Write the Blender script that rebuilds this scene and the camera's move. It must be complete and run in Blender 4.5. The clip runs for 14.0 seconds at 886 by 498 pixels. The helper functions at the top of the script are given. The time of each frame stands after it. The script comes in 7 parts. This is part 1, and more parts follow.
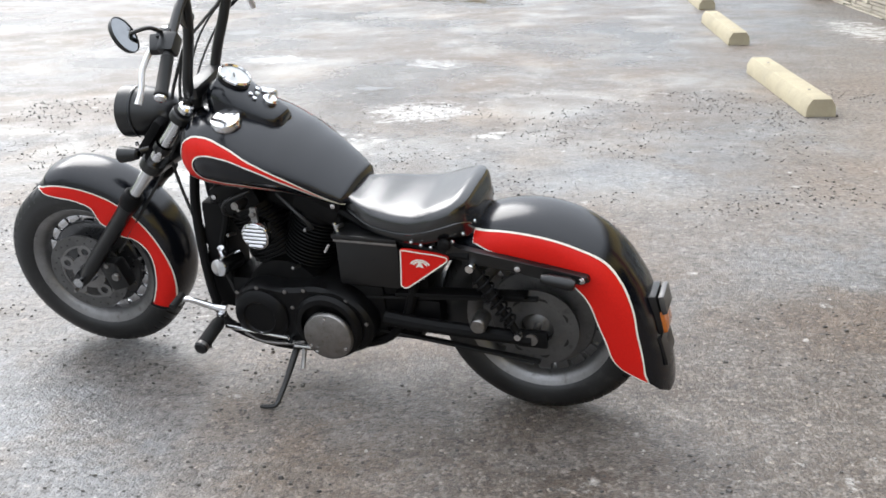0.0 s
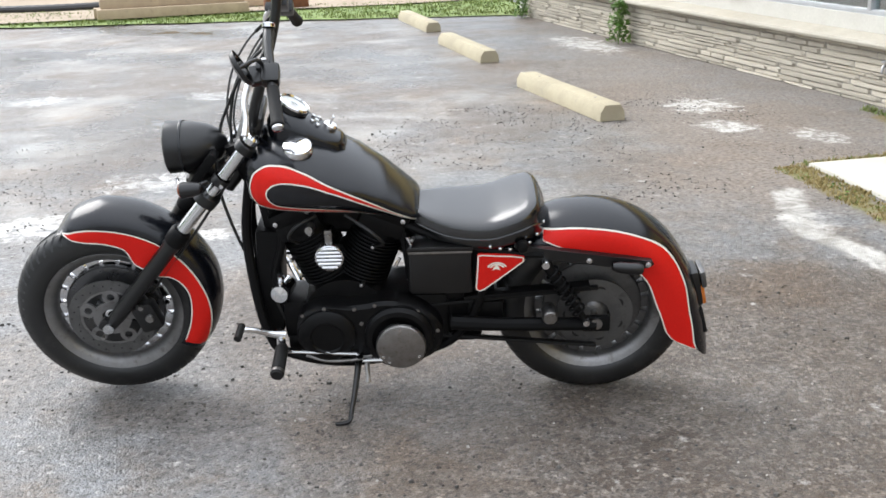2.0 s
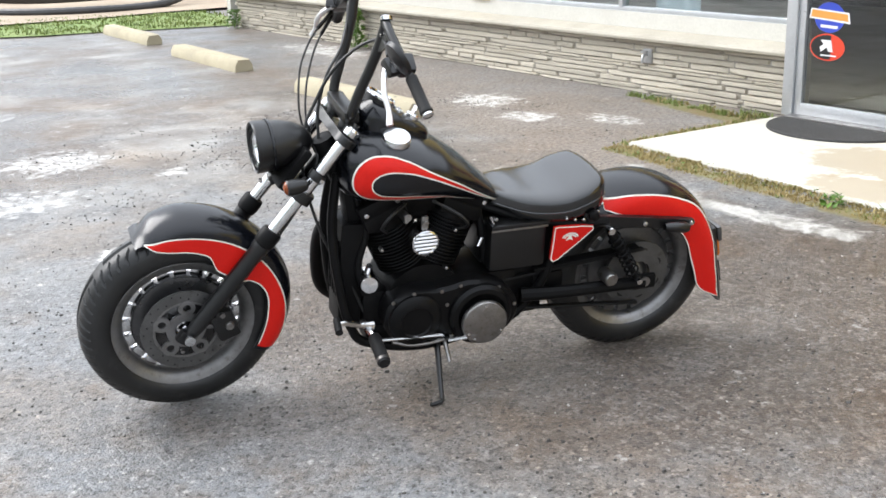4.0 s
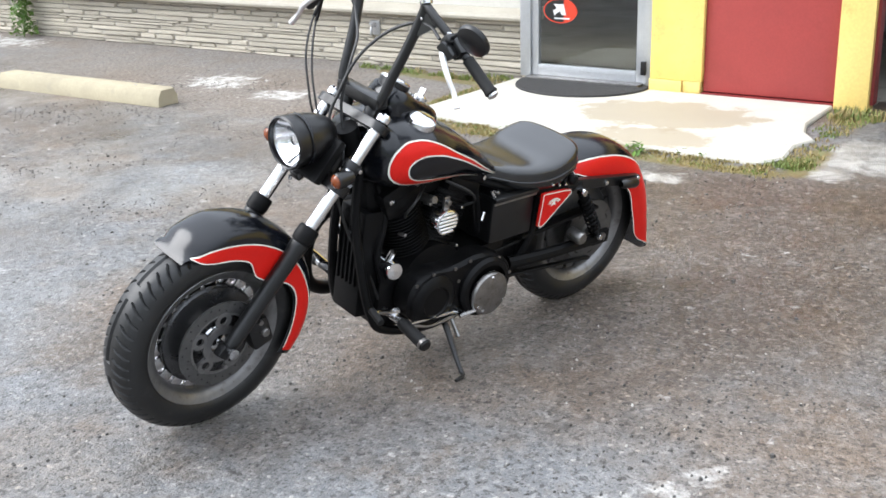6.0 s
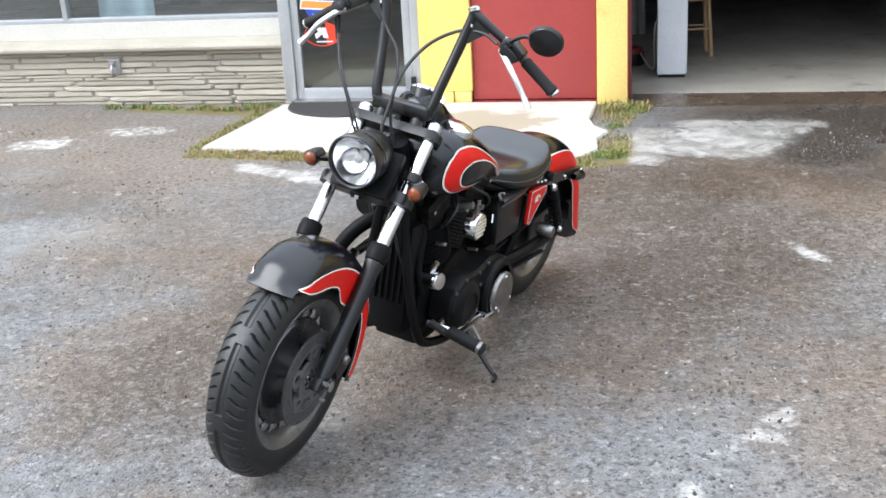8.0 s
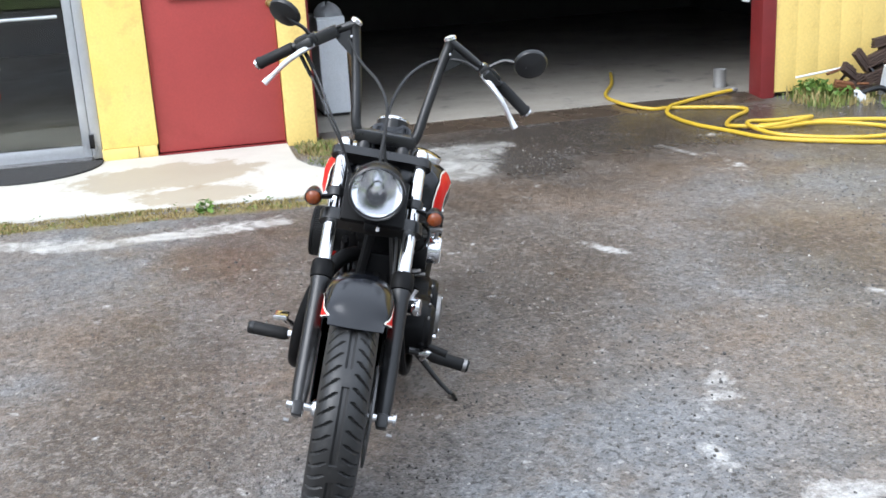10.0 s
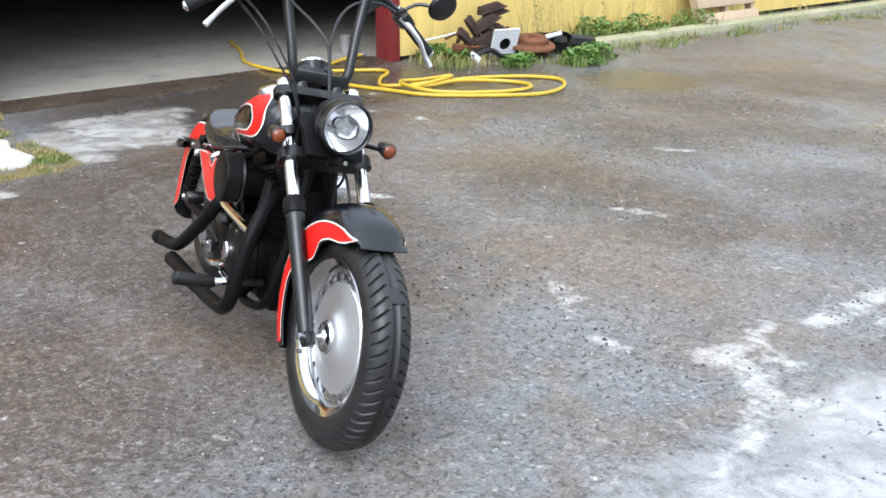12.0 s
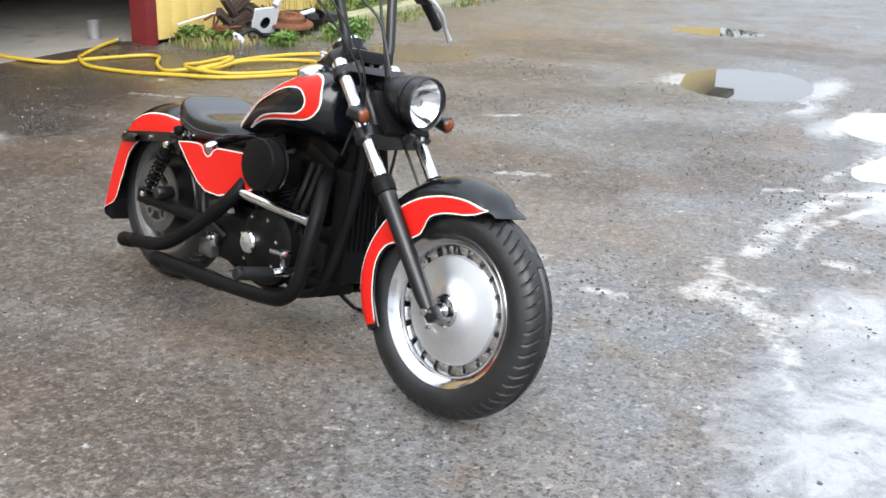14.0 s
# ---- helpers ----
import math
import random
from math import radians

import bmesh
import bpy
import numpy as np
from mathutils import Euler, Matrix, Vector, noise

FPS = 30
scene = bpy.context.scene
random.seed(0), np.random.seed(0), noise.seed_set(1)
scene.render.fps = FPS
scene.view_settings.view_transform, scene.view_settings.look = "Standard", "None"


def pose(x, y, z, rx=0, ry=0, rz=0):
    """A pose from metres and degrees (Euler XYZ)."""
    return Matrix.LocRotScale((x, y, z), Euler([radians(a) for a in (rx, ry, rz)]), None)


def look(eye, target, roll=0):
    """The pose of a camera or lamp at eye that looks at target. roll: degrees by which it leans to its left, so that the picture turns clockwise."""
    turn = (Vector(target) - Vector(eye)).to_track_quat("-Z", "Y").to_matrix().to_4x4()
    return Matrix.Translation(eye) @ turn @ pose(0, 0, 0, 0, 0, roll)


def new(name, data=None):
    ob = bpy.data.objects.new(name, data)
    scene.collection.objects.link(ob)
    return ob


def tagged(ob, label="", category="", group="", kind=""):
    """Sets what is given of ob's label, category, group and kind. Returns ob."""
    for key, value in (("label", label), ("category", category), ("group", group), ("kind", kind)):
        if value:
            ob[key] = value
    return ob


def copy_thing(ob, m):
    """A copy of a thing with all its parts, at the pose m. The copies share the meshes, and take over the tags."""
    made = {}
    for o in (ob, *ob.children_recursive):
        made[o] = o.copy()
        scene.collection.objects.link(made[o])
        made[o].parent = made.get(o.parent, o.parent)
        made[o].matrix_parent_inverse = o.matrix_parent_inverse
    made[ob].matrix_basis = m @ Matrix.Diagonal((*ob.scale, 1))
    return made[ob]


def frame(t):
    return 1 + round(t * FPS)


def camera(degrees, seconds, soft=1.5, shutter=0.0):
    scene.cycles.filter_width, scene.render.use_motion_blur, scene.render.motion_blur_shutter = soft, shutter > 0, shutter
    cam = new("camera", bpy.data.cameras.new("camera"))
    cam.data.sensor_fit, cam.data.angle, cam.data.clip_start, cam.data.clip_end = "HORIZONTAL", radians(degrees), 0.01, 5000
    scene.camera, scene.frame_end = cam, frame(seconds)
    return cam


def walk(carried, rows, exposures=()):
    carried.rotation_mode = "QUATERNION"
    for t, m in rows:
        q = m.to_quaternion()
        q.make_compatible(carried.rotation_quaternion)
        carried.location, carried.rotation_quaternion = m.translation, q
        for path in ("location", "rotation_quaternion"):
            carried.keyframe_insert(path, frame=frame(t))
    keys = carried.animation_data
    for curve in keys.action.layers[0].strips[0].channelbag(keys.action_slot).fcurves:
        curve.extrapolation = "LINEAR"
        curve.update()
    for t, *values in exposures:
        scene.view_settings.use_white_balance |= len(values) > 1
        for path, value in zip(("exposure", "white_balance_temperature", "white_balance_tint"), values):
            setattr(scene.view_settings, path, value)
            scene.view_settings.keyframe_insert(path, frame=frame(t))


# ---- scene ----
cam = camera(43.5, 14.0, 1.65)
PATH = [
    (0, (0.2076, 0.5394, 1.5359), (0.0932, 2.4357, 0.9106), -1.28),
    (0.5, (-0.1349, 0.4565, 1.5543), (-0.0992, 2.3505, 0.9130), -1.69),
    (1, (-0.4421, 0.4987, 1.5380), (-0.2838, 2.3979, 0.9313), -2.39),
    (1.5, (-0.7152, 0.4952, 1.5563), (-0.4113, 2.3853, 0.9773), -0.86),
    (2, (-1.0311, 0.4282, 1.5756), (-0.5419, 2.2746, 0.9828), -1.75),
    (2.5, (-1.3296, 0.4829, 1.5526), (-0.5666, 2.2571, 1.0329), -2.95),
    (3, (-1.6639, 0.5879, 1.5732), (-0.7807, 2.3035, 1.0470), -1.44),
    (3.5, (-2.1024, 0.6277, 1.5622), (-1.0365, 2.2292, 1.0152), -1.00),
    (4, (-2.3935, 0.8440, 1.5694), (-1.3138, 2.4208, 0.9794), -1.65),
    (4.2, (-2.5303, 0.9276, 1.5929), (-1.4412, 2.5094, 1.0347), -2.14),
    (6.3, (-3.4706, 1.9604, 1.6425), (-1.8382, 2.9160, 0.9927), -1.64),
    (6.5, (-3.5459, 2.0860, 1.6391), (-1.8807, 2.9949, 1.0058), -1.81),
    (7, (-3.6902, 2.3625, 1.6314), (-1.9657, 3.1945, 1.0537), -3.40),
    (7.5, (-3.7885, 2.6680, 1.6389), (-1.9811, 3.2848, 1.0448), -2.44),
    (7.7, (-3.8709, 2.7922, 1.6315), (-2.0455, 3.3341, 1.0196), -2.84),
    (9.8, (-4.0236, 4.3051, 1.6542), (-2.1464, 3.9556, 1.0595), -2.30),
    (10, (-4.0041, 4.4578, 1.6540), (-2.1445, 4.0174, 1.0642), -3.11),
    (10.5, (-3.9998, 4.8234, 1.6580), (-2.1999, 4.1693, 1.0812), -1.28),
    (11, (-3.9420, 5.1739, 1.6549), (-2.2287, 4.3374, 1.0508), -0.74),
    (11.5, (-3.7330, 5.4929, 1.6335), (-2.1282, 4.4664, 1.0247), -1.06),
    (12, (-3.6235, 5.8191, 1.6058), (-2.1851, 4.5872, 0.9627), 0.33),
    (12.5, (-3.4012, 6.0509, 1.6220), (-2.0671, 4.7425, 0.9091), -0.59),
    (13, (-3.1407, 6.3019, 1.6154), (-1.8540, 4.9406, 0.9146), -2.77),
    (13.5, (-2.9144, 6.5989, 1.5948), (-1.8486, 5.0445, 0.9256), -1.91),
    (14, (-2.6264, 6.7601, 1.5902), (-1.7049, 5.1169, 0.9188), 1.00),
]
# the camera opens up before the shade of the building and closes a little at its bright front
EXPOSURES = [(0.0, 1.12, 6430, 10), (3.0, 1.09, 6430, 10), (3.5, 1.06, 6450, 10), (4.0, 1.25, 6400, 10), (6.5, 1.28, 6200, 10), (7.5, 1.30, 6160, 10), (10.0, 1.11, 5940, 10), (11.0, 1.11, 5850, 10),
             (12.0, 1.12, 5970, 10), (12.5, 1.15, 6110, 10), (13.5, 1.17, 6170, 10), (14.0, 1.09, 6270, 10)]
walk(cam, [(t, look(eye, target, roll)) for t, eye, target, roll in PATH], EXPOSURES)

# ---- light ----
SUN_EL, SUN_AZ = 44.0, 325.0
sky = bpy.data.worlds.new("overcast_sky")
scene.world = sky
sky.use_nodes = True
nt = sky.node_tree
nt.nodes.clear()
sky_tex = nt.nodes.new("ShaderNodeTexSky")
sky_tex.sky_type = "NISHITA"
sky_tex.sun_disc = False
sky_tex.sun_elevation, sky_tex.sun_rotation = radians(SUN_EL), radians(SUN_AZ)
sky_tex.air_density, sky_tex.dust_density, sky_tex.ozone_density = 1.0, 3.0, 1.0
grey = nt.nodes.new("ShaderNodeMix")
grey.data_type, grey.blend_type = "RGBA", "MIX"
grey.inputs[0].default_value = 0.82
# overcast sky: about three times as bright overhead as at the horizon
way = nt.nodes.new("ShaderNodeTexCoord")
up_z = nt.nodes.new("ShaderNodeSeparateXYZ")
rise = nt.nodes.new("ShaderNodeMapRange")
dome = nt.nodes.new("ShaderNodeMix")
dome.data_type = "RGBA"
dome.inputs[6].default_value, dome.inputs[7].default_value = (4.9, 5.2, 5.6, 1), (13.2, 13.9, 14.9, 1)
nt.links.new(way.outputs["Generated"], up_z.inputs[0])
nt.links.new(up_z.outputs[2], rise.inputs[0])
nt.links.new(rise.outputs[0], dome.inputs[0])
nt.links.new(dome.outputs[2], grey.inputs[7])
back = nt.nodes.new("ShaderNodeBackground")
back.inputs["Strength"].default_value = 0.108
out = nt.nodes.new("ShaderNodeOutputWorld")
nt.links.new(sky_tex.outputs[0], grey.inputs[6])
nt.links.new(grey.outputs[2], back.inputs["Color"])
nt.links.new(back.outputs[0], out.inputs[0])
sun_data = bpy.data.lights.new("sun", "SUN")
sun_data.energy, sun_data.angle, sun_data.color = 1.6, radians(42), (1.0, 0.987, 0.968)
sun = new("sun", sun_data)
sun.matrix_world = pose(0, 0, 30, 90 - SUN_EL, 0, 180 - SUN_AZ)


# ---- mesh helpers ----
def curve_points(pts, steps=6, closed=False):
    """Catmull-Rom through the points."""
    p = np.array(pts, float)
    n = len(p)
    res = []
    last = n if closed else n - 1
    for i in range(last):
        a = p[(i - 1) % n] if closed or i > 0 else 2 * p[0] - p[1]
        b, c = p[i], p[(i + 1) % n]
        d = p[(i + 2) % n] if closed or i + 2 < n else 2 * p[-1] - p[-2]
        for k in range(steps):
            t = k / steps
            res.append(0.5 * (2 * b + (c - a) * t + (2 * a - 5 * b + 4 * c - d) * t * t + (3 * b - a - 3 * c + d) * t ** 3))
    if not closed:
        res.append(p[-1])
    return np.array(res)


def resample(pts, n):
    p = np.array(pts, float)
    s = np.concatenate([[0], np.cumsum(np.linalg.norm(np.diff(p, axis=0), axis=1))])
    u = np.linspace(0, s[-1], n)
    return np.stack([np.interp(u, s, p[:, k]) for k in range(p.shape[1])], axis=1)


def basis(axis):
    w = np.array(axis, float)
    w /= np.linalg.norm(w)
    h = np.array((0, 0, 1.0)) if abs(w[2]) < 0.9 else np.array((1.0, 0, 0))
    u = np.cross(h, w)
    u /= np.linalg.norm(u)
    return u, np.cross(w, u), w


class Shape:
    """Vertices and faces gathered for one mesh."""

    def __init__(self):
        self.v, self.f = [], []

    def add(self, verts, faces):
        n = len(self.v)
        self.v += [tuple(float(c) for c in p) for p in verts]
        self.f += [tuple(i + n for i in f) for f in faces]
        return self

    def grid(self, p, close_u=False, close_v=False):
        p = np.asarray(p, float)
        nu, nv = p.shape[:2]
        faces = []
        for i in range(nu if close_u else nu - 1):
            for j in range(nv if close_v else nv - 1):
                a, b = (i + 1) % nu, (j + 1) % nv
                faces.append((i * nv + j, a * nv + j, a * nv + b, i * nv + b))
        return self.add(p.reshape(-1, 3), faces)

    def tube(self, pts, r, n=10, steps=5, caps=True, closed=False):
        p = curve_points(pts, steps, closed) if steps > 1 else np.array(pts, float)
        m = len(p)
        rad = np.interp(np.linspace(0, 1, m), np.linspace(0, 1, len(r)), r) if np.ndim(r) else np.full(m, float(r))
        t = np.roll(p, -1, 0) - np.roll(p, 1, 0) if closed else np.gradient(p, axis=0)
        t /= np.linalg.norm(t, axis=1)[:, None] + 1e-9
        u = basis(t[0])[0]
        rings = []
        for i in range(m):
            u = u - t[i] * np.dot(u, t[i])
            u /= np.linalg.norm(u)
            w = np.cross(t[i], u)
            a = np.linspace(0, 2 * math.pi, n, endpoint=False)
            rings.append(p[i] + rad[i] * (np.cos(a)[:, None] * u + np.sin(a)[:, None] * w))
        self.grid(np.array(rings), closed, True)
        if caps and not closed:
            k = len(self.v) - m * n
            self.f += [tuple(range(k + n - 1, k - 1, -1)), tuple(range(k + (m - 1) * n, k + m * n))]
        return self

    def lathe(self, prof, at, axis, n=32, closed=False, a0=0.0, a1=360.0):
        """Profile rows (radius, height along the axis)."""
        u, w, d = basis(axis)
        full = abs(a1 - a0) >= 359.9
        a = np.radians(np.linspace(a0, a1, n, endpoint=not full))
        ring = np.cos(a)[:, None] * u + np.sin(a)[:, None] * w
        p = np.array([[np.array(at) + r * c + h * d for r, h in prof] for c in ring])
        return self.grid(p, full, closed)

    def box(self, at, size, bevel=0.0, turn=(0, 0, 0)):
        bm = bmesh.new()
        bmesh.ops.create_cube(bm, size=1.0)
        bmesh.ops.scale(bm, vec=size, verts=bm.verts)
        if bevel:
            bmesh.ops.bevel(bm, geom=bm.edges[:], offset=bevel, segments=2, affect="EDGES", profile=0.6)
        m = pose(*at, *turn)
        bm.verts.index_update()
        self.add([m @ v.co for v in bm.verts], [[v.index for v in f.verts] for f in bm.faces])
        bm.free()
        return self

    def prism(self, poly, place, low, high, chamfer=0.0):
        """A polygon (a, b) stood up between two depths; place(a, b, depth) gives the point."""
        q = np.array(poly, float)
        c = q.mean(0)
        n = len(q)
        s = q + (c - q) * (chamfer / (np.linalg.norm(q - c, axis=1)[:, None] + 1e-9)) if chamfer else q
        step = chamfer if high > low else -chamfer
        layers = [(q, low), (q, high - step), (s, high)] if chamfer else [(q, low), (q, high)]
        self.grid(np.array([[place(a, b, d) for a, b in lay] for lay, d in layers]), False, True)
        k = len(self.v) - len(layers) * n
        self.f += [tuple(range(k + n - 1, k - 1, -1)), tuple(range(k + (len(layers) - 1) * n, k + len(layers) * n))]
        return self

    def band(self, one, two, rows, place):
        """A sheet between two plane curves laid on a surface by place(a, b)."""
        one, two = np.array(one, float), np.array(two, float)
        p = [[place(*(a + (b - a) * k / rows)) for k in range(rows + 1)] for a, b in zip(one, two)]
        return self.grid(np.array(p))

    def ribbon(self, pts, width, place, closed=False):
        """A thin painted line along a plane curve laid on a surface."""
        q = np.array(pts, float)
        t = np.roll(q, -1, 0) - np.roll(q, 1, 0) if closed else np.gradient(q, axis=0)
        t /= np.linalg.norm(t, axis=1)[:, None] + 1e-9
        n = np.stack([-t[:, 1], t[:, 0]], 1) * width / 2
        return self.grid(np.array([[place(*(a - b)), place(*a), place(*(a + b))] for a, b in zip(q, n)]), closed)


def mesh_of(name, shape, material, smooth=35.0):
    me = bpy.data.meshes.new(name)
    me.from_pydata(shape.v, [], shape.f)
    bm = bmesh.new()
    bm.from_mesh(me)
    bmesh.ops.recalc_face_normals(bm, faces=bm.faces)
    bm.to_mesh(me)
    bm.free()
    if smooth:
        me.polygons.foreach_set("use_smooth", [True] * len(me.polygons))
        me.set_sharp_from_angle(angle=radians(smooth))
    if material:
        me.materials.append(material)
    return me


def part(name, shape, material, parent, label="", smooth=35.0):
    ob = new(name, mesh_of(name, shape, material, smooth))
    ob.parent = parent
    return tagged(ob, label)


def solid(name, shape, material, label="", category="", group="", kind="", smooth=35.0):
    return tagged(new(name, mesh_of(name, shape, material, smooth)), label, category, group, kind)


def thing(name, m, label, category, group="", kind=""):
    ob = new(name)
    ob.matrix_world = m
    ob.empty_display_size = 0.1
    return tagged(ob, label, category, group, kind)


# ---- materials ----
def nodes_of(name):
    ma = bpy.data.materials.new(name)
    ma.use_nodes = True
    n = ma.node_tree
    return ma, n, n.nodes["Principled BSDF"]


def tex(n, kind, scale, detail=4.0, rough=0.55, source=None):
    t = n.nodes.new(kind)
    t.inputs["Scale"].default_value = scale
    if kind == "ShaderNodeTexNoise":
        t.inputs["Detail"].default_value, t.inputs["Roughness"].default_value = detail, rough
    if source is None:
        source = n.nodes.new("ShaderNodeTexCoord").outputs["Object"]
    n.links.new(source, t.inputs["Vector"])
    return t


def ramp(n, value, lo, hi, a=0.0, b=1.0):
    r = n.nodes.new("ShaderNodeMapRange")
    r.inputs[1].default_value, r.inputs[2].default_value, r.inputs[3].default_value, r.inputs[4].default_value = lo, hi, a, b
    n.links.new(value, r.inputs[0])
    return r.outputs[0]


def blend(n, fac, one, two, kind="MIX"):
    m = n.nodes.new("ShaderNodeMix")
    m.data_type, m.blend_type = "RGBA", kind
    for slot, val in ((0, fac), (6, one), (7, two)):
        if isinstance(val, (int, float)):
            m.inputs[slot].default_value = val
        elif isinstance(val, tuple):
            m.inputs[slot].default_value = (*val, 1)
        else:
            n.links.new(val, m.inputs[slot])
    return m.outputs[2]


def maths(n, op, a, b=0.0):
    m = n.nodes.new("ShaderNodeMath")
    m.operation = op
    for slot, val in ((0, a), (1, b)):
        if isinstance(val, (int, float)):
            m.inputs[slot].default_value = val
        else:
            n.links.new(val, m.inputs[slot])
    return m.outputs[0]


def bump(n, bsdf, height, strength=0.3, distance=0.01):
    b = n.nodes.new("ShaderNodeBump")
    b.inputs["Strength"].default_value, b.inputs["Distance"].default_value = strength, distance
    n.links.new(height, b.inputs["Height"])
    n.links.new(b.outputs[0], bsdf.inputs["Normal"])


def surface(name, one, two, rough=0.5, vary=0.1, metal=0.0, scale=6.0, fine=90.0, relief=0.15, depth=0.002, coat=0.0, stain=None, amount=0.0, each=0.0, stretch=None, gloss=0.5):
    """A surface that drifts between two colours, with grain, worn roughness and stains."""
    ma, n, b = nodes_of(name)
    src = n.nodes.new("ShaderNodeTexCoord").outputs["Object"]
    if stretch:
        mp = n.nodes.new("ShaderNodeMapping")
        mp.inputs["Scale"].default_value = stretch
        n.links.new(src, mp.inputs[0])
        src = mp.outputs[0]
    big, small = tex(n, "ShaderNodeTexNoise", scale, 5, 0.6, src), tex(n, "ShaderNodeTexNoise", fine, 3, 0.6, src)
    col = blend(n, ramp(n, big.outputs[0], 0.3, 0.7), one, two)
    col = blend(n, ramp(n, small.outputs[0], 0.25, 0.75, 0.0, 0.35), col, tuple(c * 0.55 for c in one))
    if stain:
        third = tex(n, "ShaderNodeTexNoise", scale * 2.7, 6, 0.65, src)
        col = blend(n, ramp(n, third.outputs[0], 0.56, 0.68, 0.0, amount), col, stain)
    if each:
        oi = n.nodes.new("ShaderNodeObjectInfo")
        hs = n.nodes.new("ShaderNodeHueSaturation")
        n.links.new(ramp(n, oi.outputs["Random"], 0, 1, 1 - each, 1 + each), hs.inputs["Value"])
        n.links.new(col, hs.inputs["Color"])
        col = hs.outputs[0]
    n.links.new(col, b.inputs["Base Color"])
    n.links.new(ramp(n, big.outputs[0], 0.25, 0.75, max(0.02, rough - vary), min(1, rough + vary)), b.inputs["Roughness"])
    b.inputs["Metallic"].default_value = metal
    b.inputs["Coat Weight"].default_value = coat
    b.inputs["Specular IOR Level"].default_value = gloss
    b.inputs["Coat Roughness"].default_value = 0.06
    if relief:
        bump(n, b, maths(n, "ADD", small.outputs[0], maths(n, "MULTIPLY", big.outputs[0], 0.6)), relief, depth)
    return ma


def glass(name, tint=(1, 1, 1), rough=0.0, ior=1.5):
    ma, n, b = nodes_of(name)
    b.inputs["Base Color"].default_value = (*tint, 1)
    b.inputs["Transmission Weight"].default_value = 1.0
    b.inputs["Roughness"].default_value = rough
    b.inputs["IOR"].default_value = ior
    return ma


BLACK_PAINT = surface("black_gloss_paint", (0.003, 0.0035, 0.005), (0.0045, 0.0055, 0.0085), 0.205, 0.04, 0, 5, 260, 0.02, 0.0004, 0.0, gloss=0.46)
BLACK_SATIN = surface("satin_black_metal", (0.0035, 0.0035, 0.004), (0.007, 0.0068, 0.0068), 0.33, 0.08, 0, 14, 240, 0.08, 0.0008, gloss=0.50)
BLACK_MATT = surface("matt_black_heat_paint", (0.0038, 0.0038, 0.0042), (0.0065, 0.0063, 0.0063), 0.46, 0.08, 0, 10, 300, 0.12, 0.0008, gloss=0.11)
ENGINE_BLACK = surface("wrinkle_black_engine", (0.0025, 0.0025, 0.003), (0.005, 0.0048, 0.0048), 0.42, 0.1, 0, 22, 320, 0.25, 0.001, stain=(0.016, 0.014, 0.012), amount=0.35, gloss=0.15)
RED_PAINT = surface("red_gloss_paint", (0.58, 0.013, 0.009), (0.62, 0.017, 0.011), 0.35, 0.05, 0, 4, 200, 0.02, 0.0004, 0.0, gloss=0.16)
WHITE_LINE = surface("cream_pinstripe", (0.80, 0.77, 0.68), (0.72, 0.69, 0.6), 0.35, 0.05, 0, 30, 200, 0.0)
CHROME = surface("chrome", (0.78, 0.78, 0.79), (0.68, 0.68, 0.69), 0.12, 0.05, 1.0, 12, 200, 0.05, 0.0004)
STEEL = surface("worn_steel", (0.36, 0.35, 0.34), (0.22, 0.21, 0.2), 0.38, 0.12, 1.0, 24, 200, 0.12, 0.0006, stain=(0.10, 0.06, 0.03), amount=0.5)
ALLOY = surface("polished_alloy", (0.70, 0.70, 0.71), (0.58, 0.58, 0.59), 0.14, 0.05, 1.0, 10, 240, 0.06, 0.0005, stain=(0.3, 0.28, 0.26), amount=0.35)
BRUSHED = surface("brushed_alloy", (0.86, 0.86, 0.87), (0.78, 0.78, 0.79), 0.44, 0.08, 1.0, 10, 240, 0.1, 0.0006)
DULL_ALLOY = surface("dusty_shaded_alloy", (0.27, 0.265, 0.265), (0.18, 0.175, 0.17), 0.42, 0.1, 0.8, 12, 160, 0.12, 0.0008, stain=(0.10, 0.09, 0.08), amount=0.6)
# polished metal toned down for the wheel side that leans towards the ground
SHADED_DISC = surface("shaded_polished_disc", (0.10, 0.10, 0.102), (0.065, 0.065, 0.067), 0.28, 0.08, 0.8, 9, 160, 0.08, 0.0006, stain=(0.09, 0.085, 0.08), amount=0.35)
GUNMETAL = surface("dull_dark_alloy", (0.15, 0.148, 0.147), (0.095, 0.094, 0.093), 0.4, 0.1, 0.7, 12, 160, 0.1, 0.0008, stain=(0.05, 0.046, 0.043), amount=0.5)
RUBBER = surface("tyre_rubber", (0.007, 0.007, 0.0072), (0.014, 0.0138, 0.0135), 0.42, 0.12, 0, 9, 140, 0.2, 0.001, stain=(0.035, 0.032, 0.03), amount=0.45, gloss=0.5)
GRIP_RUBBER = surface("grip_rubber", (0.007, 0.007, 0.007), (0.013, 0.013, 0.013), 0.6, 0.1, 0, 20, 400, 0.3, 0.001, gloss=0.25)
LEATHER = surface("black_seat_leather", (0.005, 0.005, 0.0055), (0.009, 0.009, 0.0095), 0.22, 0.05, 0, 7, 420, 0.06, 0.0008, gloss=0.85)
AMBER = surface("amber_lens", (0.21, 0.050, 0.012), (0.15, 0.034, 0.009), 0.2, 0.05, 0, 30, 100, 0.0)
TAIL_RED = surface("tail_lens", (0.55, 0.16, 0.02), (0.45, 0.12, 0.02), 0.2, 0.05, 0, 30, 100, 0.0, coat=0.5)
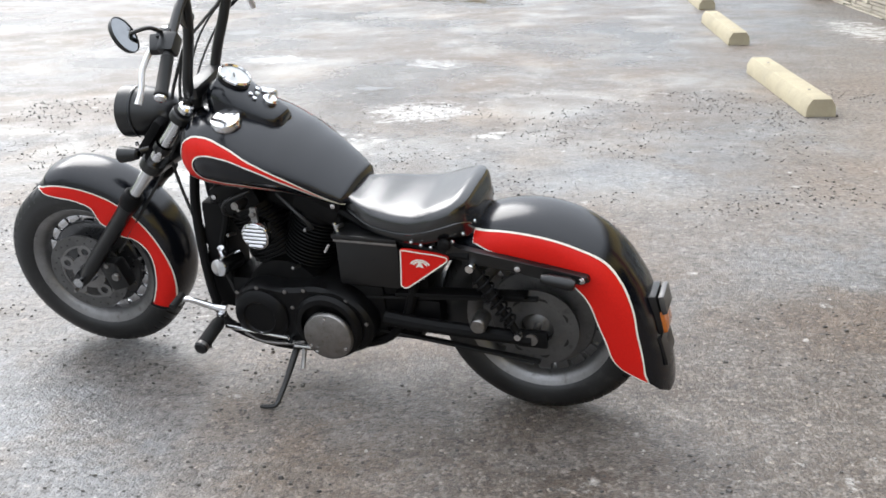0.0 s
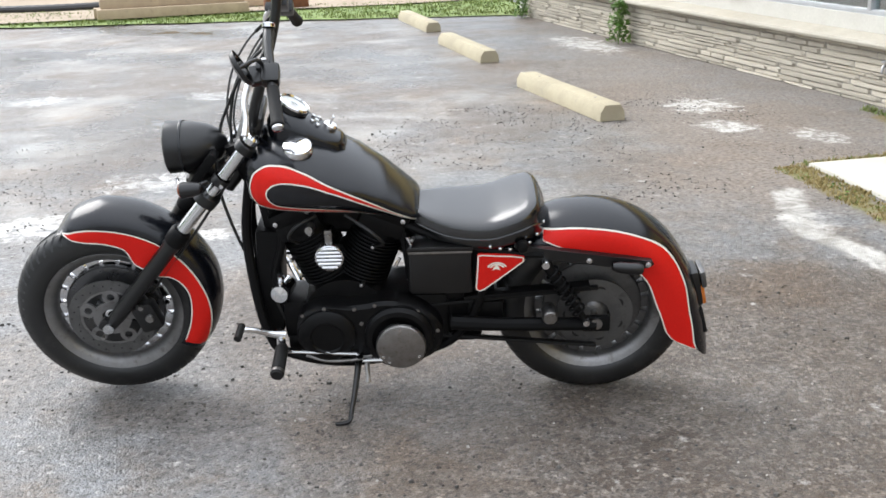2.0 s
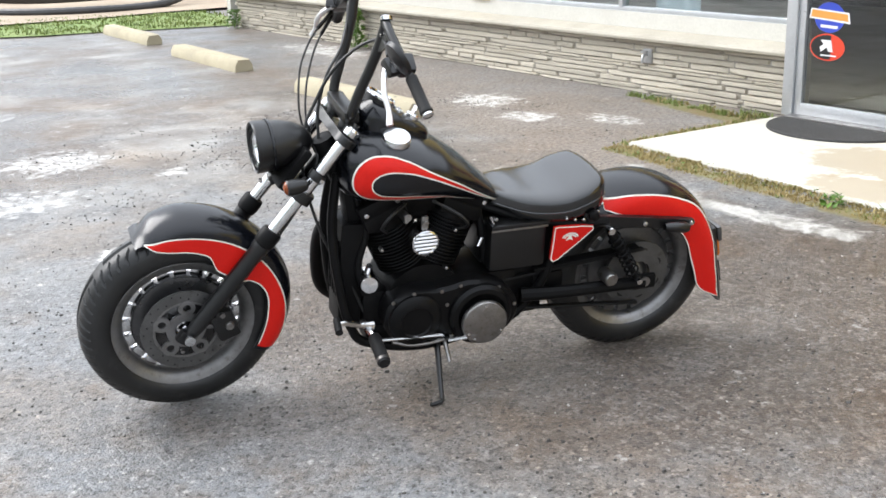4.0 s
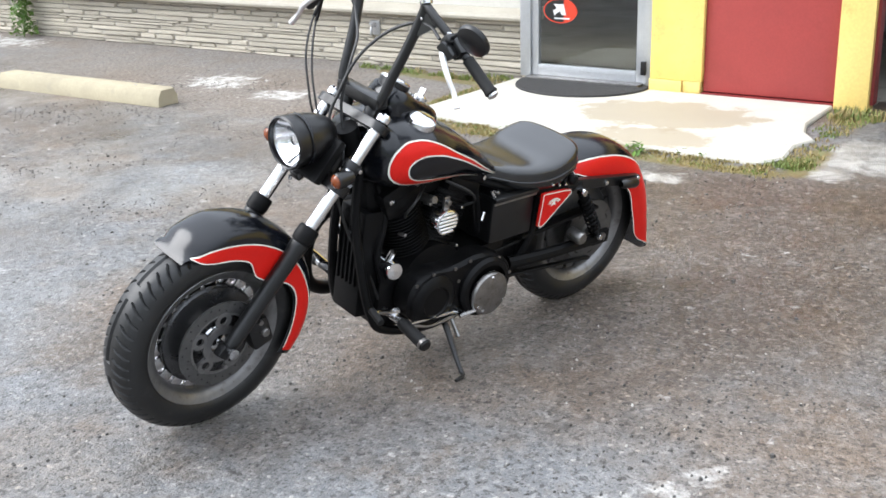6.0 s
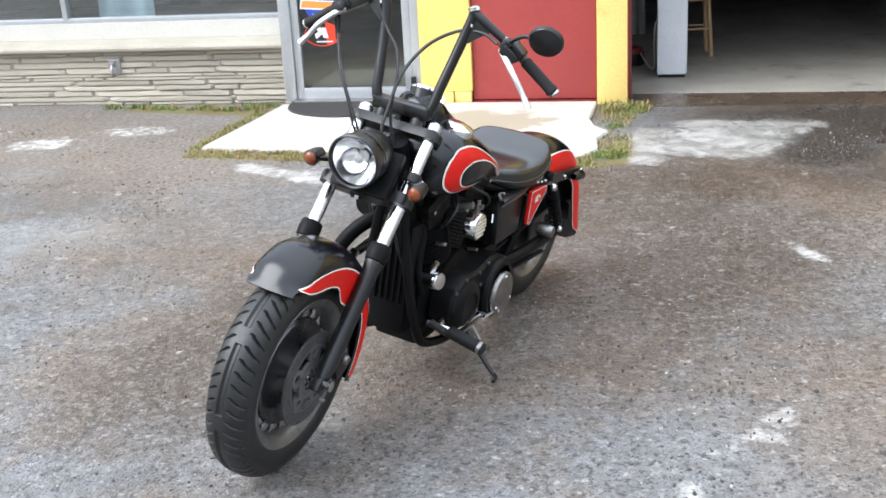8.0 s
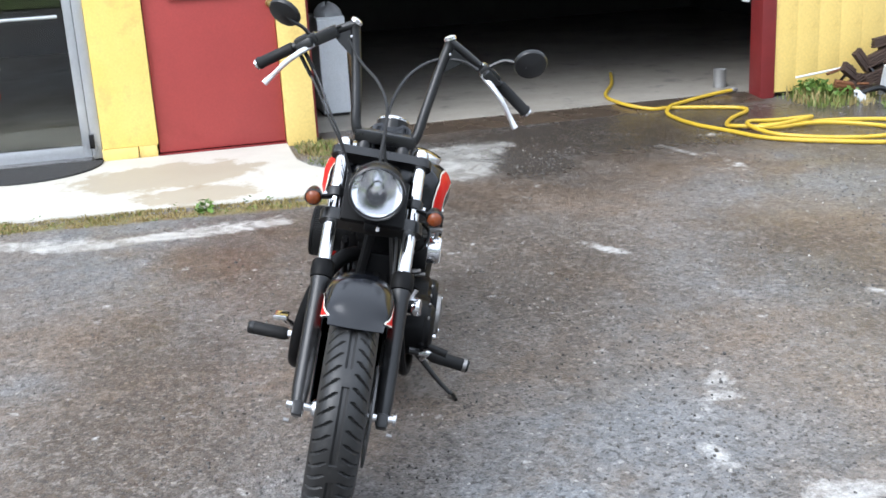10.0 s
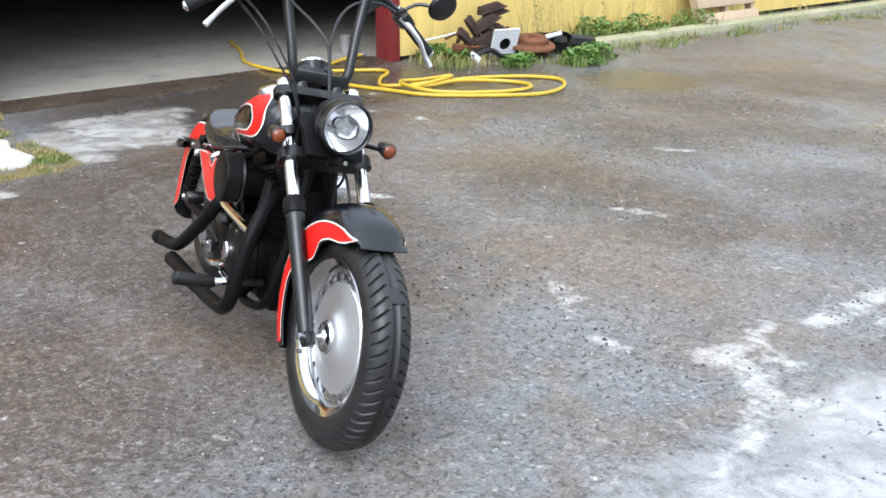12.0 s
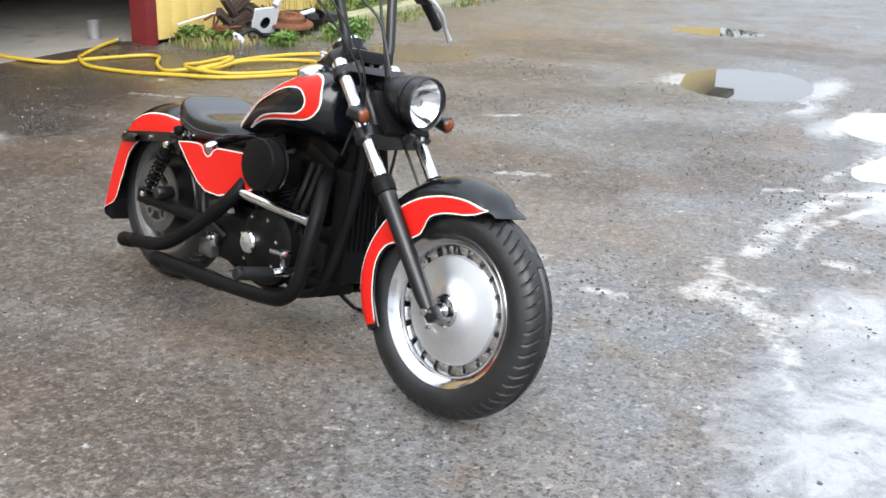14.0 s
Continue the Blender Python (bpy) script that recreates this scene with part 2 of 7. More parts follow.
LENS = glass("headlamp_glass", (0.99, 0.995, 1.0), 0.01, 1.12)
REFLECTOR = surface("silvered_reflector", (0.95, 0.95, 0.96), (0.90, 0.90, 0.92), 0.10, 0.03, 1.0, 30, 200, 0.0)
DIAL = surface("dial_face", (0.62, 0.64, 0.63), (0.55, 0.57, 0.57), 0.3, 0.05, 0, 20, 100, 0.0, coat=0.15)
MIRROR = surface("mirror_glass", (0.28, 0.29, 0.30), (0.24, 0.25, 0.26), 0.05, 0.01, 1.0, 5, 50, 0.0)

# ---- ground ----
def smooth_noise(x, y, scale, seed=0.0):
    return noise.fractal(Vector((x * scale + seed, y * scale - seed * 0.7, seed)), 0.9, 2.0, 4)


def streak(x, y, lines):
    """How far a place lies inside any of the drawn-out streaks (points, half width)."""
    best = 0.0
    for pts, w in lines:
        for (ax, ay), (bx, by) in zip(pts, pts[1:]):
            ux, uy = bx - ax, by - ay
            k = max(0.0, min(1.0, ((x - ax) * ux + (y - ay) * uy) / (ux * ux + uy * uy)))
            best = max(best, 1.5 - math.hypot(x - ax - k * ux, y - ay - k * uy) / w)
    return min(1.0, max(0.0, best))


def blob(x, y, spots):
    """How far a place lies inside any of the spots (x, y, radius x, radius y, turn)."""
    best = 0.0
    for cx, cy, rx, ry, a in spots:
        dx, dy = x - cx, y - cy
        if abs(dx) > 2.2 * max(rx, ry) or abs(dy) > 2.2 * max(rx, ry):
            continue
        c, s = math.cos(a), math.sin(a)
        u, v = (dx * c + dy * s) / rx, (dy * c - dx * s) / ry
        best = max(best, 1.5 - math.hypot(u, v))
    return min(1.0, max(0.0, best))


PALE = [(-1.94, 10.9, .35, .3, 0), (-.42, 10.45, .3, .3, 0), (.11, 7.51, .14, .1, 0),
        (3.2, 8.3, .3, .36, 0),
        (2.95, 7.45, .2, .28, 0), (3.36, 6.92, .16, .26, 0), (3.9, 12.4, .3, .9, 0), (-0.42, 8.3, .4, .4, 0), (-0.9, 7.3, .45, .3, 0), (-1.75, 6.5, .35, .25, 0), (2.2, 1.05, .14, .05, 0), (3.1, .75, .06, .2, 0), (-.75, 6.0, .2, .12, .3)]
# wet places whose whitish colour stands in for reflected sky
SHEEN_FILM = [(-2.35, 3.55, .42, .75, 0), (-2.1, 2.75, .22, .4, 0), (-2.55, 3.1, .4, .6, 0), (-1.08, -1.0, .16, .4, .2), (-1.4, -.4, .14, .3, 0), (-1.1, -1.7, .14, .5, 0), (-.05, -1.5, .16, .4, 0), (.5, -.9, .7, .4, -.2), (-1.9, -.2, .25, .6, 0), (-2.0, 1.0, .2, .5, 0)]
WET = [(-2.7, 3.7, .75, .7, 0), (-1.75, .35, .4, .32, 0), (-1.9, -.5, .5, .5, 0), (3.5, 1.1, .75, 1.7, 0), (3.2, -.4, .7, .8, 0), (-.55, -1.65, .8, 1.0, 0), (2.9, 2.2, .5, .3, 0), (2.2, -1.3, .6, .5, 0)]
BROWN = [(-.9, 8.55, .9, .5, .2), (-.1, 7.8, .7, .4, 0), (-3.3, 14.2, 1.2, .9, 0), (-4.6, 12.8, 1.2, .9, 0), (.2, 9.4, .8, .5, 0), (-1.9, 10.2, .9, .5, 0), (1.9, 3.5, .6, .7, 0), (-.3, 4.3, .7, .5, 0), (.9, 1.4, .7, .5, 0), (3.0, .4, .8, .7, 0), (.9, 2.9, .9, .8, 0), (.3, 3.0, .5, .4, 0), (1.6, 3.4, 1.0, .9, 0), (3.4, .9, .75, 1.7, 0), (2.4, 1.6, .8, .9, .4), (.5, 4.85, .7, .35, .2), (-.5, 5.1, .6, .3, 0), (2.6, 9.6, .9, 2.4, 0), (1.9, -.9, .5, .4, 0), (1.1, 1.3, .5, .5, 0), (1.0, -.5, .9, .7, 0), (1.7, -2.7, 1.3, 1.0, 0), (-.3, -3.7, .9, .6, 0), (.3, 3.4, 1.0, .6, -.27), (-.6, 3.9, .5, .4, 0), (1.7, 2.5, 1.3, 1.2, 0), (1.3, 4.1, .9, .5, 0), (2.2, 6.3, .8, .8, 0), (1.0, 5.6, .9, .6, .4), (2.9, 7.6, .8, 1.4, 0), (-.6, 8.4, .6, .5, 0), (-.9, 9.7, .9, .7, 0), (.3, 11, .6, 1.2, 0), (-.7, 2.3, .7, .5, 0), (1.0, -2.0, 1.4, .4, .1), (-1.55, 2.6, .16, .3, 0), (-.4, 4.8, .7, .5, 0), (.6, 4.0, .8, .5, 0)]
# damp dark spots; those beside the motorcycle also paint in its shadow
DARK = [(-.9, 8.55, .8, .4, .2), (-.1, 7.8, .6, .3, 0), (-3.3, 14.2, 1.0, .7, 0), (-4.6, 12.8, 1.0, .7, 0), (1.9, 3.6, .5, .6, 0), (1.4, 3.95, 1.1, .7, 0), (.65, 3.9, .7, .4, 0), (2.0, 3.0, .6, .5, 0), (3.2, .5, .7, .8, 0), (-.5, 4.7, .6, .4, 0), (.3, 4.6, .6, .35, 0), (.8, 2.9, .8, .6, 0), (1.5, 3.3, .5, .6, 0), (3.55, 1.0, .6, 1.6, 0), (2.9, 1.5, .5, .7, .4), (2.4, 2.2, .5, .5, 0), (.5, 2.95, .7, .4, 0), (.2, 1.5, .9, .5, .3), (-.5, 1.5, .4, .5, .3), (.9, .3, .7, .5, 0), (2.2, 0, .6, .6, 0), (3.9, 1.7, .4, 1.5, 0), (.2, -.6, .9, .35, .3), (.9, -2.2, 1.2, .5, .2), (-.3, -3.2, 1.2, .5, 0), (1.2, -.9, .7, .4, .4), (-.6, .4, .6, .4, .6), (-1.1, 1.0, .4, .5, .4)]
SLIP = [(2.16, 5.2, .17, .26, 0), (2.10, 4.3, .11, .42, .12)]
# silt washed along in streaks
STREAKS = [([(-1.59, 2.22), (-1.60, 1.76), (-1.67, 1.36), (-1.78, 1.06), (-1.97, 1.0)], .085), ([(-1.72, 2.06), (-1.78, 1.56), (-1.95, 1.26)], .035), ([(-1.47, 2.38), (-1.55, 2.58), (-1.50, 2.78)], .05),
           ([(-1.50, 2.78), (-1.66, 2.72), (-1.80, 2.88), (-1.97, 2.86), (-2.06, 2.80)], .085), ([(-1.55, 2.55), (-1.72, 2.60), (-1.86, 2.70)], .05), ([(-1.84, 2.95), (-1.95, 3.15), (-2.05, 3.4)], .06), ([(-1.38, 1.20), (-1.55, 1.10), (-1.70, 1.14)], .04),
           ([(-1.88, 2.15), (-2.05, 2.18)], .05), ([(-1.45, -.20), (-1.40, -.60), (-1.50, -1.1)], .06), ([(-1.62, .86), (-1.70, .45), (-1.76, .15)], .05), ([(-.67, 2.66), (-.80, 2.78), (-.96, 2.88)], .045), ([(-1.14, 2.96), (-1.32, 3.01)], .04), ([(.80, 2.44), (1.02, 2.54)], .05), ([(-.1, 1.66), (-.36, 1.54)], .05), ([(-.86, 2.83), (-.80, 2.70)], .04), ([(.42, .36), (.58, .46)], .05), ([(2.6, 1.15), (2.95, 1.25)], .05)]

# hollows that hold the puddles
HOLLOWS = [(-.56, -1.60, .40, .52, .35), (.40, -4.07, .34, .22, 0), (-1.78, -.67, .34, .38, 0), (-1.93, .45, .19, .30, 0)]
# worn concrete strip before the garage and along the slab
APRON = [([(2.58, 3.27), (3.25, 3.22)], .17), ([(2.80, 2.72), (3.45, 2.42)], .26), ([(2.85, 2.95), (3.45, 2.85)], .24), ([(3.5, 2.2), (3.55, 3.0)], .12), ([(2.36, 5.7), (2.02, 5.05), (2.06, 4.3), (2.1, 3.95)], .10)]

MOSS = [([(2.66, 6.15), (2.52, 5.0), (2.44, 4.0), (2.44, 3.5)], .085), ([(2.5, 3.40), (3.0, 3.40)], .08), ([(3.85, 3.48), (4.15, 3.42)], .11), ([(4.0, 6.3), (4.16, 7.3)], .11), ([(2.8, 6.24), (3.9, 6.24)], .05)]

xs = np.concatenate([[-420, -160, -70, -32, -16, -9], np.arange(-6.0, 4.9, 0.06), [5.5, 6.5, 8, 10, 13, 18, 30, 70, 160, 420]])
ys = np.concatenate([[-420, -160, -70, -32, -16, -10], np.arange(-7.0, 9.0, 0.06), np.arange(9.0, 19.0, 0.15), [20, 22, 25, 30, 40, 70, 160, 420]])
verts, faces, marks = [], [], {"pale": [], "wet": [], "puddle": [], "brown": [], "sheen_film": [], "dark": [], "far": [], "slip": [], "dusty": [], "apron": [], "moss": []}
for gx in xs:
    for gy in ys:
        d = blob(gx, gy, DARK) if -6 <= gx < 4.2 and -7 <= gy <= 19 else 0.0
        fl = blob(gx, gy, SHEEN_FILM) if d == 0 and -6 <= gx < 4.2 and -7 <= gy <= 19 else 0.0
        marks["sheen_film"].append(fl), marks["dark"].append(d)
        far = max(0.0, min(1.0, (gy - 5.2) / 2.4)) * max(0.0, min(1.0, (3.0 - gx - 0.18 * max(0.0, 9 - gy)) / 1.2))
        marks["slip"].append(max(blob(gx, gy, SLIP) if gx > 1 else 0.0, streak(gx, gy, STREAKS)) if -2.6 < gx < 4.2 and -1.6 < gy < 7 else 0.0)
        marks["far"].append(far)
        marks["moss"].append(streak(gx, gy, MOSS) if 2.1 < gx < 4.4 and 3.1 < gy < 7.7 else 0.0)
        marks["apron"].append(streak(gx, gy, APRON) if 1.6 < gx < 4.2 and 1.8 < gy < 6 else 0.0)
        n1, n2 = smooth_noise(gx, gy, 1.1, 3.0), smooth_noise(gx, gy, 0.55, 9.0)
        marks["dusty"].append(max(0.0, min(1.0, (gy - 4.6) / 1.2)) * max(0.0, min(1.0, (gx - 1.1 - 0.26 * (gy - 5.0)) / 0.9)) if gx < 14 and gy < 25 else 0.0)
        inside = -6 <= gx < 4.2 and -7 <= gy <= 19
        p = blob(gx, gy, PALE) if inside else 0.0
        # far ground is paled a little, as part of the painted glare
        p = max(p, far * 0.16)
        w = max(blob(gx, gy, WET) if inside else 0.0, far * max(0.0, min(1.0, 0.38 + n2)))
        u = far * max(0.0, min(1.0, 1.8 * (n2 - 0.42)))
        b = max(blob(gx, gy, BROWN) if inside else 0.0, far * max(0.0, min(1.0, 0.35 - n2)))
        marks["pale"].append(p), marks["wet"].append(w), marks["puddle"].append(u), marks["brown"].append(b)
        z = 0.004 * n2 + 0.002 * n1 - 0.007 * u - 0.016 * blob(gx, gy, HOLLOWS) if inside else 0.0
        verts.append((gx, gy, min(z, 0.006)))
ny = len(ys)
faces = [(i * ny + j, (i + 1) * ny + j, (i + 1) * ny + j + 1, i * ny + j + 1) for i in range(len(xs) - 1) for j in range(ny - 1)]
me = bpy.data.meshes.new("ground")
me.from_pydata(verts, [], faces)
me.polygons.foreach_set("use_smooth", [True] * len(faces))
for key, vals in marks.items():
    me.attributes.new(key, "FLOAT", "POINT").data.foreach_set("value", vals)


def asphalt():
    ma, n, b = nodes_of("worn_wet_asphalt")
    pos = n.nodes.new("ShaderNodeTexCoord").outputs["Object"]

    def attr(name):
        a = n.nodes.new("ShaderNodeAttribute")
        a.attribute_name = name
        return a.outputs["Fac"]

    def split(t):
        s = n.nodes.new("ShaderNodeSeparateColor")
        n.links.new(t.outputs["Color"], s.inputs[0])
        return s.outputs

    def ragged(name, texture, amp, lo, hi, top):
        return ramp(n, maths(n, "ADD", attr(name), maths(n, "MULTIPLY", maths(n, "SUBTRACT", texture, 0.5), amp)), lo, hi, 0, top)

    def mixed(fac, one, two):
        m = n.nodes.new("ShaderNodeMix")
        m.data_type = "FLOAT"
        n.links.new(fac, m.inputs[0]), n.links.new(one, m.inputs[2])
        m.inputs[3].default_value = two
        return m.outputs[0]

    chips = tex(n, "ShaderNodeTexVoronoi", 88, source=pos)
    grit = tex(n, "ShaderNodeTexVoronoi", 150, source=pos)
    mid = tex(n, "ShaderNodeTexNoise", 9, 6, 0.65, pos)
    patch = tex(n, "ShaderNodeTexNoise", 2.3, 6, 0.62, pos)
    wide = tex(n, "ShaderNodeTexNoise", 0.8, 5, 0.6, pos)
    rag = tex(n, "ShaderNodeTexNoise", 11, 8, 0.74, pos)
    vein = tex(n, "ShaderNodeTexNoise", 4.5, 9, 0.70, pos)
    vein.inputs["Distortion"].default_value = 1.1
    chip, grain = split(chips), split(grit)
    both = maths(n, "ADD", maths(n, "MULTIPLY", rag.outputs[0], 0.55), maths(n, "MULTIPLY", vein.outputs[0], 0.45))
    tone = split(patch)
    tar = blend(n, ramp(n, wide.outputs[0], 0.36, 0.62), (0.142, 0.142, 0.140), (0.124, 0.130, 0.138))
    tar = blend(n, ramp(n, patch.outputs[0], 0.40, 0.66, 0, 0.75), tar, (0.175, 0.176, 0.178))
    tar = blend(n, ramp(n, tone[1], 0.50, 0.62, 0, 0.85), tar, (0.135, 0.108, 0.085))
    tar = blend(n, ramp(n, tone[2], 0.53, 0.65, 0, 0.60), tar, (0.070, 0.068, 0.066))
    brown = ragged("brown", vein.outputs[0], 1.5, 0.10, 1.0, 0.75)
    tar = blend(n, brown, tar, (0.130, 0.108, 0.089))
    # dark damp ground, with the painted shadow next to the motorcycle
    dark = ragged("dark", both, 3.0, 0.10, 1.0, 0.64)
    tar = blend(n, dark, tar, (0.044, 0.035, 0.028))
    col = blend(n, ramp(n, chip[0], 0.36, 0.72, 0.0, 0.50), tar, blend(n, chip[1], (0.052, 0.050, 0.048), (0.29, 0.284, 0.275)))
    col = blend(n, ramp(n, mid.outputs[0], 0.46, 0.68, 0.0, 0.55), col, tar)
    col = blend(n, ramp(n, grain[0], 0.94, 0.99, 0, 0.22), col, (0.42, 0.40, 0.37))
    col = blend(n, ramp(n, grain[1], 0.86, 0.95, 0, 0.75), col, (0.030, 0.028, 0.027))
    col = blend(n, ramp(n, chip[2], 0.987, 0.994, 0, 0.45), col, (0.46, 0.44, 0.40))
    blot = split(tex(n, "ShaderNodeTexNoise", 34, 3, 0.6, pos))
    col = blend(n, ramp(n, blot[0], 0.555, 0.635, 0, 0.80), col, (0.036, 0.034, 0.033))
    col = blend(n, ramp(n, blot[1], 0.57, 0.66, 0, 0.36), col, (0.33, 0.324, 0.312))
    clump = split(tex(n, "ShaderNodeTexNoise", 13, 5, 0.7, pos))
    col = blend(n, ramp(n, clump[0], 0.53, 0.66, 0, 0.55), col, (0.058, 0.054, 0.050))
    col = blend(n, ramp(n, clump[1], 0.55, 0.66, 0, 0.30), col, (0.27, 0.262, 0.25))
    col = blend(n, ramp(n, clump[2], 0.55, 0.66, 0, 0.25), col, (0.130, 0.108, 0.088))
    broad = tex(n, "ShaderNodeTexNoise", 0.95, 6, 0.60, pos)
    broad.inputs["Distortion"].default_value = 0.35
    tints = split(broad)
    far = attr("far")
    # far whitish mottling paints the grazing sky glare of wet ground
    col = blend(n, maths(n, "MULTIPLY", ramp(n, tints[0], 0.48, 0.62, 0, 0.55), far), col, (0.36, 0.355, 0.335))
    col = blend(n, maths(n, "MULTIPLY", ramp(n, tints[1], 0.48, 0.60, 0, 0.85), far), col, (0.115, 0.098, 0.084))
    col = blend(n, maths(n, "MULTIPLY", brown, 0.5), col, (1.0, 0.86, 0.73), "MULTIPLY")
    col = blend(n, dark, col, (0.77, 0.71, 0.65), "MULTIPLY")
    col = blend(n, ramp(n, tints[2], 0.50, 0.62, 0, 0.85), col, (0.95, 0.835, 0.725), "MULTIPLY")
    col = blend(n, ramp(n, tints[2], 0.36, 0.47, 0.6, 0), col, (1.10, 1.14, 1.18), "MULTIPLY")
    dusty = ragged("dusty", vein.outputs[0], 2.0, 0.15, 1.2, 0.60)
    col = blend(n, dusty, col, blend(n, ramp(n, blot[0], 0.42, 0.60), (0.275, 0.235, 0.198), (0.135, 0.112, 0.094)))
    # sky sheen on the wet ground, painted as a pale bluish colour
    sheen_film = ragged("sheen_film", vein.outputs[0], 1.9, 0.30, 1.05, 0.75)
    col = blend(n, sheen_film, col, (0.43, 0.435, 0.445))
    pale = ragged("pale", both, 6.0, 0.50, 1.10, 0.85)
    pale = maths(n, "MULTIPLY", pale, ramp(n, rag.outputs[0], 0.36, 0.58, 0.12, 1.0))
    pale = maths(n, "MULTIPLY", pale, ramp(n, chip[2], 0.0, 0.55, 0.6, 1.0))
    pale = maths(n, "MAXIMUM", pale, maths(n, "MULTIPLY", ragged("slip", both, 5.0, 0.60, 1.30, 0.66), ramp(n, chip[1], 0, 0.6, 0.7, 1.0)))
    col = blend(n, pale, col, (0.60, 0.59, 0.56))
    worn = ragged("apron", both, 2.6, 0.50, 0.95, 0.75)
    col = blend(n, worn, col, blend(n, ramp(n, vein.outputs[0], 0.42, 0.60), (0.27, 0.26, 0.235), (0.50, 0.49, 0.46)))
    moss = ragged("moss", rag.outputs[0], 1.8, 0.35, 0.8, 0.85)
    col = blend(n, moss, col, blend(n, ramp(n, vein.outputs[0], 0.42, 0.58), (0.17, 0.12, 0.05), (0.15, 0.15, 0.05)))
    wet = ragged("wet", rag.outputs[0], 1.3, 0.3, 0.75, 1.0)
    wet = maths(n, "MAXIMUM", wet, maths(n, "MULTIPLY", sheen_film, 1.2))
    wet = maths(n, "MINIMUM", wet, 1.0)
    dry = maths(n, "SUBTRACT", 1.0, maths(n, "MAXIMUM", maths(n, "MAXIMUM", sheen_film, worn), pale))
    col = blend(n, maths(n, "MULTIPLY", maths(n, "MULTIPLY", wet, 0.60), dry), col, (0.050, 0.042, 0.035))
    pool = ragged("puddle", rag.outputs[0], 0.9, 0.42, 0.55, 1.0)
    col = blend(n, maths(n, "MULTIPLY", pool, 0.8), col, (0.06, 0.052, 0.044))
    n.links.new(col, b.inputs["Base Color"])
    rough = ramp(n, patch.outputs[0], 0.32, 0.68, 0.33, 0.62)
    b.inputs["Specular IOR Level"].default_value = 0.36
    rough = mixed(dusty, rough, 0.9)
    n.links.new(mixed(pool, mixed(wet, rough, 0.20), 0.012), b.inputs["Roughness"])
    h = maths(n, "ADD", maths(n, "MULTIPLY", ramp(n, chips.outputs["Distance"], 0, 0.7, 1, 0), chip[0]), maths(n, "MULTIPLY", ramp(n, grit.outputs["Distance"], 0, 0.7, 1, 0), 0.4))
    h = maths(n, "ADD", h, maths(n, "MULTIPLY", mid.outputs[0], 1.6))
    h = maths(n, "MULTIPLY", h, maths(n, "SUBTRACT", 1.0, maths(n, "MULTIPLY", pool, 0.995)))
    h = maths(n, "MULTIPLY", h, maths(n, "SUBTRACT", 1.0, maths(n, "MULTIPLY", wet, 0.55)))
    bump(n, b, h, 0.62, 0.006)
    return ma


me.materials.append(asphalt())
tagged(new("ground", me), "worn wet grey asphalt lot with pale silt patches and painted sheen", "ground", kind="structure")

# loose stones on the asphalt, lying in drifts
rng = random.Random(4)


def loose_stones(name, count, low, high, drift, ma, label, box):
    s = Shape()
    while count:
        gx, gy = rng.uniform(box[0], box[1]), rng.uniform(box[2], box[3])
        if smooth_noise(gx, gy, 1.4, 21.0) * drift < rng.uniform(-1.0, 1.0) * 0.5 + 0.12:
            continue
        if blob(gx, gy, HOLLOWS) > 0.1 or streak(gx, gy, APRON) > 0.2:
            continue
        count -= 1
        r = rng.uniform(low, high) * (1.5 if rng.random() < 0.05 else 1)
        a = rng.uniform(0, 6.28)
        q = r * rng.uniform(0.55, 1.0)
        base = [(math.cos(a + k * 1.257) * r * rng.uniform(.8, 1.15), math.sin(a + k * 1.257) * q * rng.uniform(.8, 1.15)) for k in range(5)]
        h = r * rng.uniform(0.35, 0.7)
        z0 = -0.003
        low_ring = [(gx + u, gy + v, z0) for u, v in base]
        top_ring = [(gx + u * .62, gy + v * .62, z0 + h + rng.uniform(-.15, .15) * r + .003) for u, v in base]
        s.add(low_ring + top_ring, [(k, (k + 1) % 5, 5 + (k + 1) % 5, 5 + k) for k in range(5)] + [(5, 6, 7, 8, 9)])
    return solid(name, s, ma, label, "grit", kind="stuff", smooth=0)


DARK_STONE = surface("dark_wet_stone", (0.045, 0.043, 0.041), (0.10, 0.093, 0.084), 0.42, 0.1, 0, 9, 60, 0)
PALE_STONE = surface("pale_limestone", (0.50, 0.48, 0.44), (0.28, 0.265, 0.24), 0.6, 0.1, 0, 9, 60, 0)
loose_stones("dark_loose_stones", 9000, 0.0032, 0.0085, 1.6, DARK_STONE, "small dark wet stones scattered on the asphalt", (-3.4, 3.6, -1.5, 9.0))
loose_stones("pale_loose_stones", 1100, 0.003, 0.007, 1.0, PALE_STONE, "small pale limestone chips scattered on the asphalt", (-3.4, 3.6, -1.5, 9.0))

# ---- puddles: flat water lying in the hollows ----
WATER = surface("standing_water", (0.075, 0.07, 0.06), (0.05, 0.047, 0.04), 0.012, 0.006, 0, 2.5, 30, 0.0, gloss=0.85)
WHITE_WATER = surface("whitish_standing_water", (0.50, 0.50, 0.48), (0.40, 0.40, 0.385), 0.02, 0.008, 0, 2.5, 30, 0.0, gloss=0.8)


def puddle(outline, rough, seed, ma, label):
    q = resample(curve_points(outline, 8, True), 110)
    c = q.mean(0)
    q = np.array([c + (p - c) * (1.3 + rough * smooth_noise(p[0] * 4, p[1] * 4, 1.0, seed) + .4 * rough * smooth_noise(p[0] * 14, p[1] * 14, 1.0, seed)) for p in q])
    return solid("puddle", Shape().prism(q, lambda a, b, d: (a, b, d), -0.03, -0.0035), ma, label, "puddle", "puddles on the lot", "structure", smooth=0)


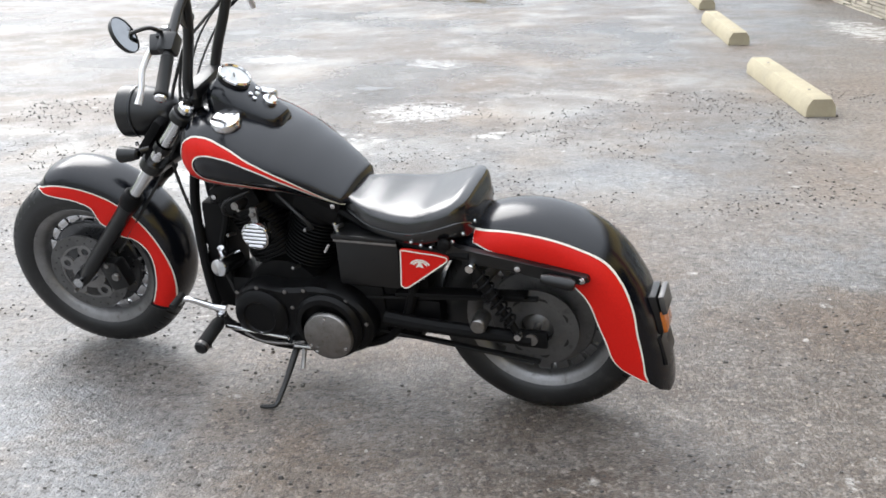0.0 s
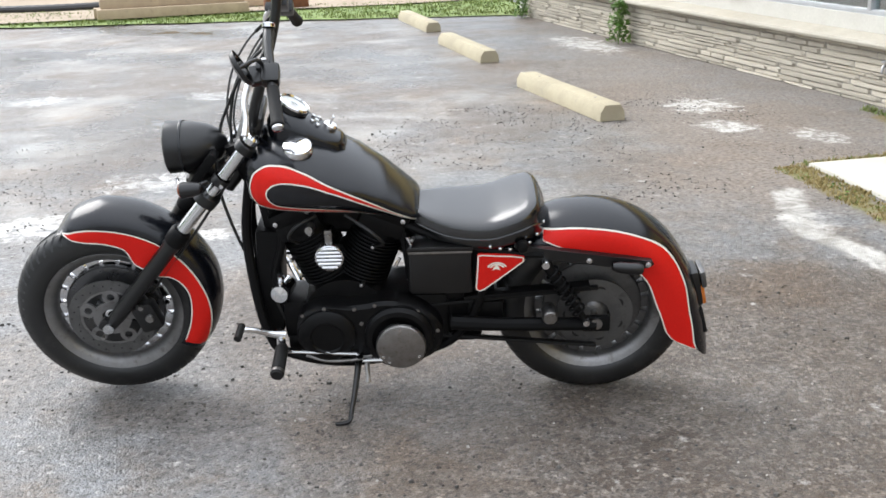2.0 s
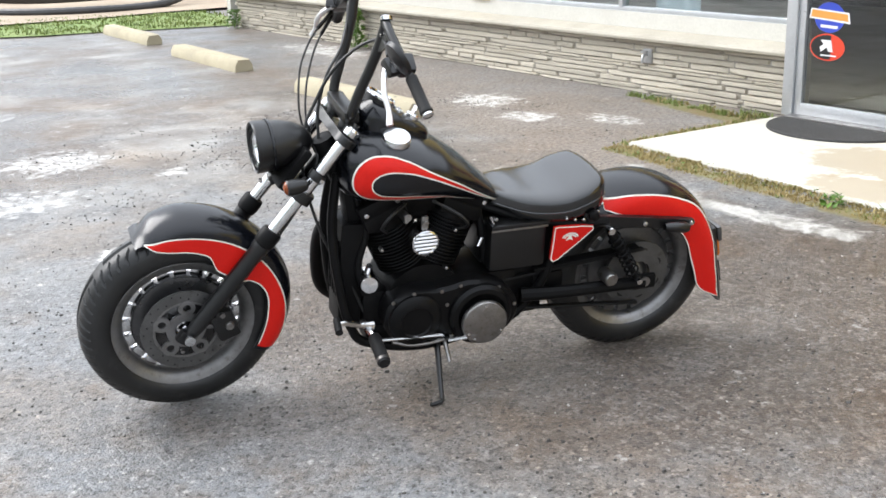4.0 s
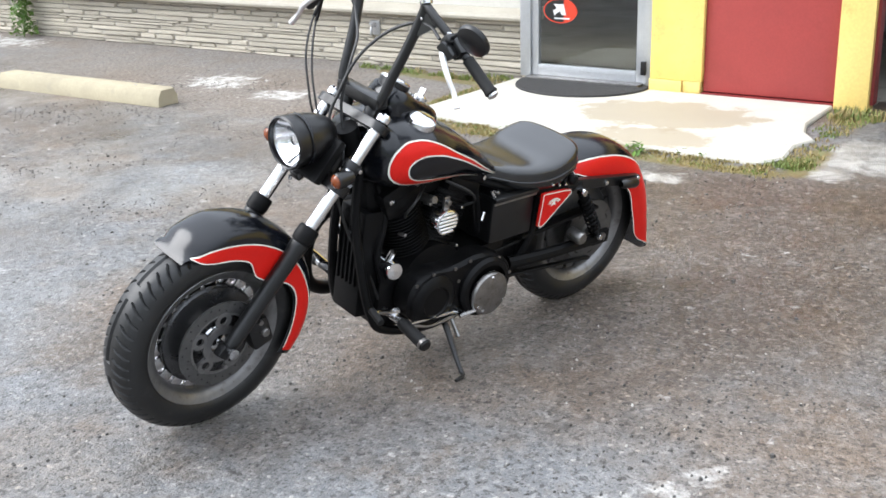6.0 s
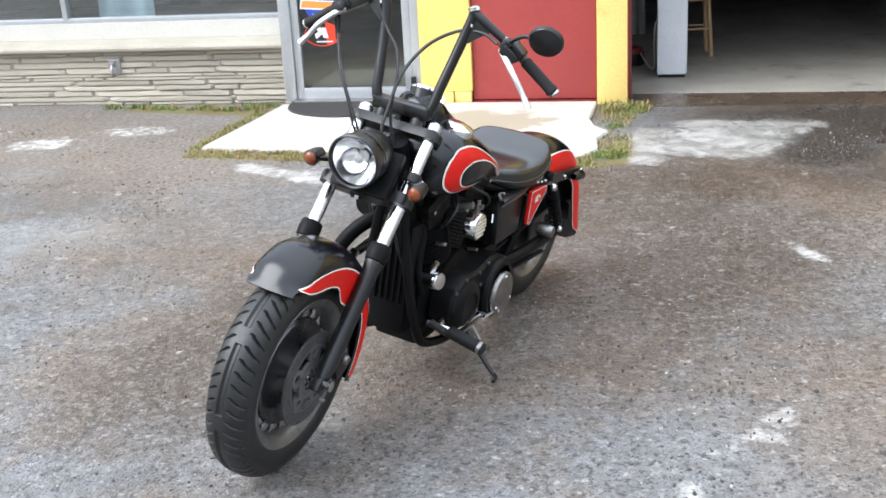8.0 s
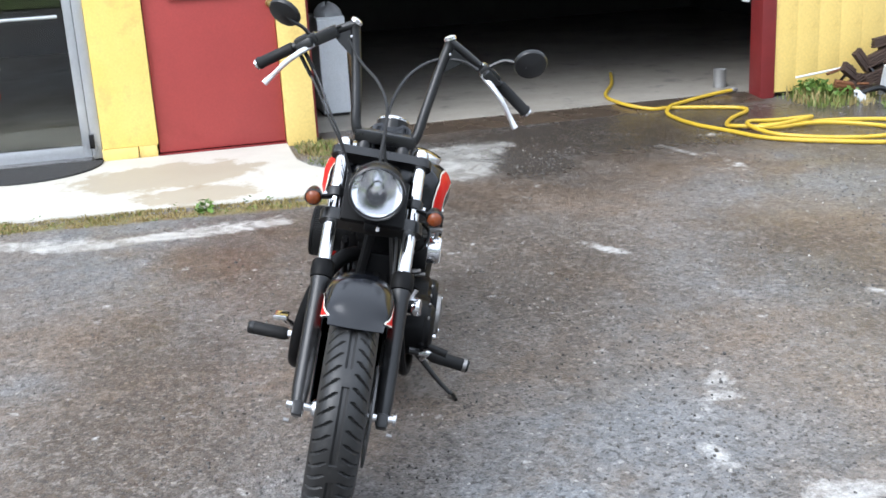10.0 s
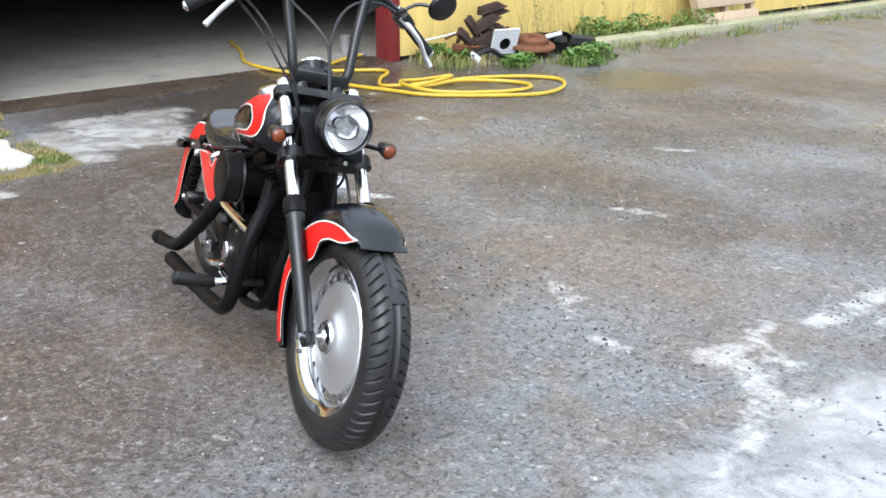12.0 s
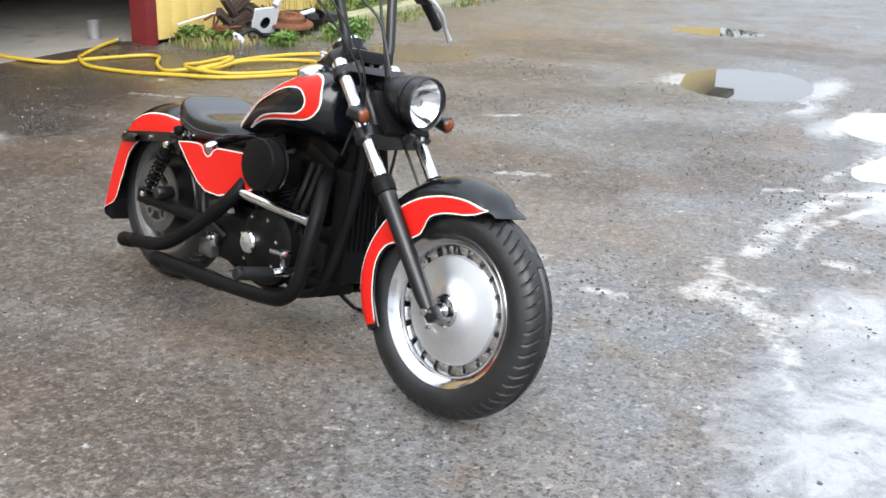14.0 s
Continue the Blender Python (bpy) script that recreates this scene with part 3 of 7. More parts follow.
CLEAR, WHITISH = "shallow puddle of still water lying on the asphalt", "shallow puddle of whitish water on the asphalt"
puddle([(-.11, -1.22), (-.12, -1.75), (-.20, -2.12), (-.52, -2.02), (-.86, -2.20), (-1.00, -1.85), (-1.02, -1.45), (-.86, -1.20), (-.72, -.96), (-.50, -1.12), (-.33, -1.02)], .10, 2.0, WATER, CLEAR)
puddle([(.78, -4.02), (.40, -3.82), (.06, -3.98), (.04, -4.25), (.40, -4.30)], .08, 5.0, WATER, CLEAR)
puddle([(-1.36, -.74), (-1.45, -.98), (-1.64, -1.06), (-1.95, -1.08), (-2.12, -.7), (-2.0, -.30), (-1.76, -.24), (-1.56, -.25)], .16, 7.0, WHITE_WATER, WHITISH)
puddle([(-1.68, .80), (-1.75, .50), (-1.84, .20), (-2.05, .14), (-2.12, .45), (-2.0, .70), (-1.86, .66)], .16, 9.0, WHITE_WATER, WHITISH)

# ---- building shell ----
FX = 4.2
CONCRETE = surface("pale_concrete", (0.62, 0.60, 0.55), (0.53, 0.51, 0.46), 0.75, 0.1, 0, 2.2, 60, 0.25, 0.003, stain=(0.40, 0.36, 0.28), amount=0.75)
def slab_concrete():
    """Pale concrete with two damp stains that have dried at their edges."""
    ma, n, bs = nodes_of("damp_stained_concrete")
    pos = n.nodes.new("ShaderNodeTexCoord").outputs["Object"]
    big, fine = tex(n, "ShaderNodeTexNoise", 1.6, 6, 0.65, pos), tex(n, "ShaderNodeTexNoise", 45, 4, 0.6, pos)
    col = blend(n, ramp(n, big.outputs[0], 0.3, 0.7), (0.53, 0.512, 0.455), (0.44, 0.42, 0.365))
    col = blend(n, ramp(n, fine.outputs[0], 0.35, 0.75, 0, 0.35), col, (0.48, 0.45, 0.39))
    rag = tex(n, "ShaderNodeTexNoise", 5, 7, 0.7, pos)
    for x, y, sx, sy in ((3.45, 4.55, 2.1, 1.45), (2.85, 4.35, 3.4, 2.4)):
        mp = n.nodes.new("ShaderNodeMapping")
        mp.vector_type = "POINT"
        mp.inputs["Location"].default_value = (-x * sx, -y * sy, 0)
        mp.inputs["Scale"].default_value = (sx, sy, 0)
        n.links.new(pos, mp.inputs[0])
        ln = n.nodes.new("ShaderNodeVectorMath")
        ln.operation = "LENGTH"
        n.links.new(mp.outputs[0], ln.inputs[0])
        edge = maths(n, "ADD", ln.outputs["Value"], maths(n, "MULTIPLY", maths(n, "SUBTRACT", rag.outputs[0], 0.5), 1.6))
        col = blend(n, ramp(n, edge, 0.95, 0.75, 0, 0.75), col, (0.30, 0.25, 0.17))
    n.links.new(col, bs.inputs["Base Color"])
    bs.inputs["Roughness"].default_value = 0.7
    bump(n, bs, maths(n, "ADD", fine.outputs[0], big.outputs[0]), 0.25, 0.003)
    return ma


SLAB = slab_concrete()
FLOOR_GREY = surface("garage_concrete", (0.34, 0.31, 0.265), (0.25, 0.23, 0.195), 0.55, 0.15, 0, 1.3, 40, 0.2, 0.002, stain=(0.09, 0.085, 0.08), amount=0.6)
YELLOW = surface("yellow_wall_paint", (0.84, 0.63, 0.21), (0.80, 0.57, 0.165), 0.55, 0.1, 0, 1.6, 50, 0.2, 0.002, stain=(0.42, 0.25, 0.06), amount=0.5, each=0.05)
YELLOW_FADED = surface("faded_yellow_paint", (0.88, 0.67, 0.20), (0.84, 0.59, 0.14), 0.55, 0.1, 0, 2.5, 60, 0.2, 0.002, stain=(0.40, 0.26, 0.10), amount=0.3)
RED_DOOR = surface("red_door_paint", (0.36, 0.052, 0.046), (0.30, 0.042, 0.038), 0.5, 0.1, 0, 1.5, 60, 0.15, 0.002, stain=(0.22, 0.03, 0.025), amount=0.3)
MAROON = surface("maroon_trim_paint", (0.22, 0.022, 0.022), (0.16, 0.018, 0.018), 0.5, 0.1, 0, 3, 60, 0.15, 0.002)
# wall and ceiling colours are near black to paint in the deep indoor shade
SHADE_WALL = surface("shade_dark_wall", (0.045, 0.043, 0.04), (0.025, 0.024, 0.023), 0.8, 0.1, 0, 1.2, 40, 0.2, 0.002)
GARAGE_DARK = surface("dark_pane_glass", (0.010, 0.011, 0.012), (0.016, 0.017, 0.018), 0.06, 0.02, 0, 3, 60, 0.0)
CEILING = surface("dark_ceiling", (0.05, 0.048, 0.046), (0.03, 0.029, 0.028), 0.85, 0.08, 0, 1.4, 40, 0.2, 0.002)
ALUMINIUM = surface("mill_aluminium", (0.62, 0.64, 0.66), (0.52, 0.54, 0.56), 0.35, 0.1, 0.7, 6, 120, 0.08, 0.001)
APRON_PAINT = surface("cream_board_paint", (0.60, 0.585, 0.53), (0.54, 0.52, 0.465), 0.5, 0.1, 0, 3, 70, 0.1, 0.001)
SILL_STONE = surface("limestone_sill", (0.46, 0.425, 0.35), (0.39, 0.355, 0.29), 0.7, 0.1, 0, 2.5, 50, 0.3, 0.003, stain=(0.34, 0.31, 0.25), amount=0.5)
PANE = glass("window_glass", (0.84, 0.92, 0.89), 0.0, 1.95)
DOOR_PANE = glass("door_glass", (0.80, 0.84, 0.82), 0.0, 1.5)


def slab_box(name, x0, x1, y0, y1, z0, z1, ma, label, category, bevel=0.0, kind="structure", group=""):
    s = Shape().box(((x0 + x1) / 2, (y0 + y1) / 2, (z0 + z1) / 2), (x1 - x0, y1 - y0, z1 - z0), bevel)
    return solid(name, s, ma, label, category, group, kind)


GY0, GY1 = -0.23, 3.44          # garage opening
TOP = 3.3
# garage room
slab_box("floor", FX + 0.24, 11.5, -3.2, 4.95, -0.15, 0.035, FLOOR_GREY, "stained grey concrete garage floor", "floor", 0.006)
slab_box("wall_back", 11.5, 11.65, -3.35, 16.1, 0, TOP, SHADE_WALL, "rear wall of the garage, darkened as shade", "wall")
slab_box("wall_south", FX + 0.2, 11.5, -3.35, -3.2, 0, TOP, SHADE_WALL, "side wall of the garage, darkened as shade", "wall")
slab_box("wall_middle", FX + 0.2, 11.5, 4.95, 5.05, 0, TOP, SHADE_WALL, "dark wall between garage and shop", "wall")
slab_box("ceiling", FX + 0.2, 11.5, -3.2, 16.0, TOP - 0.45, TOP - 0.35, CEILING, "ceiling over garage and shop, darkened as shade", "ceiling")
slab_box("roof", FX - 0.35, 11.9, -18.1, 16.4, TOP, TOP + 0.14, CEILING, "flat dark roof with a small overhang", "roof")
slab_box("shop_floor", FX + 0.55, 11.5, 5.05, 16.0, -0.1, 0.06, FLOOR_GREY, "dim grey shop floor", "floor")
slab_box("wall_north", FX + 0.2, 11.5, 16.0, 16.12, 0, TOP, CONCRETE, "end wall of the shop", "wall")
# unseen lintel, hung low so that less sky light reaches the deep floor
slab_box("wall_lintel", FX, FX + 0.16, GY0, GY1, 2.05, TOP, YELLOW, "unseen yellow lintel set low to shade the garage", "wall")
slab_box("wall_fascia", FX + 0.02, FX + 0.16, 4.98, 16.1, 2.32, TOP, YELLOW, "yellow painted fascia over the shop windows", "wall")
# yellow piers and the red door
pier = slab_box("wall_pier_near", FX, FX + 0.16, 4.59, 4.98, 0.11, TOP, YELLOW_FADED, "faded yellow painted pier beside the glass door", "wall", 0.004)
solid("pier_base_board", Shape().box((FX + 0.055, 4.86, 0.055), (0.13, 0.25, 0.105), 0.006).box((FX + 0.06, 4.665, 0.06), (0.11, 0.13, 0.11), 0.006), YELLOW, "rotten yellow boards at the foot of the pier", "trim", kind="structure")
slab_box("wall_pier_far", FX - 0.004, FX + 0.16, GY1, 3.66, 0.0, TOP, YELLOW, "yellow painted pier beside the garage opening", "wall", 0.004)
jamb = slab_box("garage_jamb_north", FX + 0.05, FX + 0.16, GY1 - 0.022, GY1 - 0.002, 0.036, 2.75, MAROON, "maroon painted lining of the garage opening", "trim")
red = thing("door_2", pose(FX + 0.03, 4.125, 0.03), "closed red painted plywood door", "door", kind="structure")
part("door_panel", Shape().box((0.03, 0, 1.06), (0.05, 0.92, 2.1), 0.006), RED_DOOR, red)
BRASS = surface("worn_brass", (0.50, 0.36, 0.14), (0.38, 0.27, 0.11), 0.3, 0.1, 1.0, 20, 120, 0.05, 0.0005)
knob = part("door_knob", Shape().lathe([(.028, 0), (.028, .006), (.012, .010), (.011, .035), (.024, .045), (.028, .058), (.022, .070), (0, .074)], (0.005, -.43, 1.02), (-1, 0, 0), 24), BRASS, red, "worn brass door knob")
light = part("door_window", Shape().box((-.002, .02, 1.10), (.03, .52, .03), .004).box((-.002, .02, 1.70), (.03, .52, .03), .004).box((-.002, -.225, 1.40), (.03, .03, .57), .004).box((-.002, .265, 1.40), (.03, .03, .57), .004), RED_DOOR, red)
part("dark_pane", Shape().box((.0015, .02, 1.40), (.004, .46, .57)), GARAGE_DARK, light)
part("door_header", Shape().box((0.03, 0, 2.72), (0.06, 0.93, 1.2), 0.004), RED_DOOR, red)
part("door_sill", Shape().box((0.02, 0, -0.013), (0.10, 0.93, 0.03), 0.004), MAROON, red)
slab_box("garage_jamb_south", FX - 0.01, FX + 0.18, GY0 - 0.125, GY0, 0, 2.75, MAROON, "maroon painted post of the garage opening", "trim", 0.004)
WET_CONCRETE = surface("wet_brown_concrete", (0.10, 0.072, 0.05), (0.055, 0.042, 0.032), 0.28, 0.1, 0, 2.5, 40, 0.2, 0.002, stain=(0.17, 0.14, 0.11), amount=0.5)
solid("garage_ramp", Shape().prism([(FX - .10, -.05), (FX - .10, .004), (FX + .22, .030), (FX + .237, .030), (FX + .237, -.05)], lambda a, b, d: (a, d, b), GY0 + .002, GY1 - .024), WET_CONCRETE, "wet brown concrete ramp before the garage floor", "ramp", kind="structure")

MOSSY = surface("mossy_concrete", (0.40, 0.38, 0.26), (0.26, 0.27, 0.14), 0.85, 0.08, 0, 4, 50, 0.4, 0.004, stain=(0.16, 0.18, 0.06), amount=0.7)
# long yellow wall of vertical boards
south = thing("wall_west", pose(FX, 0, 0), "yellow painted wall of vertical boards", "wall", kind="structure")
part("wall_core", Shape().box((0.11, -9.15, 1.65), (0.1, 17.6, 3.3)), SHADE_WALL, south)
plank_mesh = mesh_of("plank", Shape().box((0.03, 0, 1.66), (0.05, 0.1988, 3.24), 0.0018), YELLOW)
y = GY0 - 0.225
while y > -17.8:
    ob = new("plank", plank_mesh)
    ob.parent = south
    ob.location = (rng.uniform(-0.0015, 0.0015), y, 0)
    y -= 0.2
slab_box("foundation_kerb", FX - 0.62, FX - 0.4, -9.5, -2.0, -0.05, 0.075, MOSSY, "mossy concrete kerb along the yellow wall", "kerb", 0.02)

# ---- concrete apron, mat ----
outline = [(2.78, 6.16), (2.72, 5.4), (2.66, 4.7), (2.60, 4.1), (2.57, 3.62), (2.70, 3.53), (3.0, 3.56), (3.2, 3.50), (3.36, 3.60), (3.6, 3.66), (4.19, 3.66), (4.19, 6.10), (3.6, 6.12), (3.2, 6.14)]
solid("entrance_slab", Shape().prism(outline, lambda a, b, d: (a, b, d), -0.08, 0.028, 0.012), SLAB, "sunlit pale concrete slab with damp stains", "slab", kind="structure")
MAT = surface("black_rubber_mat", (0.022, 0.022, 0.022), (0.035, 0.034, 0.033), 0.8, 0.1, 0, 20, 300, 0.5, 0.004)
arc = [(4.17 - 0.50 * math.sin(a), 5.50 + 0.52 * math.cos(a)) for a in np.linspace(0, math.pi, 26)]
solid("door_mat", Shape().prism(arc, lambda a, b, d: (a, b, d), 0.029, 0.043, 0.005), MAT, "black half-round rubber door mat on the slab", "mat")

# ---- glass entrance door ----
DX = FX + 0.10
door = thing("door_1", pose(DX, 5.52, 0.04), "closed aluminium framed glass entrance door", "door", kind="structure")
part("jamb", Shape().box((0.0, -0.50, 1.14), (0.11, 0.07, 2.28), 0.004), ALUMINIUM, door)
part("jamb", Shape().box((0.0, 0.525, 1.14), (0.11, 0.09, 2.28), 0.004), ALUMINIUM, door)
part("head", Shape().box((0.0, 0.012, 2.25), (0.11, 0.955, 0.06), 0.004), ALUMINIUM, door)
for yy in (-0.43, 0.448):
    part("stile", Shape().box((-0.01, yy, 1.1), (0.05, 0.06, 2.18), 0.004), ALUMINIUM, door)
part("bottom_rail", Shape().box((-0.012, 0.01, 0.055), (0.05, 0.82, 0.085), 0.004), ALUMINIUM, door)
part("top_rail", Shape().box((-0.012, 0.01, 2.17), (0.05, 0.82, 0.08), 0.004), ALUMINIUM, door)
part("threshold", Shape().box((-0.06, 0.01, 0.006), (0.16, 0.95, 0.02), 0.004), STEEL, door)
pane = part("pane", Shape().box((-0.012, 0.01, 1.11), (0.008, 0.80, 2.02)), DOOR_PANE, door)
pane.visible_shadow = False
part("hinge", Shape().box((-0.065, -0.472, 0.13), (0.03, 0.035, 0.10), 0.004), BLACK_SATIN, door)
part("push_bar", Shape().tube([(-0.06, -0.36, 1.02), (-0.075, 0.0, 1.02), (-0.06, 0.39, 1.02)], 0.012, 8), ALUMINIUM, door)
STICK = {k: surface("sticker_" + k, c, tuple(v * 0.9 for v in c), 0.4, 0.05, 0, 12, 80, 0) for k, c in
         dict(blue=(0.03, 0.06, 0.42), orange=(0.75, 0.30, 0.06), white=(0.75, 0.75, 0.75), red=(0.62, 0.05, 0.02), black=(0.012, 0.012, 0.012), yellow=(0.75, 0.55, 0.03)).items()}


def ellipse(cy, cz, ry, rz, n=24):
    return [(cy + ry * math.cos(a), cz + rz * math.sin(a)) for a in np.linspace(0, 2 * math.pi, n, endpoint=False)]


def decal(name, poly, ma, parent, lift, label=""):
    x = -0.018 - 0.0007 * lift
    return part(name, Shape().prism(poly, lambda a, b, d: (x - d, a, b), 0, 0.0006), ma, parent, label, smooth=0)


st = thing("door_sticker", pose(DX, 5.76, 0.55), "oval red and black sticker on the door glass", "sticker")
decal("rim", ellipse(0, 0, .145, .095), STICK["red"], st, 0)
decal("field", [(max(-0.03, p[0]), p[1]) for p in ellipse(0, 0, .135, .085)], STICK["black"], st, 1)
decal("emblem", [(-0.05, -0.03), (-0.01, -0.03), (0.0, 0.0), (0.05, -0.035), (0.06, 0.0), (0.03, 0.02), (0.055, 0.05), (-0.03, 0.05)], STICK["white"], st, 2)
decal("lettering_bar", [(-0.08, -0.062), (0.05, -0.062), (0.05, -0.052), (-0.08, -0.052)], STICK["white"], st, 2)
st = thing("door_sticker", pose(DX, 5.755, 0.755), "round blue sticker with an orange banner on the door glass", "sticker")
decal("field", ellipse(0, 0, .125, .105), STICK["blue"], st, 0)
decal("banner_edge", [(-0.17, -0.035), (0.17, -0.01), (0.155, 0.06), (-0.155, 0.04)], STICK["white"], st, 1)
decal("banner", [(-0.155, -0.02), (0.155, 0.0), (0.145, 0.05), (-0.145, 0.03)], STICK["orange"], st, 2)
decal("lettering_bar", [(-0.07, -0.075), (0.07, -0.07), (0.07, -0.05), (-0.07, -0.055)], STICK["white"], st, 2)
st = thing("door_sticker", pose(DX, 5.79, 0.905), "narrow white sticker strip on the door glass", "sticker")
decal("strip", [(-0.125, -0.025), (0.125, -0.025), (0.125, 0.025), (-0.125, 0.025)], STICK["white"], st, 0)
st = thing("door_sticker", pose(DX, 5.79, 1.0), "black sticker with a yellow mark on the door glass", "sticker")
decal("field", [(-0.13, -0.06), (0.13, -0.06), (0.13, 0.06), (-0.13, 0.06)], STICK["black"], st, 0)
decal("emblem", [(0.06, -0.05), (0.10, -0.03), (0.115, 0.04), (0.07, 0.05)], STICK["yellow"], st, 1)
decal("lettering_bar", [(-0.11, -0.025), (0.03, -0.03), (0.03, 0.0), (-0.11, 0.005)], STICK["white"], st, 1)

# ---- shop windows on the stone wall ----
SY0, SY1 = 6.10, 15.75
SX = FX + 0.17                   # face of the stone
WX = FX + 0.30                   # window plane
sill = solid("window_ledge", Shape().prism([(FX + .07, .455), (FX + .065, .475), (FX + .075, .495), (WX - .02, .535), (WX + .12, .535), (WX + .12, .43), (SX - .02, .43)],
                                          lambda a, b, d: (a, d, b), SY0 - 0.02, SY1 + 0.03), SILL_STONE, "pale stone ledge running under the shop windows", "sill", kind="structure")
solid("window_apron", Shape().prism([(WX - .05, .53), (WX - .05, .66), (WX + .05, .66), (WX + .05, .53)], lambda a, b, d: (a, d, b), SY0, SY1), APRON_PAINT, "cream painted board below the window glass", "trim", kind="structure")
win = thing("window_1", pose(WX, 0, 0), "row of shop windows in white aluminium frames", "window", kind="structure")
part("top_frame", Shape().box((0, (SY0 + SY1) / 2, 2.29), (0.09, SY1 - SY0, 0.07), 0.004), ALUMINIUM, win)
part("bottom_frame", Shape().box((0, (SY0 + SY1) / 2, 0.68), (0.07, SY1 - SY0, 0.045), 0.004), ALUMINIUM, win)
for yy, w in ((SY0 + 0.03, 0.06), (8.02, 0.045), (9.86, 0.05), (10.20, 0.05), (12.6, 0.045), (15.70, 0.06)):
    part("mullion", Shape().box((-0.005, yy, 1.48), (0.085, w, 1.58), 0.004), ALUMINIUM, win)
part("post", Shape().box((-0.02, 10.03, 1.48), (0.11, 0.29, 1.64), 0.005), YELLOW_FADED, win, "faded yellow post between the windows")
for a, c in ((6.16, 8.0), (8.04, 9.84), (10.22, 12.58), (12.62, 15.67)):
    p = part("pane", Shape().box((0, (a + c) / 2, 1.48), (0.008, c - a, 1.56)), PANE, win)
    p.visible_shadow = False
BLUE_CLOTH = surface("blue_banner_cloth", (0.26, 0.36, 0.44), (0.36, 0.46, 0.54), 0.8, 0.1, 0, 3, 80, 0.2, 0.002)
solid("hanging_banner", Shape().grid([[(WX + 0.22 + 0.02 * math.sin(yy * 26), yy, zz) for zz in np.linspace(0.1, 2.1, 6)] for yy in np.linspace(7.35, 7.85, 24)]), BLUE_CLOTH, "pale blue cloth hanging behind the shop window", "banner")

STONE = surface("ledge_stone", (0.55, 0.50, 0.405), (0.44, 0.40, 0.33), 0.8, 0.08, 0, 5, 70, 0.45, 0.004, stain=(0.20, 0.18, 0.15), amount=0.5, each=0.16)
MORTAR = surface("grey_mortar", (0.36, 0.34, 0.30), (0.28, 0.265, 0.235), 0.9, 0.05, 0, 9, 80, 0.4, 0.003)
base_wall = thing("wall_ledgestone", pose(0, 0, 0), "low wall of thin grey-brown ledge stones", "wall", kind="structure")
part("mortar", Shape().box((SX + 0.11, (SY0 + SY1) / 2, 0.21), (0.18, SY1 - SY0 - 0.02, 0.44)), MORTAR, base_wall)
part("return_face", Shape().box((SX + 0.1, SY0 + 0.02, 0.21), (0.20, 0.05, 0.43), 0.006), STONE, base_wall)

# ---- wheel stops ----
BLOCK_PAINT = surface("worn_yellow_concrete", (0.44, 0.385, 0.26), (0.33, 0.29, 0.205), 0.8, 0.08, 0, 3.5, 60, 0.35, 0.003, stain=(0.30, 0.27, 0.20), amount=0.6)


def wheel_stop():
    ob = thing("parking_block", pose(0, 0, 0), "long worn pale yellow concrete wheel stop on the asphalt", "wheel stop", "wheel stops")
    h = 0.93
    sec = [(-.105, 0), (-.10, .07), (-.065, .125), (.065, .125), (.10, .07), (.105, 0)]
    rows = [(-h, .94), (-h + .03, 1)] + [(k, 1) for k in np.linspace(-h + .3, h - .3, 7)] + [(h - .03, 1), (h, .94)]
    s = Shape().grid(np.array([[(a * f + 0.002 * math.sin(9 * yy + b * 30), yy, b * f) for a, b in sec] for yy, f in rows]), False, True)
    n = len(sec)
    s.f += [tuple(range(n)), tuple(range(len(s.v) - n, len(s.v)))]
    part("body", s, BLOCK_PAINT, ob)
    for yy in (-0.6, 0.6):
        part("anchor_pin", Shape().lathe([(0.0, .128), (.012, .128), (.014, .12)], (0, yy, 0), (0, 0, 1), 10), STEEL, ob)
    return ob


stop = wheel_stop()
stop.matrix_world = pose(2.30, 8.92, 0, 0, 0, 0.5)
for bx, by, bz in ((2.47, 12.36, -1.5), (2.70, 15.45, -2.0)):
    copy_thing(stop, pose(bx, by, 0, 0, 0, bz))

# ---- garage contents ----
WHITE_METAL = surface("white_enamel", (0.72, 0.74, 0.76), (0.64, 0.66, 0.68), 0.35, 0.1, 0, 4, 80, 0.08, 0.001, stain=(0.45, 0.42, 0.38), amount=0.2)
cab = thing("white_cabinet", pose(5.06, 3.14, 0.035, 0, 0, 2), "narrow white enamel appliance standing on the garage floor", "cabinet")
part("body", Shape().box((0.26, 0, 0.42), (0.50, 0.235, 0.78), 0.012), WHITE_METAL, cab)
part("front_panel", Shape().box((0.0, 0.004, 0.41), (0.03, 0.222, 0.76), 0.008), WHITE_METAL, cab)
part("plinth", Shape().box((0.26, 0, 0.015), (0.46, 0.21, 0.03), 0.004), BLACK_SATIN, cab)
CANVAS = surface("grey_canvas", (0.34, 0.34, 0.34), (0.22, 0.22, 0.23), 0.85, 0.08, 0, 7, 90, 0.4, 0.004)
bag = Shape().grid([[(5.22 + 0.12 * math.cos(a) * math.cos(p) * (1 + 0.15 * math.sin(3 * a)), 3.14 + 0.12 * math.sin(a) * math.cos(p), 0.842 + 0.10 * math.sin(p) * (1 + 0.2 * math.sin(2 * a))) for p in np.linspace(0.0, 1.5, 8)] for a in np.linspace(0, 2 * math.pi, 20, endpoint=False)], True)
solid("canvas_bundle", bag, CANVAS, "crumpled grey canvas bundle on the white cabinet", "bundle")
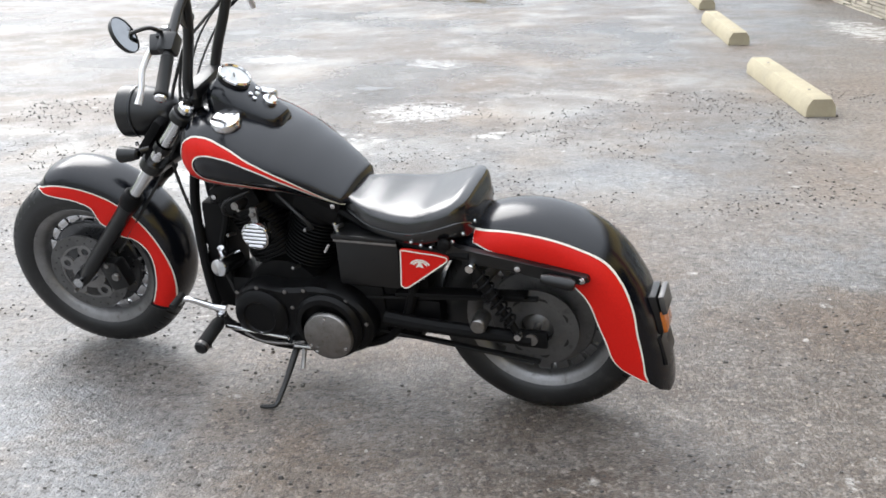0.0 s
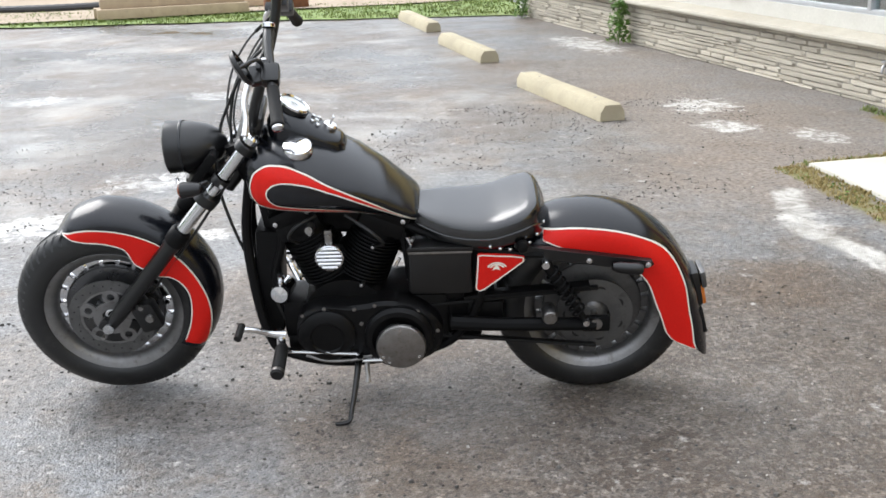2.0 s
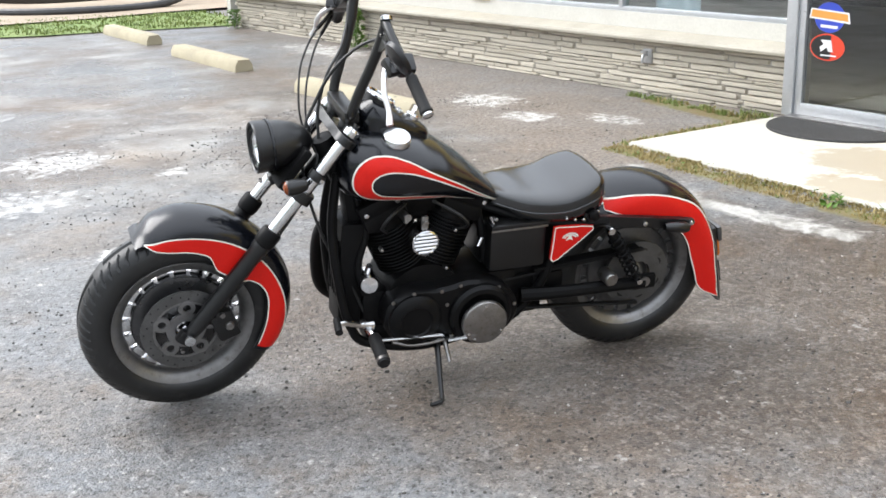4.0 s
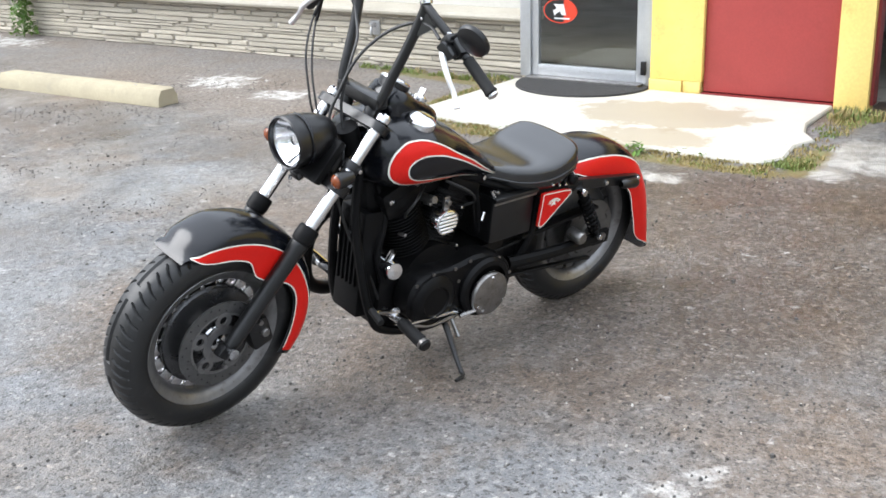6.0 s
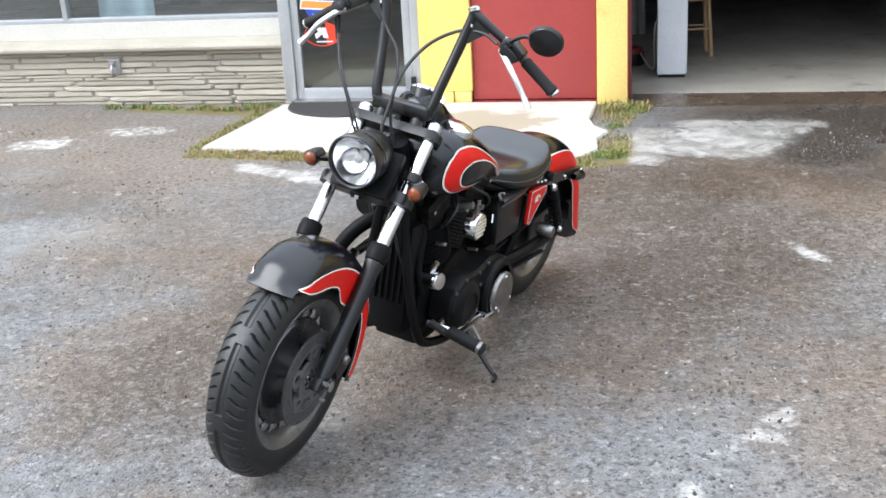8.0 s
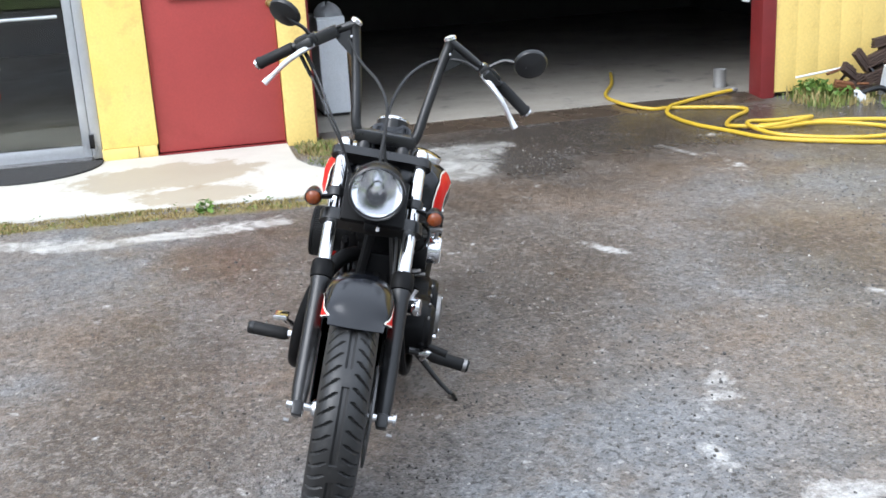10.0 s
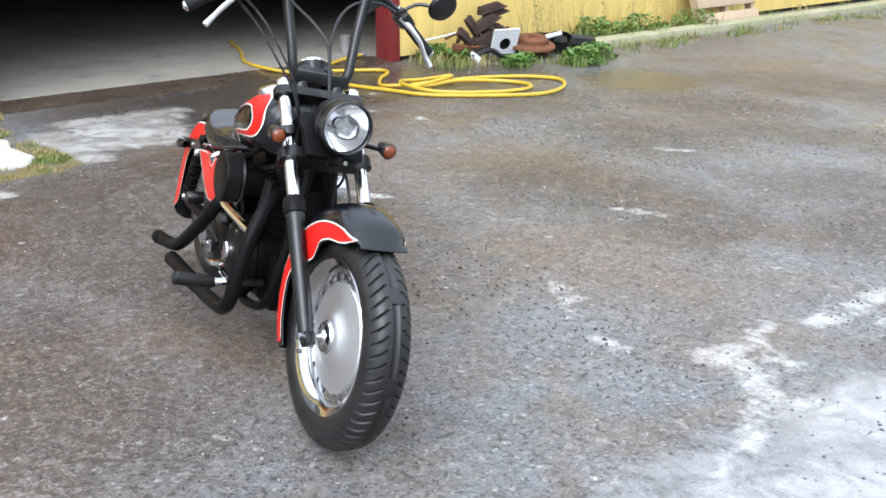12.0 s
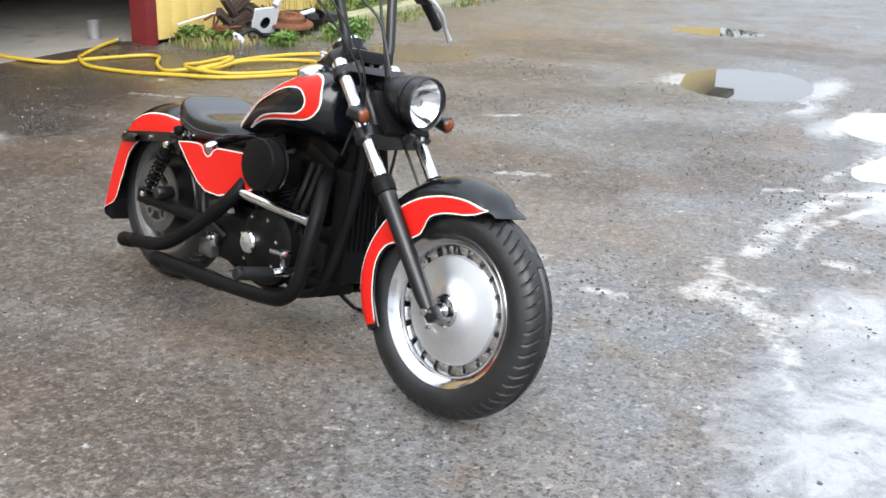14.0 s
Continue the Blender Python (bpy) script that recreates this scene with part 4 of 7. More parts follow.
WOOD = surface("bare_wood", (0.42, 0.28, 0.15), (0.34, 0.22, 0.12), 0.6, 0.1, 0, 4, 60, 0.2, 0.002, stretch=(1, 1, 8))
stool = thing("wooden_stool", pose(6.22, 2.98, 0.035, 0, 0, 8), "small wooden stool beside the white cabinet", "stool")
part("seat", Shape().box((0, 0, 0.50), (0.32, 0.30, 0.03), 0.008), WOOD, stool)
for a in (-1, 1):
    for c in (-1, 1):
        part("leg", Shape().tube([(a * 0.12, c * 0.11, 0.49), (a * 0.15, c * 0.14, 0.0)], 0.017, 8, 1), WOOD, stool)
    part("stretcher", Shape().tube([(a * 0.135, -0.125, 0.24), (a * 0.135, 0.125, 0.24)], 0.010, 8, 1), WOOD, stool)
compressor = thing("shop_vacuum", pose(5.75, 3.48, 0.035, 0, 0, 30), "small dark shop vacuum with a red top on the floor", "vacuum")
part("drum", Shape().lathe([(0, 0), (.10, 0), (.105, .02), (.10, .10), (0, .11)], (0, 0, 0), (0, 0, 1), 24), BLACK_SATIN, compressor)
part("lid", Shape().lathe([(.10, .10), (.085, .14), (.03, .16), (0, .16)], (0, 0, 0), (0, 0, 1), 24), MAROON, compressor)
CORD = surface("white_cord", (0.7, 0.7, 0.68), (0.6, 0.6, 0.58), 0.5, 0.1, 0, 20, 100, 0)
solid("extension_cord", Shape().tube([(5.72, 3.44, 0.18), (5.62, 3.37, 0.08), (5.50, 3.32, 0.043), (5.40, 3.29, 0.07), (5.36, 3.29, 0.24), (5.36, 3.285, 0.40), (5.38, 3.265, 0.46)], 0.006, 7, 6), CORD, "white power cord looped to the cabinet", "cable")
CORRUGATED = surface("corrugated_tin", (0.36, 0.36, 0.35), (0.26, 0.26, 0.25), 0.45, 0.1, 0.6, 5, 80, 0.1, 0.001)
solid("corrugated_sheet", Shape().grid([[(7.35 + 0.012 * math.sin(yy * 82) + 0.16 * (1.2 - zz), yy, zz) for zz in np.linspace(0.04, 1.25, 4)] for yy in np.linspace(3.45, 4.35, 110)]), CORRUGATED, "grey corrugated metal sheet leaning in the garage", "metal sheet")
CLOTH_RED = surface("red_cloth", (0.30, 0.03, 0.025), (0.22, 0.022, 0.02), 0.85, 0.08, 0, 6, 90, 0.3, 0.003)
solid("red_rag", Shape().grid([[(7.315 + 0.015 * math.sin(9 * yy) + 0.16 * (1.2 - zz), yy, zz) for zz in np.linspace(0.90, 1.26, 6)] for yy in np.linspace(3.62, 3.90, 12)]), CLOTH_RED, "red rag hung over the metal sheet", "rag")
TIN = surface("dull_tin", (0.5, 0.5, 0.5), (0.4, 0.4, 0.4), 0.4, 0.1, 0.7, 8, 80, 0.1, 0.001)
solid("tin_can", Shape().lathe([(0, 0), (.055, 0), (.055, .15), (.058, .155), (.052, .155), (.05, .02), (0, .02)], (4.72, -.14, .036), (0, 0, 1), 24), TIN, "dull tin can beside the garage post", "can")
solid("wall_switch_box", Shape().box((4.45, -0.22 + 0.0, 0.80), (0.09, 0.03, 0.06), 0.006), WHITE_METAL, "white switch box on the garage post", "switch box")

# ---- yellow hose ----
HOSE = surface("yellow_hose_rubber", (0.62, 0.42, 0.035), (0.52, 0.34, 0.025), 0.42, 0.1, 0, 8, 120, 0.15, 0.001, stain=(0.35, 0.24, 0.05), amount=0.4)
hose_path = [(5.9, .38, .05), (5.3, .62, .05), (4.75, .90, .05), (4.34, .92, .045), (4.14, .76, .02), (4.12, .58, .017), (3.88, .17, .017), (3.72, .15, .017), (3.52, .38, .017), (3.28, .55, .017), (3.12, .48, .030), (2.99, .30, .030), (3.00, -.02, .030),
             (2.82, -.32, .017), (2.58, -.38, .017), (2.46, -.22, .017), (2.53, .08, .017), (2.74, .42, .030), (3.00, .50, .045), (3.20, .42, .045), (3.22, .20, .030), (3.15, -.05, .045), (3.02, .12, .060), (3.0, .34, .045), (3.10, .38, .030),
             (3.12, .05, .017), (3.05, -.30, .017), (2.86, -.62, .017), (2.62, -.74, .017), (2.42, -.62, .017), (2.27, -.38, .017), (2.26, -.12, .017), (2.47, .22, .017), (2.75, .52, .017), (3.11, .64, .017), (3.44, .74, .017), (3.86, .74, .017),
             (4.08, .63, .035), (4.20, .50, .03), (4.36, .14, .045), (4.43, -.12, .055)]
hose = solid("garden_hose", Shape().tube(hose_path, 0.015, 9, 7), HOSE, "long yellow rubber hose coiled on the wet asphalt", "hose")
for end, back in ((hose_path[0], hose_path[1]), (hose_path[-1], hose_path[-2])):
    ax = np.array(end) - np.array(back)
    part("coupling", Shape().lathe([(.017, -.03), (.021, -.026), (.021, .012), (.015, .016), (.012, .035), (0, .036)], end, tuple(ax), 14), TIN, hose)

# ---- scrap by the yellow wall ----
RUST = surface("rusty_iron", (0.20, 0.075, 0.028), (0.11, 0.045, 0.022), 0.8, 0.1, 0.2, 8, 70, 0.35, 0.003, stain=(0.30, 0.14, 0.05), amount=0.6)
DARK_RUST = surface("dark_rusty_iron", (0.07, 0.042, 0.03), (0.045, 0.03, 0.024), 0.8, 0.1, 0.2, 9, 70, 0.35, 0.003)
hub = thing("brake_drum", pose(3.60, -1.42, 0.095, -3, -7, 0), "rusty orange truck brake drum in the scrap pile", "brake drum")
part("flange", Shape().lathe([(.0, .0), (.20, .0), (.215, .012), (.21, .03), (.165, .035), (.15, .05)], (0, 0, 0.0), (0, 0, 1), 40), RUST, hub)
part("bell", Shape().lathe([(.14, .03), (.135, .085), (.122, .10), (.05, .104), (.045, .09), (.04, .03), (.0, .03)], (0, 0, 0), (0, 0, 1), 40), RUST, hub)
for k in range(6):
    a = k * math.pi / 3
    part("stud", Shape().lathe([(.008, .10), (.008, .112), (0, .114)], (.095 * math.cos(a), .095 * math.sin(a), 0), (0, 0, 1), 8), RUST, hub)
base = solid("rusty_plate", Shape().lathe([(0, 0), (.16, 0), (.17, .02), (.165, .06), (.10, .09), (0, .09)], (3.62, -1.42, 0), (0, 0, 1), 28), DARK_RUST, "dark rusty plate under the brake drum", "scrap")
sheet = thing("enamel_panel", pose(3.68, -1.13, 0.035, 0, -20, -14), "white enamel panel with a round hole leaning on scrap", "panel")
s = Shape()
hole = [(.055 * math.cos(a), .12 + .055 * math.sin(a)) for a in np.linspace(0, 2 * math.pi, 24, endpoint=False)]
rim = [(max(-.13, min(.13, .3 * math.cos(a))), max(0.0, min(.26, .13 + .3 * math.sin(a)))) for a in np.linspace(0, 2 * math.pi, 24, endpoint=False)]
s.grid(np.array([[(0, p[0], p[1]), (0, q[0], q[1]), (.02, q[0], q[1]), (.02, p[0], p[1])] for p, q in zip(rim, hole)]), True, True)
part("panel", s, WHITE_METAL, sheet)
part("burner_cup", Shape().lathe([(.054, .0), (.05, .03), (0, .035)], (0, 0, .12), (1, 0, 0), 20), BLACK_SATIN, sheet)
for x, y, z, sx, sy, sz, rx, ry, rz in ((3.88, -1.02, .055, .12, .46, .10, -3, 6, 8), (3.98, -1.22, .06, .12, .50, .11, 2, -4, -6), (3.92, -1.12, .155, .11, .44, .09, -14, 6, 6), (4.0, -1.26, .215, .10, .46, .09, -10, -4, -8),
                                      (3.95, -1.16, .305, .10, .42, .085, -20, 4, 4), (3.99, -1.30, .375, .09, .34, .075, -16, 0, -10), (3.90, -.92, .13, .08, .30, .07, -22, 6, 24),
                                      (3.97, -1.24, .43, .09, .38, .075, -11, 3, -7), (3.88, -.84, .22, .07, .22, .08, 38, 8, 10), (3.84, -.78, .10, .09, .26, .09, 12, -8, -18), (3.93, -.98, .30, .07, .24, .08, 52, 4, 0)):
    st = Shape()
    for j in range(4):
        st.box((.004 * (j % 2), .01 * (j - 1.5), (j - 1.5) * sz * .25), (sx * .8 * (1 - .05 * j), sy * .8 * (1 - .10 * j), sz * .22), .004)
    o = solid("leaf_spring", st, DARK_RUST if x > 3.86 else RUST, "stack of dark rusty leaf springs by the wall", "scrap", "rusty leaf springs")
    o.matrix_world = pose(x, y, z, rx, ry, rz)
heap = random.Random(31)
for k in range(16):                         # bent bars and brackets thrown on the heap
    hx, hy, hz = heap.uniform(3.72, 4.04), heap.uniform(-1.42, -.78), heap.uniform(.03, .20)
    ln, a, tip = heap.uniform(.10, .24), heap.uniform(0, 6.28), heap.uniform(.0, .14)
    dx, dy = math.cos(a) * ln / 2, math.sin(a) * ln / 2
    pts = [(hx - dx, hy - dy, hz), (hx, hy, hz + tip * .4), (min(4.08, hx + dx), hy + dy, hz + tip)]
    solid("scrap_bar", Shape().tube(pts, heap.uniform(.009, .022), 6 if k % 2 else 4, 3), (DARK_RUST, RUST, BLACK_SATIN)[k % 3], "bent rusty bar thrown on the scrap heap", "scrap", "bent bars in the scrap")
scrap_tyre = thing("old_tyre", pose(3.85, -2.12, .055, 8, 4, 0), "flat black old tyre lying in weeds", "tyre")
part("casing", Shape().lathe([(.16, -.05), (.20, -.055), (.27, -.05), (.30, -.02), (.30, .04), (.27, .07), (.20, .075), (.16, .07)], (0, 0, 0), (0, 0, 1), 48), RUBBER, scrap_tyre)
part("wheel_rim", Shape().lathe([(.165, .0), (.165, .05), (.12, .02), (.05, .02), (.05, .0)], (0, 0, 0), (0, 0, 1), 36), BLACK_SATIN, scrap_tyre)
solid("plastic_jug", Shape().lathe([(0, 0), (.035, 0), (.04, .01), (.04, .07), (.02, .095), (.014, .11), (0, .112)], (3.70, -.86, .0), (.5, .6, 1), 18), WHITE_METAL, "small white plastic jug in the scrap", "jug")
solid("drain_hose", Shape().tube([(3.72, -.80, .05), (3.68, -.98, .10), (3.66, -1.10, .04), (3.62, -1.25, .03), (3.60, -1.30, .025)], .022, 10, 5), BLACK_SATIN, "short black rubber hose in the scrap", "hose")
solid("white_pipe", Shape().tube([(4.08, -.48, .17), (3.98, -.92, .24)], .009, 8, 1), WHITE_METAL, "short white pipe leaning on the wall", "pipe")
solid("white_pipe", Shape().tube([(3.66, -1.66, .16), (3.60, -1.80, .19)], .022, 10, 1), WHITE_METAL, "stub of white pipe on the scrap", "pipe")
solid("dark_bucket", Shape().lathe([(0, 0), (.09, 0), (.11, .16), (.115, .16), (.105, .01)], (3.66, -1.84, .005), (-.3, .2, 1), 24), BLACK_SATIN, "dark plastic bucket in the scrap", "bucket")
# leaning pallet
pal = thing("wooden_pallet", pose(3.86, -4.75, 0.03, 0, 24, 0), "weathered wooden pallet leaning on the yellow wall", "pallet")
PALLET = surface("weathered_wood", (0.46, 0.35, 0.23), (0.36, 0.27, 0.18), 0.75, 0.1, 0, 5, 60, 0.3, 0.002, stain=(0.22, 0.17, 0.12), amount=0.5, each=0.15, stretch=(1, 8, 1))
for k in range(7):
    part("slat", Shape().box((-.06, 0, .06 + k * .165), (.02, 1.05, .10), .003), PALLET, pal)
for yy in (-.48, 0, .48):
    part("stringer", Shape().box((0.0, yy, .56), (.09, .045, 1.16), .004), PALLET, pal)
for k in (0, 2, 4, 6):
    part("slat", Shape().box((.06, 0, .06 + k * .165), (.02, 1.05, .10), .003), PALLET, pal)

# ---- wall tap ----
tap = thing("wall_tap", pose(SX - 0.01, 7.58, 0.30), "weathered metal tap on the stone wall", "tap")
part("plate", Shape().box((0.0, 0, 0.02), (0.02, 0.10, 0.12), .006), TIN, tap)
part("spout", Shape().tube([(0, 0, .03), (-.05, 0, .03), (-.065, 0, .0), (-.065, 0, -.03)], .012, 10, 4), TIN, tap)
part("handle", Shape().lathe([(.028, 0), (.03, .008), (.028, .016)], (-.045, 0, .05), (0, 0, 1), 16), TIN, tap)

# ---- plants ----
GRASS = surface("grass_blade", (0.11, 0.17, 0.03), (0.20, 0.22, 0.055), 0.6, 0.1, 0, 2.5, 40, 0)
DRY = surface("dry_grass", (0.34, 0.26, 0.11), (0.24, 0.20, 0.07), 0.7, 0.1, 0, 2.5, 40, 0)
LEAF = surface("weed_leaf", (0.075, 0.17, 0.022), (0.14, 0.22, 0.04), 0.5, 0.1, 0, 6, 60, 0)


def blades(shape, x, y, n, spread, tall, r, z=0.0, wide=0.004):
    for _ in range(n):
        a, d = r.uniform(0, 6.28), spread * math.sqrt(r.random())
        bx, by = x + d * math.cos(a), y + d * math.sin(a)
        h = tall * r.uniform(0.45, 1.15)
        lean, b = h * r.uniform(0.1, 0.7), r.uniform(0, 6.28)
        wx, wy = wide * math.cos(b + 1.57), wide * math.sin(b + 1.57)
        mx, my = bx + 0.35 * lean * math.cos(b), by + 0.35 * lean * math.sin(b)
        tx, ty = bx + lean * math.cos(b), by + lean * math.sin(b)
        shape.add([(bx - wx, by - wy, z), (bx + wx, by + wy, z), (mx - wx * .8, my - wy * .8, z + h * .6), (mx + wx * .8, my + wy * .8, z + h * .6), (tx, ty, z + h)], [(0, 1, 3, 2), (2, 3, 4)])


def leafy(shape, x, y, n, spread, tall, r, size=0.03):
    for _ in range(n):
        a, d, z = r.uniform(0, 6.28), spread * math.sqrt(r.random()), tall * r.random() ** 0.8
        c = Vector((x + d * math.cos(a) * (1 - .4 * z / tall), y + d * math.sin(a) * (1 - .4 * z / tall), z + .01))
        m = Euler((r.uniform(-.9, .9), r.uniform(-.9, .9), r.uniform(0, 6.28))).to_matrix()
        k = size * r.uniform(.6, 1.3)
        shape.add([c + m @ Vector(p) for p in ((0, -k, 0), (k * .42, -.2 * k, .1 * k), (0, k, -.1 * k), (-k * .42, -.2 * k, .1 * k))], [(0, 1, 2, 3)])


r = random.Random(11)
green, dry, weeds = Shape(), Shape(), Shape()
for k in range(330):                        # along the front and side of the slab
    t = r.random()
    y = 3.55 + 2.65 * t
    x = 2.60 + 0.075 * (y - 3.6) - .24 * r.random() ** 1.6
    blades(dry if r.random() < .9 else green, x, y, r.randint(10, 22), .05, r.uniform(.008, .028), r)
for k in range(60):
    blades(dry if r.random() < .5 else green, r.uniform(2.55, 4.15), 3.46 + r.uniform(-.06, .10), r.randint(10, 20), .06, r.uniform(.012, .035), r)
for k in range(34):
    blades(green if r.random() < .6 else dry, r.uniform(2.6, 2.75), r.uniform(3.38, 3.56), r.randint(12, 20), .06, .03, r)
    blades(green if r.random() < .6 else dry, r.uniform(3.85, 4.17), r.uniform(3.30, 3.58), r.randint(12, 20), .06, .05, r)
for k in range(70):                         # moss and grass at the foot of the stone wall
    y = 6.15 + 1.5 * r.random() ** 1.4
    blades(green if r.random() < .7 else dry, 4.25 - r.uniform(0, .22) * (1 - (y - 6.15) / 2.0), y, r.randint(12, 22), .05, r.uniform(.02, .05), r)
for k in range(50):
    blades(dry if r.random() < .6 else green, r.uniform(2.74, 4.0), 6.19 + r.uniform(-.02, .05), r.randint(5, 12), .05, .03, r)
for k in range(260):                        # weeds along the yellow wall
    y = -0.45 - 9.0 * r.random() ** 1.5
    x = 4.12 - r.uniform(0, .5) if y > -1.0 else 4.1 - r.uniform(0, .9)
    blades(green if r.random() < .72 else dry, x, y, r.randint(10, 20), .12, r.uniform(.04, .11) * (.6 if x < 3.6 else 1), r, 0, .006)
for x, y, n, sp, tl in ((4.05, -.62, 160, .17, .13), (3.85, -.75, 130, .16, .10), (3.35, -.98, 150, .15, .08), (3.05, -1.50, 230, .22, .13), (3.2, -1.85, 170, .2, .12), (4.0, -2.7, 150, .25, .22), (3.95, -3.4, 110, .3, .20), (3.98, -3.0, 90, .28, .16), (3.9, -4.2, 120, .3, .2), (3.45, -1.2, 90, .12, .07)):
    leafy(weeds, x, y, int(n * 1.6), sp, tl, r, .032)
    blades(green, x, y, n // 2, sp, tl * .85, r, 0, .007)
stalks = Shape()
for k in range(46):                         # thin stalks against the wall
    y = -1.75 - 3.4 * r.random() ** 1.2
    x, h = 4.10 - r.uniform(0, .18), r.uniform(.28, .80) if k % 9 else .85
    tilt = r.uniform(-.35, .35)
    stalks.tube([(x, y, 0), (x + .02, y + tilt * h * .4, h * .55), (x + .03, y + tilt * h, h)], [.0028, .002, .001], 4, 2)
    for _ in range(9):
        f = r.uniform(.35, 1.0)
        leafy(stalks, x + .03, y + tilt * h * f * f, 1, .05, .001, r, .014)
        stalks.v[-4:] = [(vx, vy, vz + h * f) for vx, vy, vz in stalks.v[-4:]]
OLIVE = surface("olive_stalk", (0.17, 0.17, 0.05), (0.24, 0.20, 0.08), 0.7, 0.1, 0, 3, 40, 0)
solid("weed_stalks", stalks, OLIVE, "thin olive weed stalks against the yellow wall", "weeds", kind="stuff", smooth=0)
for k in range(7):
    x, y = r.uniform(2.56, 2.64), r.uniform(3.9, 6.0)
    leafy(weeds, x, y, 6, .04, .04, r, .014)
leafy(weeds, 2.50, 4.35, 30, .07, .06, r, .03)
tagged(solid("grass_tufts", green, GRASS, "low green grass tufts along edges and walls", "grass", kind="stuff", smooth=0))
solid("dry_grass", dry, DRY, "dry yellowish grass along the slab edge", "grass", kind="stuff", smooth=0)
solid("broadleaf_weeds", weeds, LEAF, "green broadleaf weeds along the wall", "weeds", kind="stuff", smooth=0)
for px, py, h, n in ((4.22, 12.2, .50, 360), (4.25, 15.6, .25, 120)):
    pw = thing("wall_weed", pose(px, py, 0), "leafy green weed growing against the stone wall", "weed", "weeds on the stone wall")
    stem, lv = Shape(), Shape()
    for k in range(6):
        a = r.uniform(0, 6.28)
        stem.tube([(0, 0, 0), (.03 * math.cos(a), .05 * math.sin(a), h * .5), (.05 * math.cos(a), .10 * math.sin(a), h * r.uniform(.8, 1))], [.005, .004, .002], 5, 3)
    leafy(lv, 0, 0, n, .15, h, r, .035)
    part("stems", stem, LEAF, pw)
    part("leaves", lv, LEAF, pw, smooth=0)

# ---- yard beyond the lot ----
LAWN = surface("mown_lawn", (0.12, 0.19, 0.04), (0.20, 0.24, 0.07), 0.85, 0.08, 0, 0.6, 14, 0.7, 0.03, stain=(0.20, 0.19, 0.07), amount=0.5)
SOIL = surface("bare_sandy_soil", (0.36, 0.29, 0.21), (0.27, 0.21, 0.15), 0.9, 0.05, 0, 0.9, 20, 0.5, 0.02)


def sheet_area(name, x0, x1, y0, y1, z, ma, label, category, ragged=0.25, skew=0.0):
    nx, n = 26, 26
    p = []
    for i in range(nx):
        row = []
        for j in range(n):
            x, y = x0 + (x1 - x0) * i / (nx - 1), y0 + (y1 - y0) * j / (n - 1)
            if j in (0, n - 1):
                y += ragged * smooth_noise(x, y, .8, 5)
            if i in (0, nx - 1):
                x += ragged * smooth_noise(x, y, .8, 7)
            row.append((x, y - skew * (x - 4), z + .01 * smooth_noise(x, y, .7, 2)))
        p.append(row)
    return solid(name, Shape().grid(np.array(p)), ma, label, category, kind="structure")


sheet_area("lawn_edge", -14, 4.9, 16.1, 19.0, .02, LAWN, "rough strip of lawn at the end of the lot", "lawn", .25, .31)
sheet_area("soil", -14, 13, 18.6, 30.5, .045, SOIL, "bare sandy soil behind the lot", "soil")
sheet_area("lawn_north", -60, 60, 28.5, 90, .07, LAWN, "green mown lawn behind the lot", "lawn", .6)
sheet_area("lawn_west", -60, -13, -60, 30, .03, LAWN, "green lawn across the lot", "lawn", .6)
sheet_area("lawn_east", 12, 60, -40, 30, .03, LAWN, "green lawn beyond the building", "lawn", .4)
edge_grass = Shape()
for k in range(1500):
    gx = r.uniform(-6, 5)
    blades(edge_grass, gx, r.uniform(16.1, 18.7) - .31 * (gx - 4), 6, .12, .055, r, 0.01, .010)
for k in range(900):
    blades(edge_grass, r.uniform(-8, 14), r.uniform(28.5, 34), 5, .3, .16, r, 0.05, .03)
solid("lawn_blades", edge_grass, GRASS, "uneven grass blades on the lawn edge", "grass", kind="stuff", smooth=0)
PIPE = surface("black_drain_pipe", (0.020, 0.020, 0.021), (0.045, 0.043, 0.042), 0.5, 0.1, 0, 3, 60, 0.1, 0.002)


def drain_pipe(pts, rad=.068):
    p = curve_points([(x, y, .045 + (z - .07) * .62) for x, y, z in pts], 14)
    p = resample(p, int(len(p) * 3.2))
    rr = rad * (1 + .035 * np.sin(np.arange(len(p)) * 1.3))
    return solid("drain_pipe", Shape().tube(p, list(rr), 10, 1), PIPE, "long black corrugated drain pipe on the soil", "pipe", "black drain pipes")


drain_pipe([(-4.5, 21.2, .14), (-2.0, 20.6, .14), (0.2, 21.4, .14), (1.4, 22.3, .16), (2.3, 20.3, .14), (3.3, 19.5, .14), (4.6, 19.5, .15), (5.4, 19.9, .40), (5.9, 20.2, .80), (6.3, 20.6, 1.0)])
drain_pipe([(0.9, 26.6, .15), (2.4, 24.6, .15), (3.5, 22.4, .15), (5.2, 22.2, .15), (6.6, 21.6, .15), (8.0, 22.2, .15)])
drain_pipe([(-5, 25.6, .15), (-1.0, 24.6, .15), (1.5, 24.8, .15), (3.3, 24.9, .18), (5.4, 24.4, .18), (7.4, 24.0, .2), (9.5, 25, .2)])
drain_pipe([(1.4, 22.0, .35), (2.5, 21.7, .36), (3.5, 21.0, .34), (5.2, 21.0, .34), (6.6, 20.9, .34)])
drain_pipe([(2.0, 28.0, .16), (4.6, 27.6, .16), (6.0, 26.4, .16), (8.2, 26.8, .16), (10, 26.0, .16)])
FABRIC = surface("black_silt_fabric", (0.018, 0.018, 0.020), (0.035, 0.034, 0.036), 0.75, 0.1, 0, 2, 60, 0.3, 0.004)
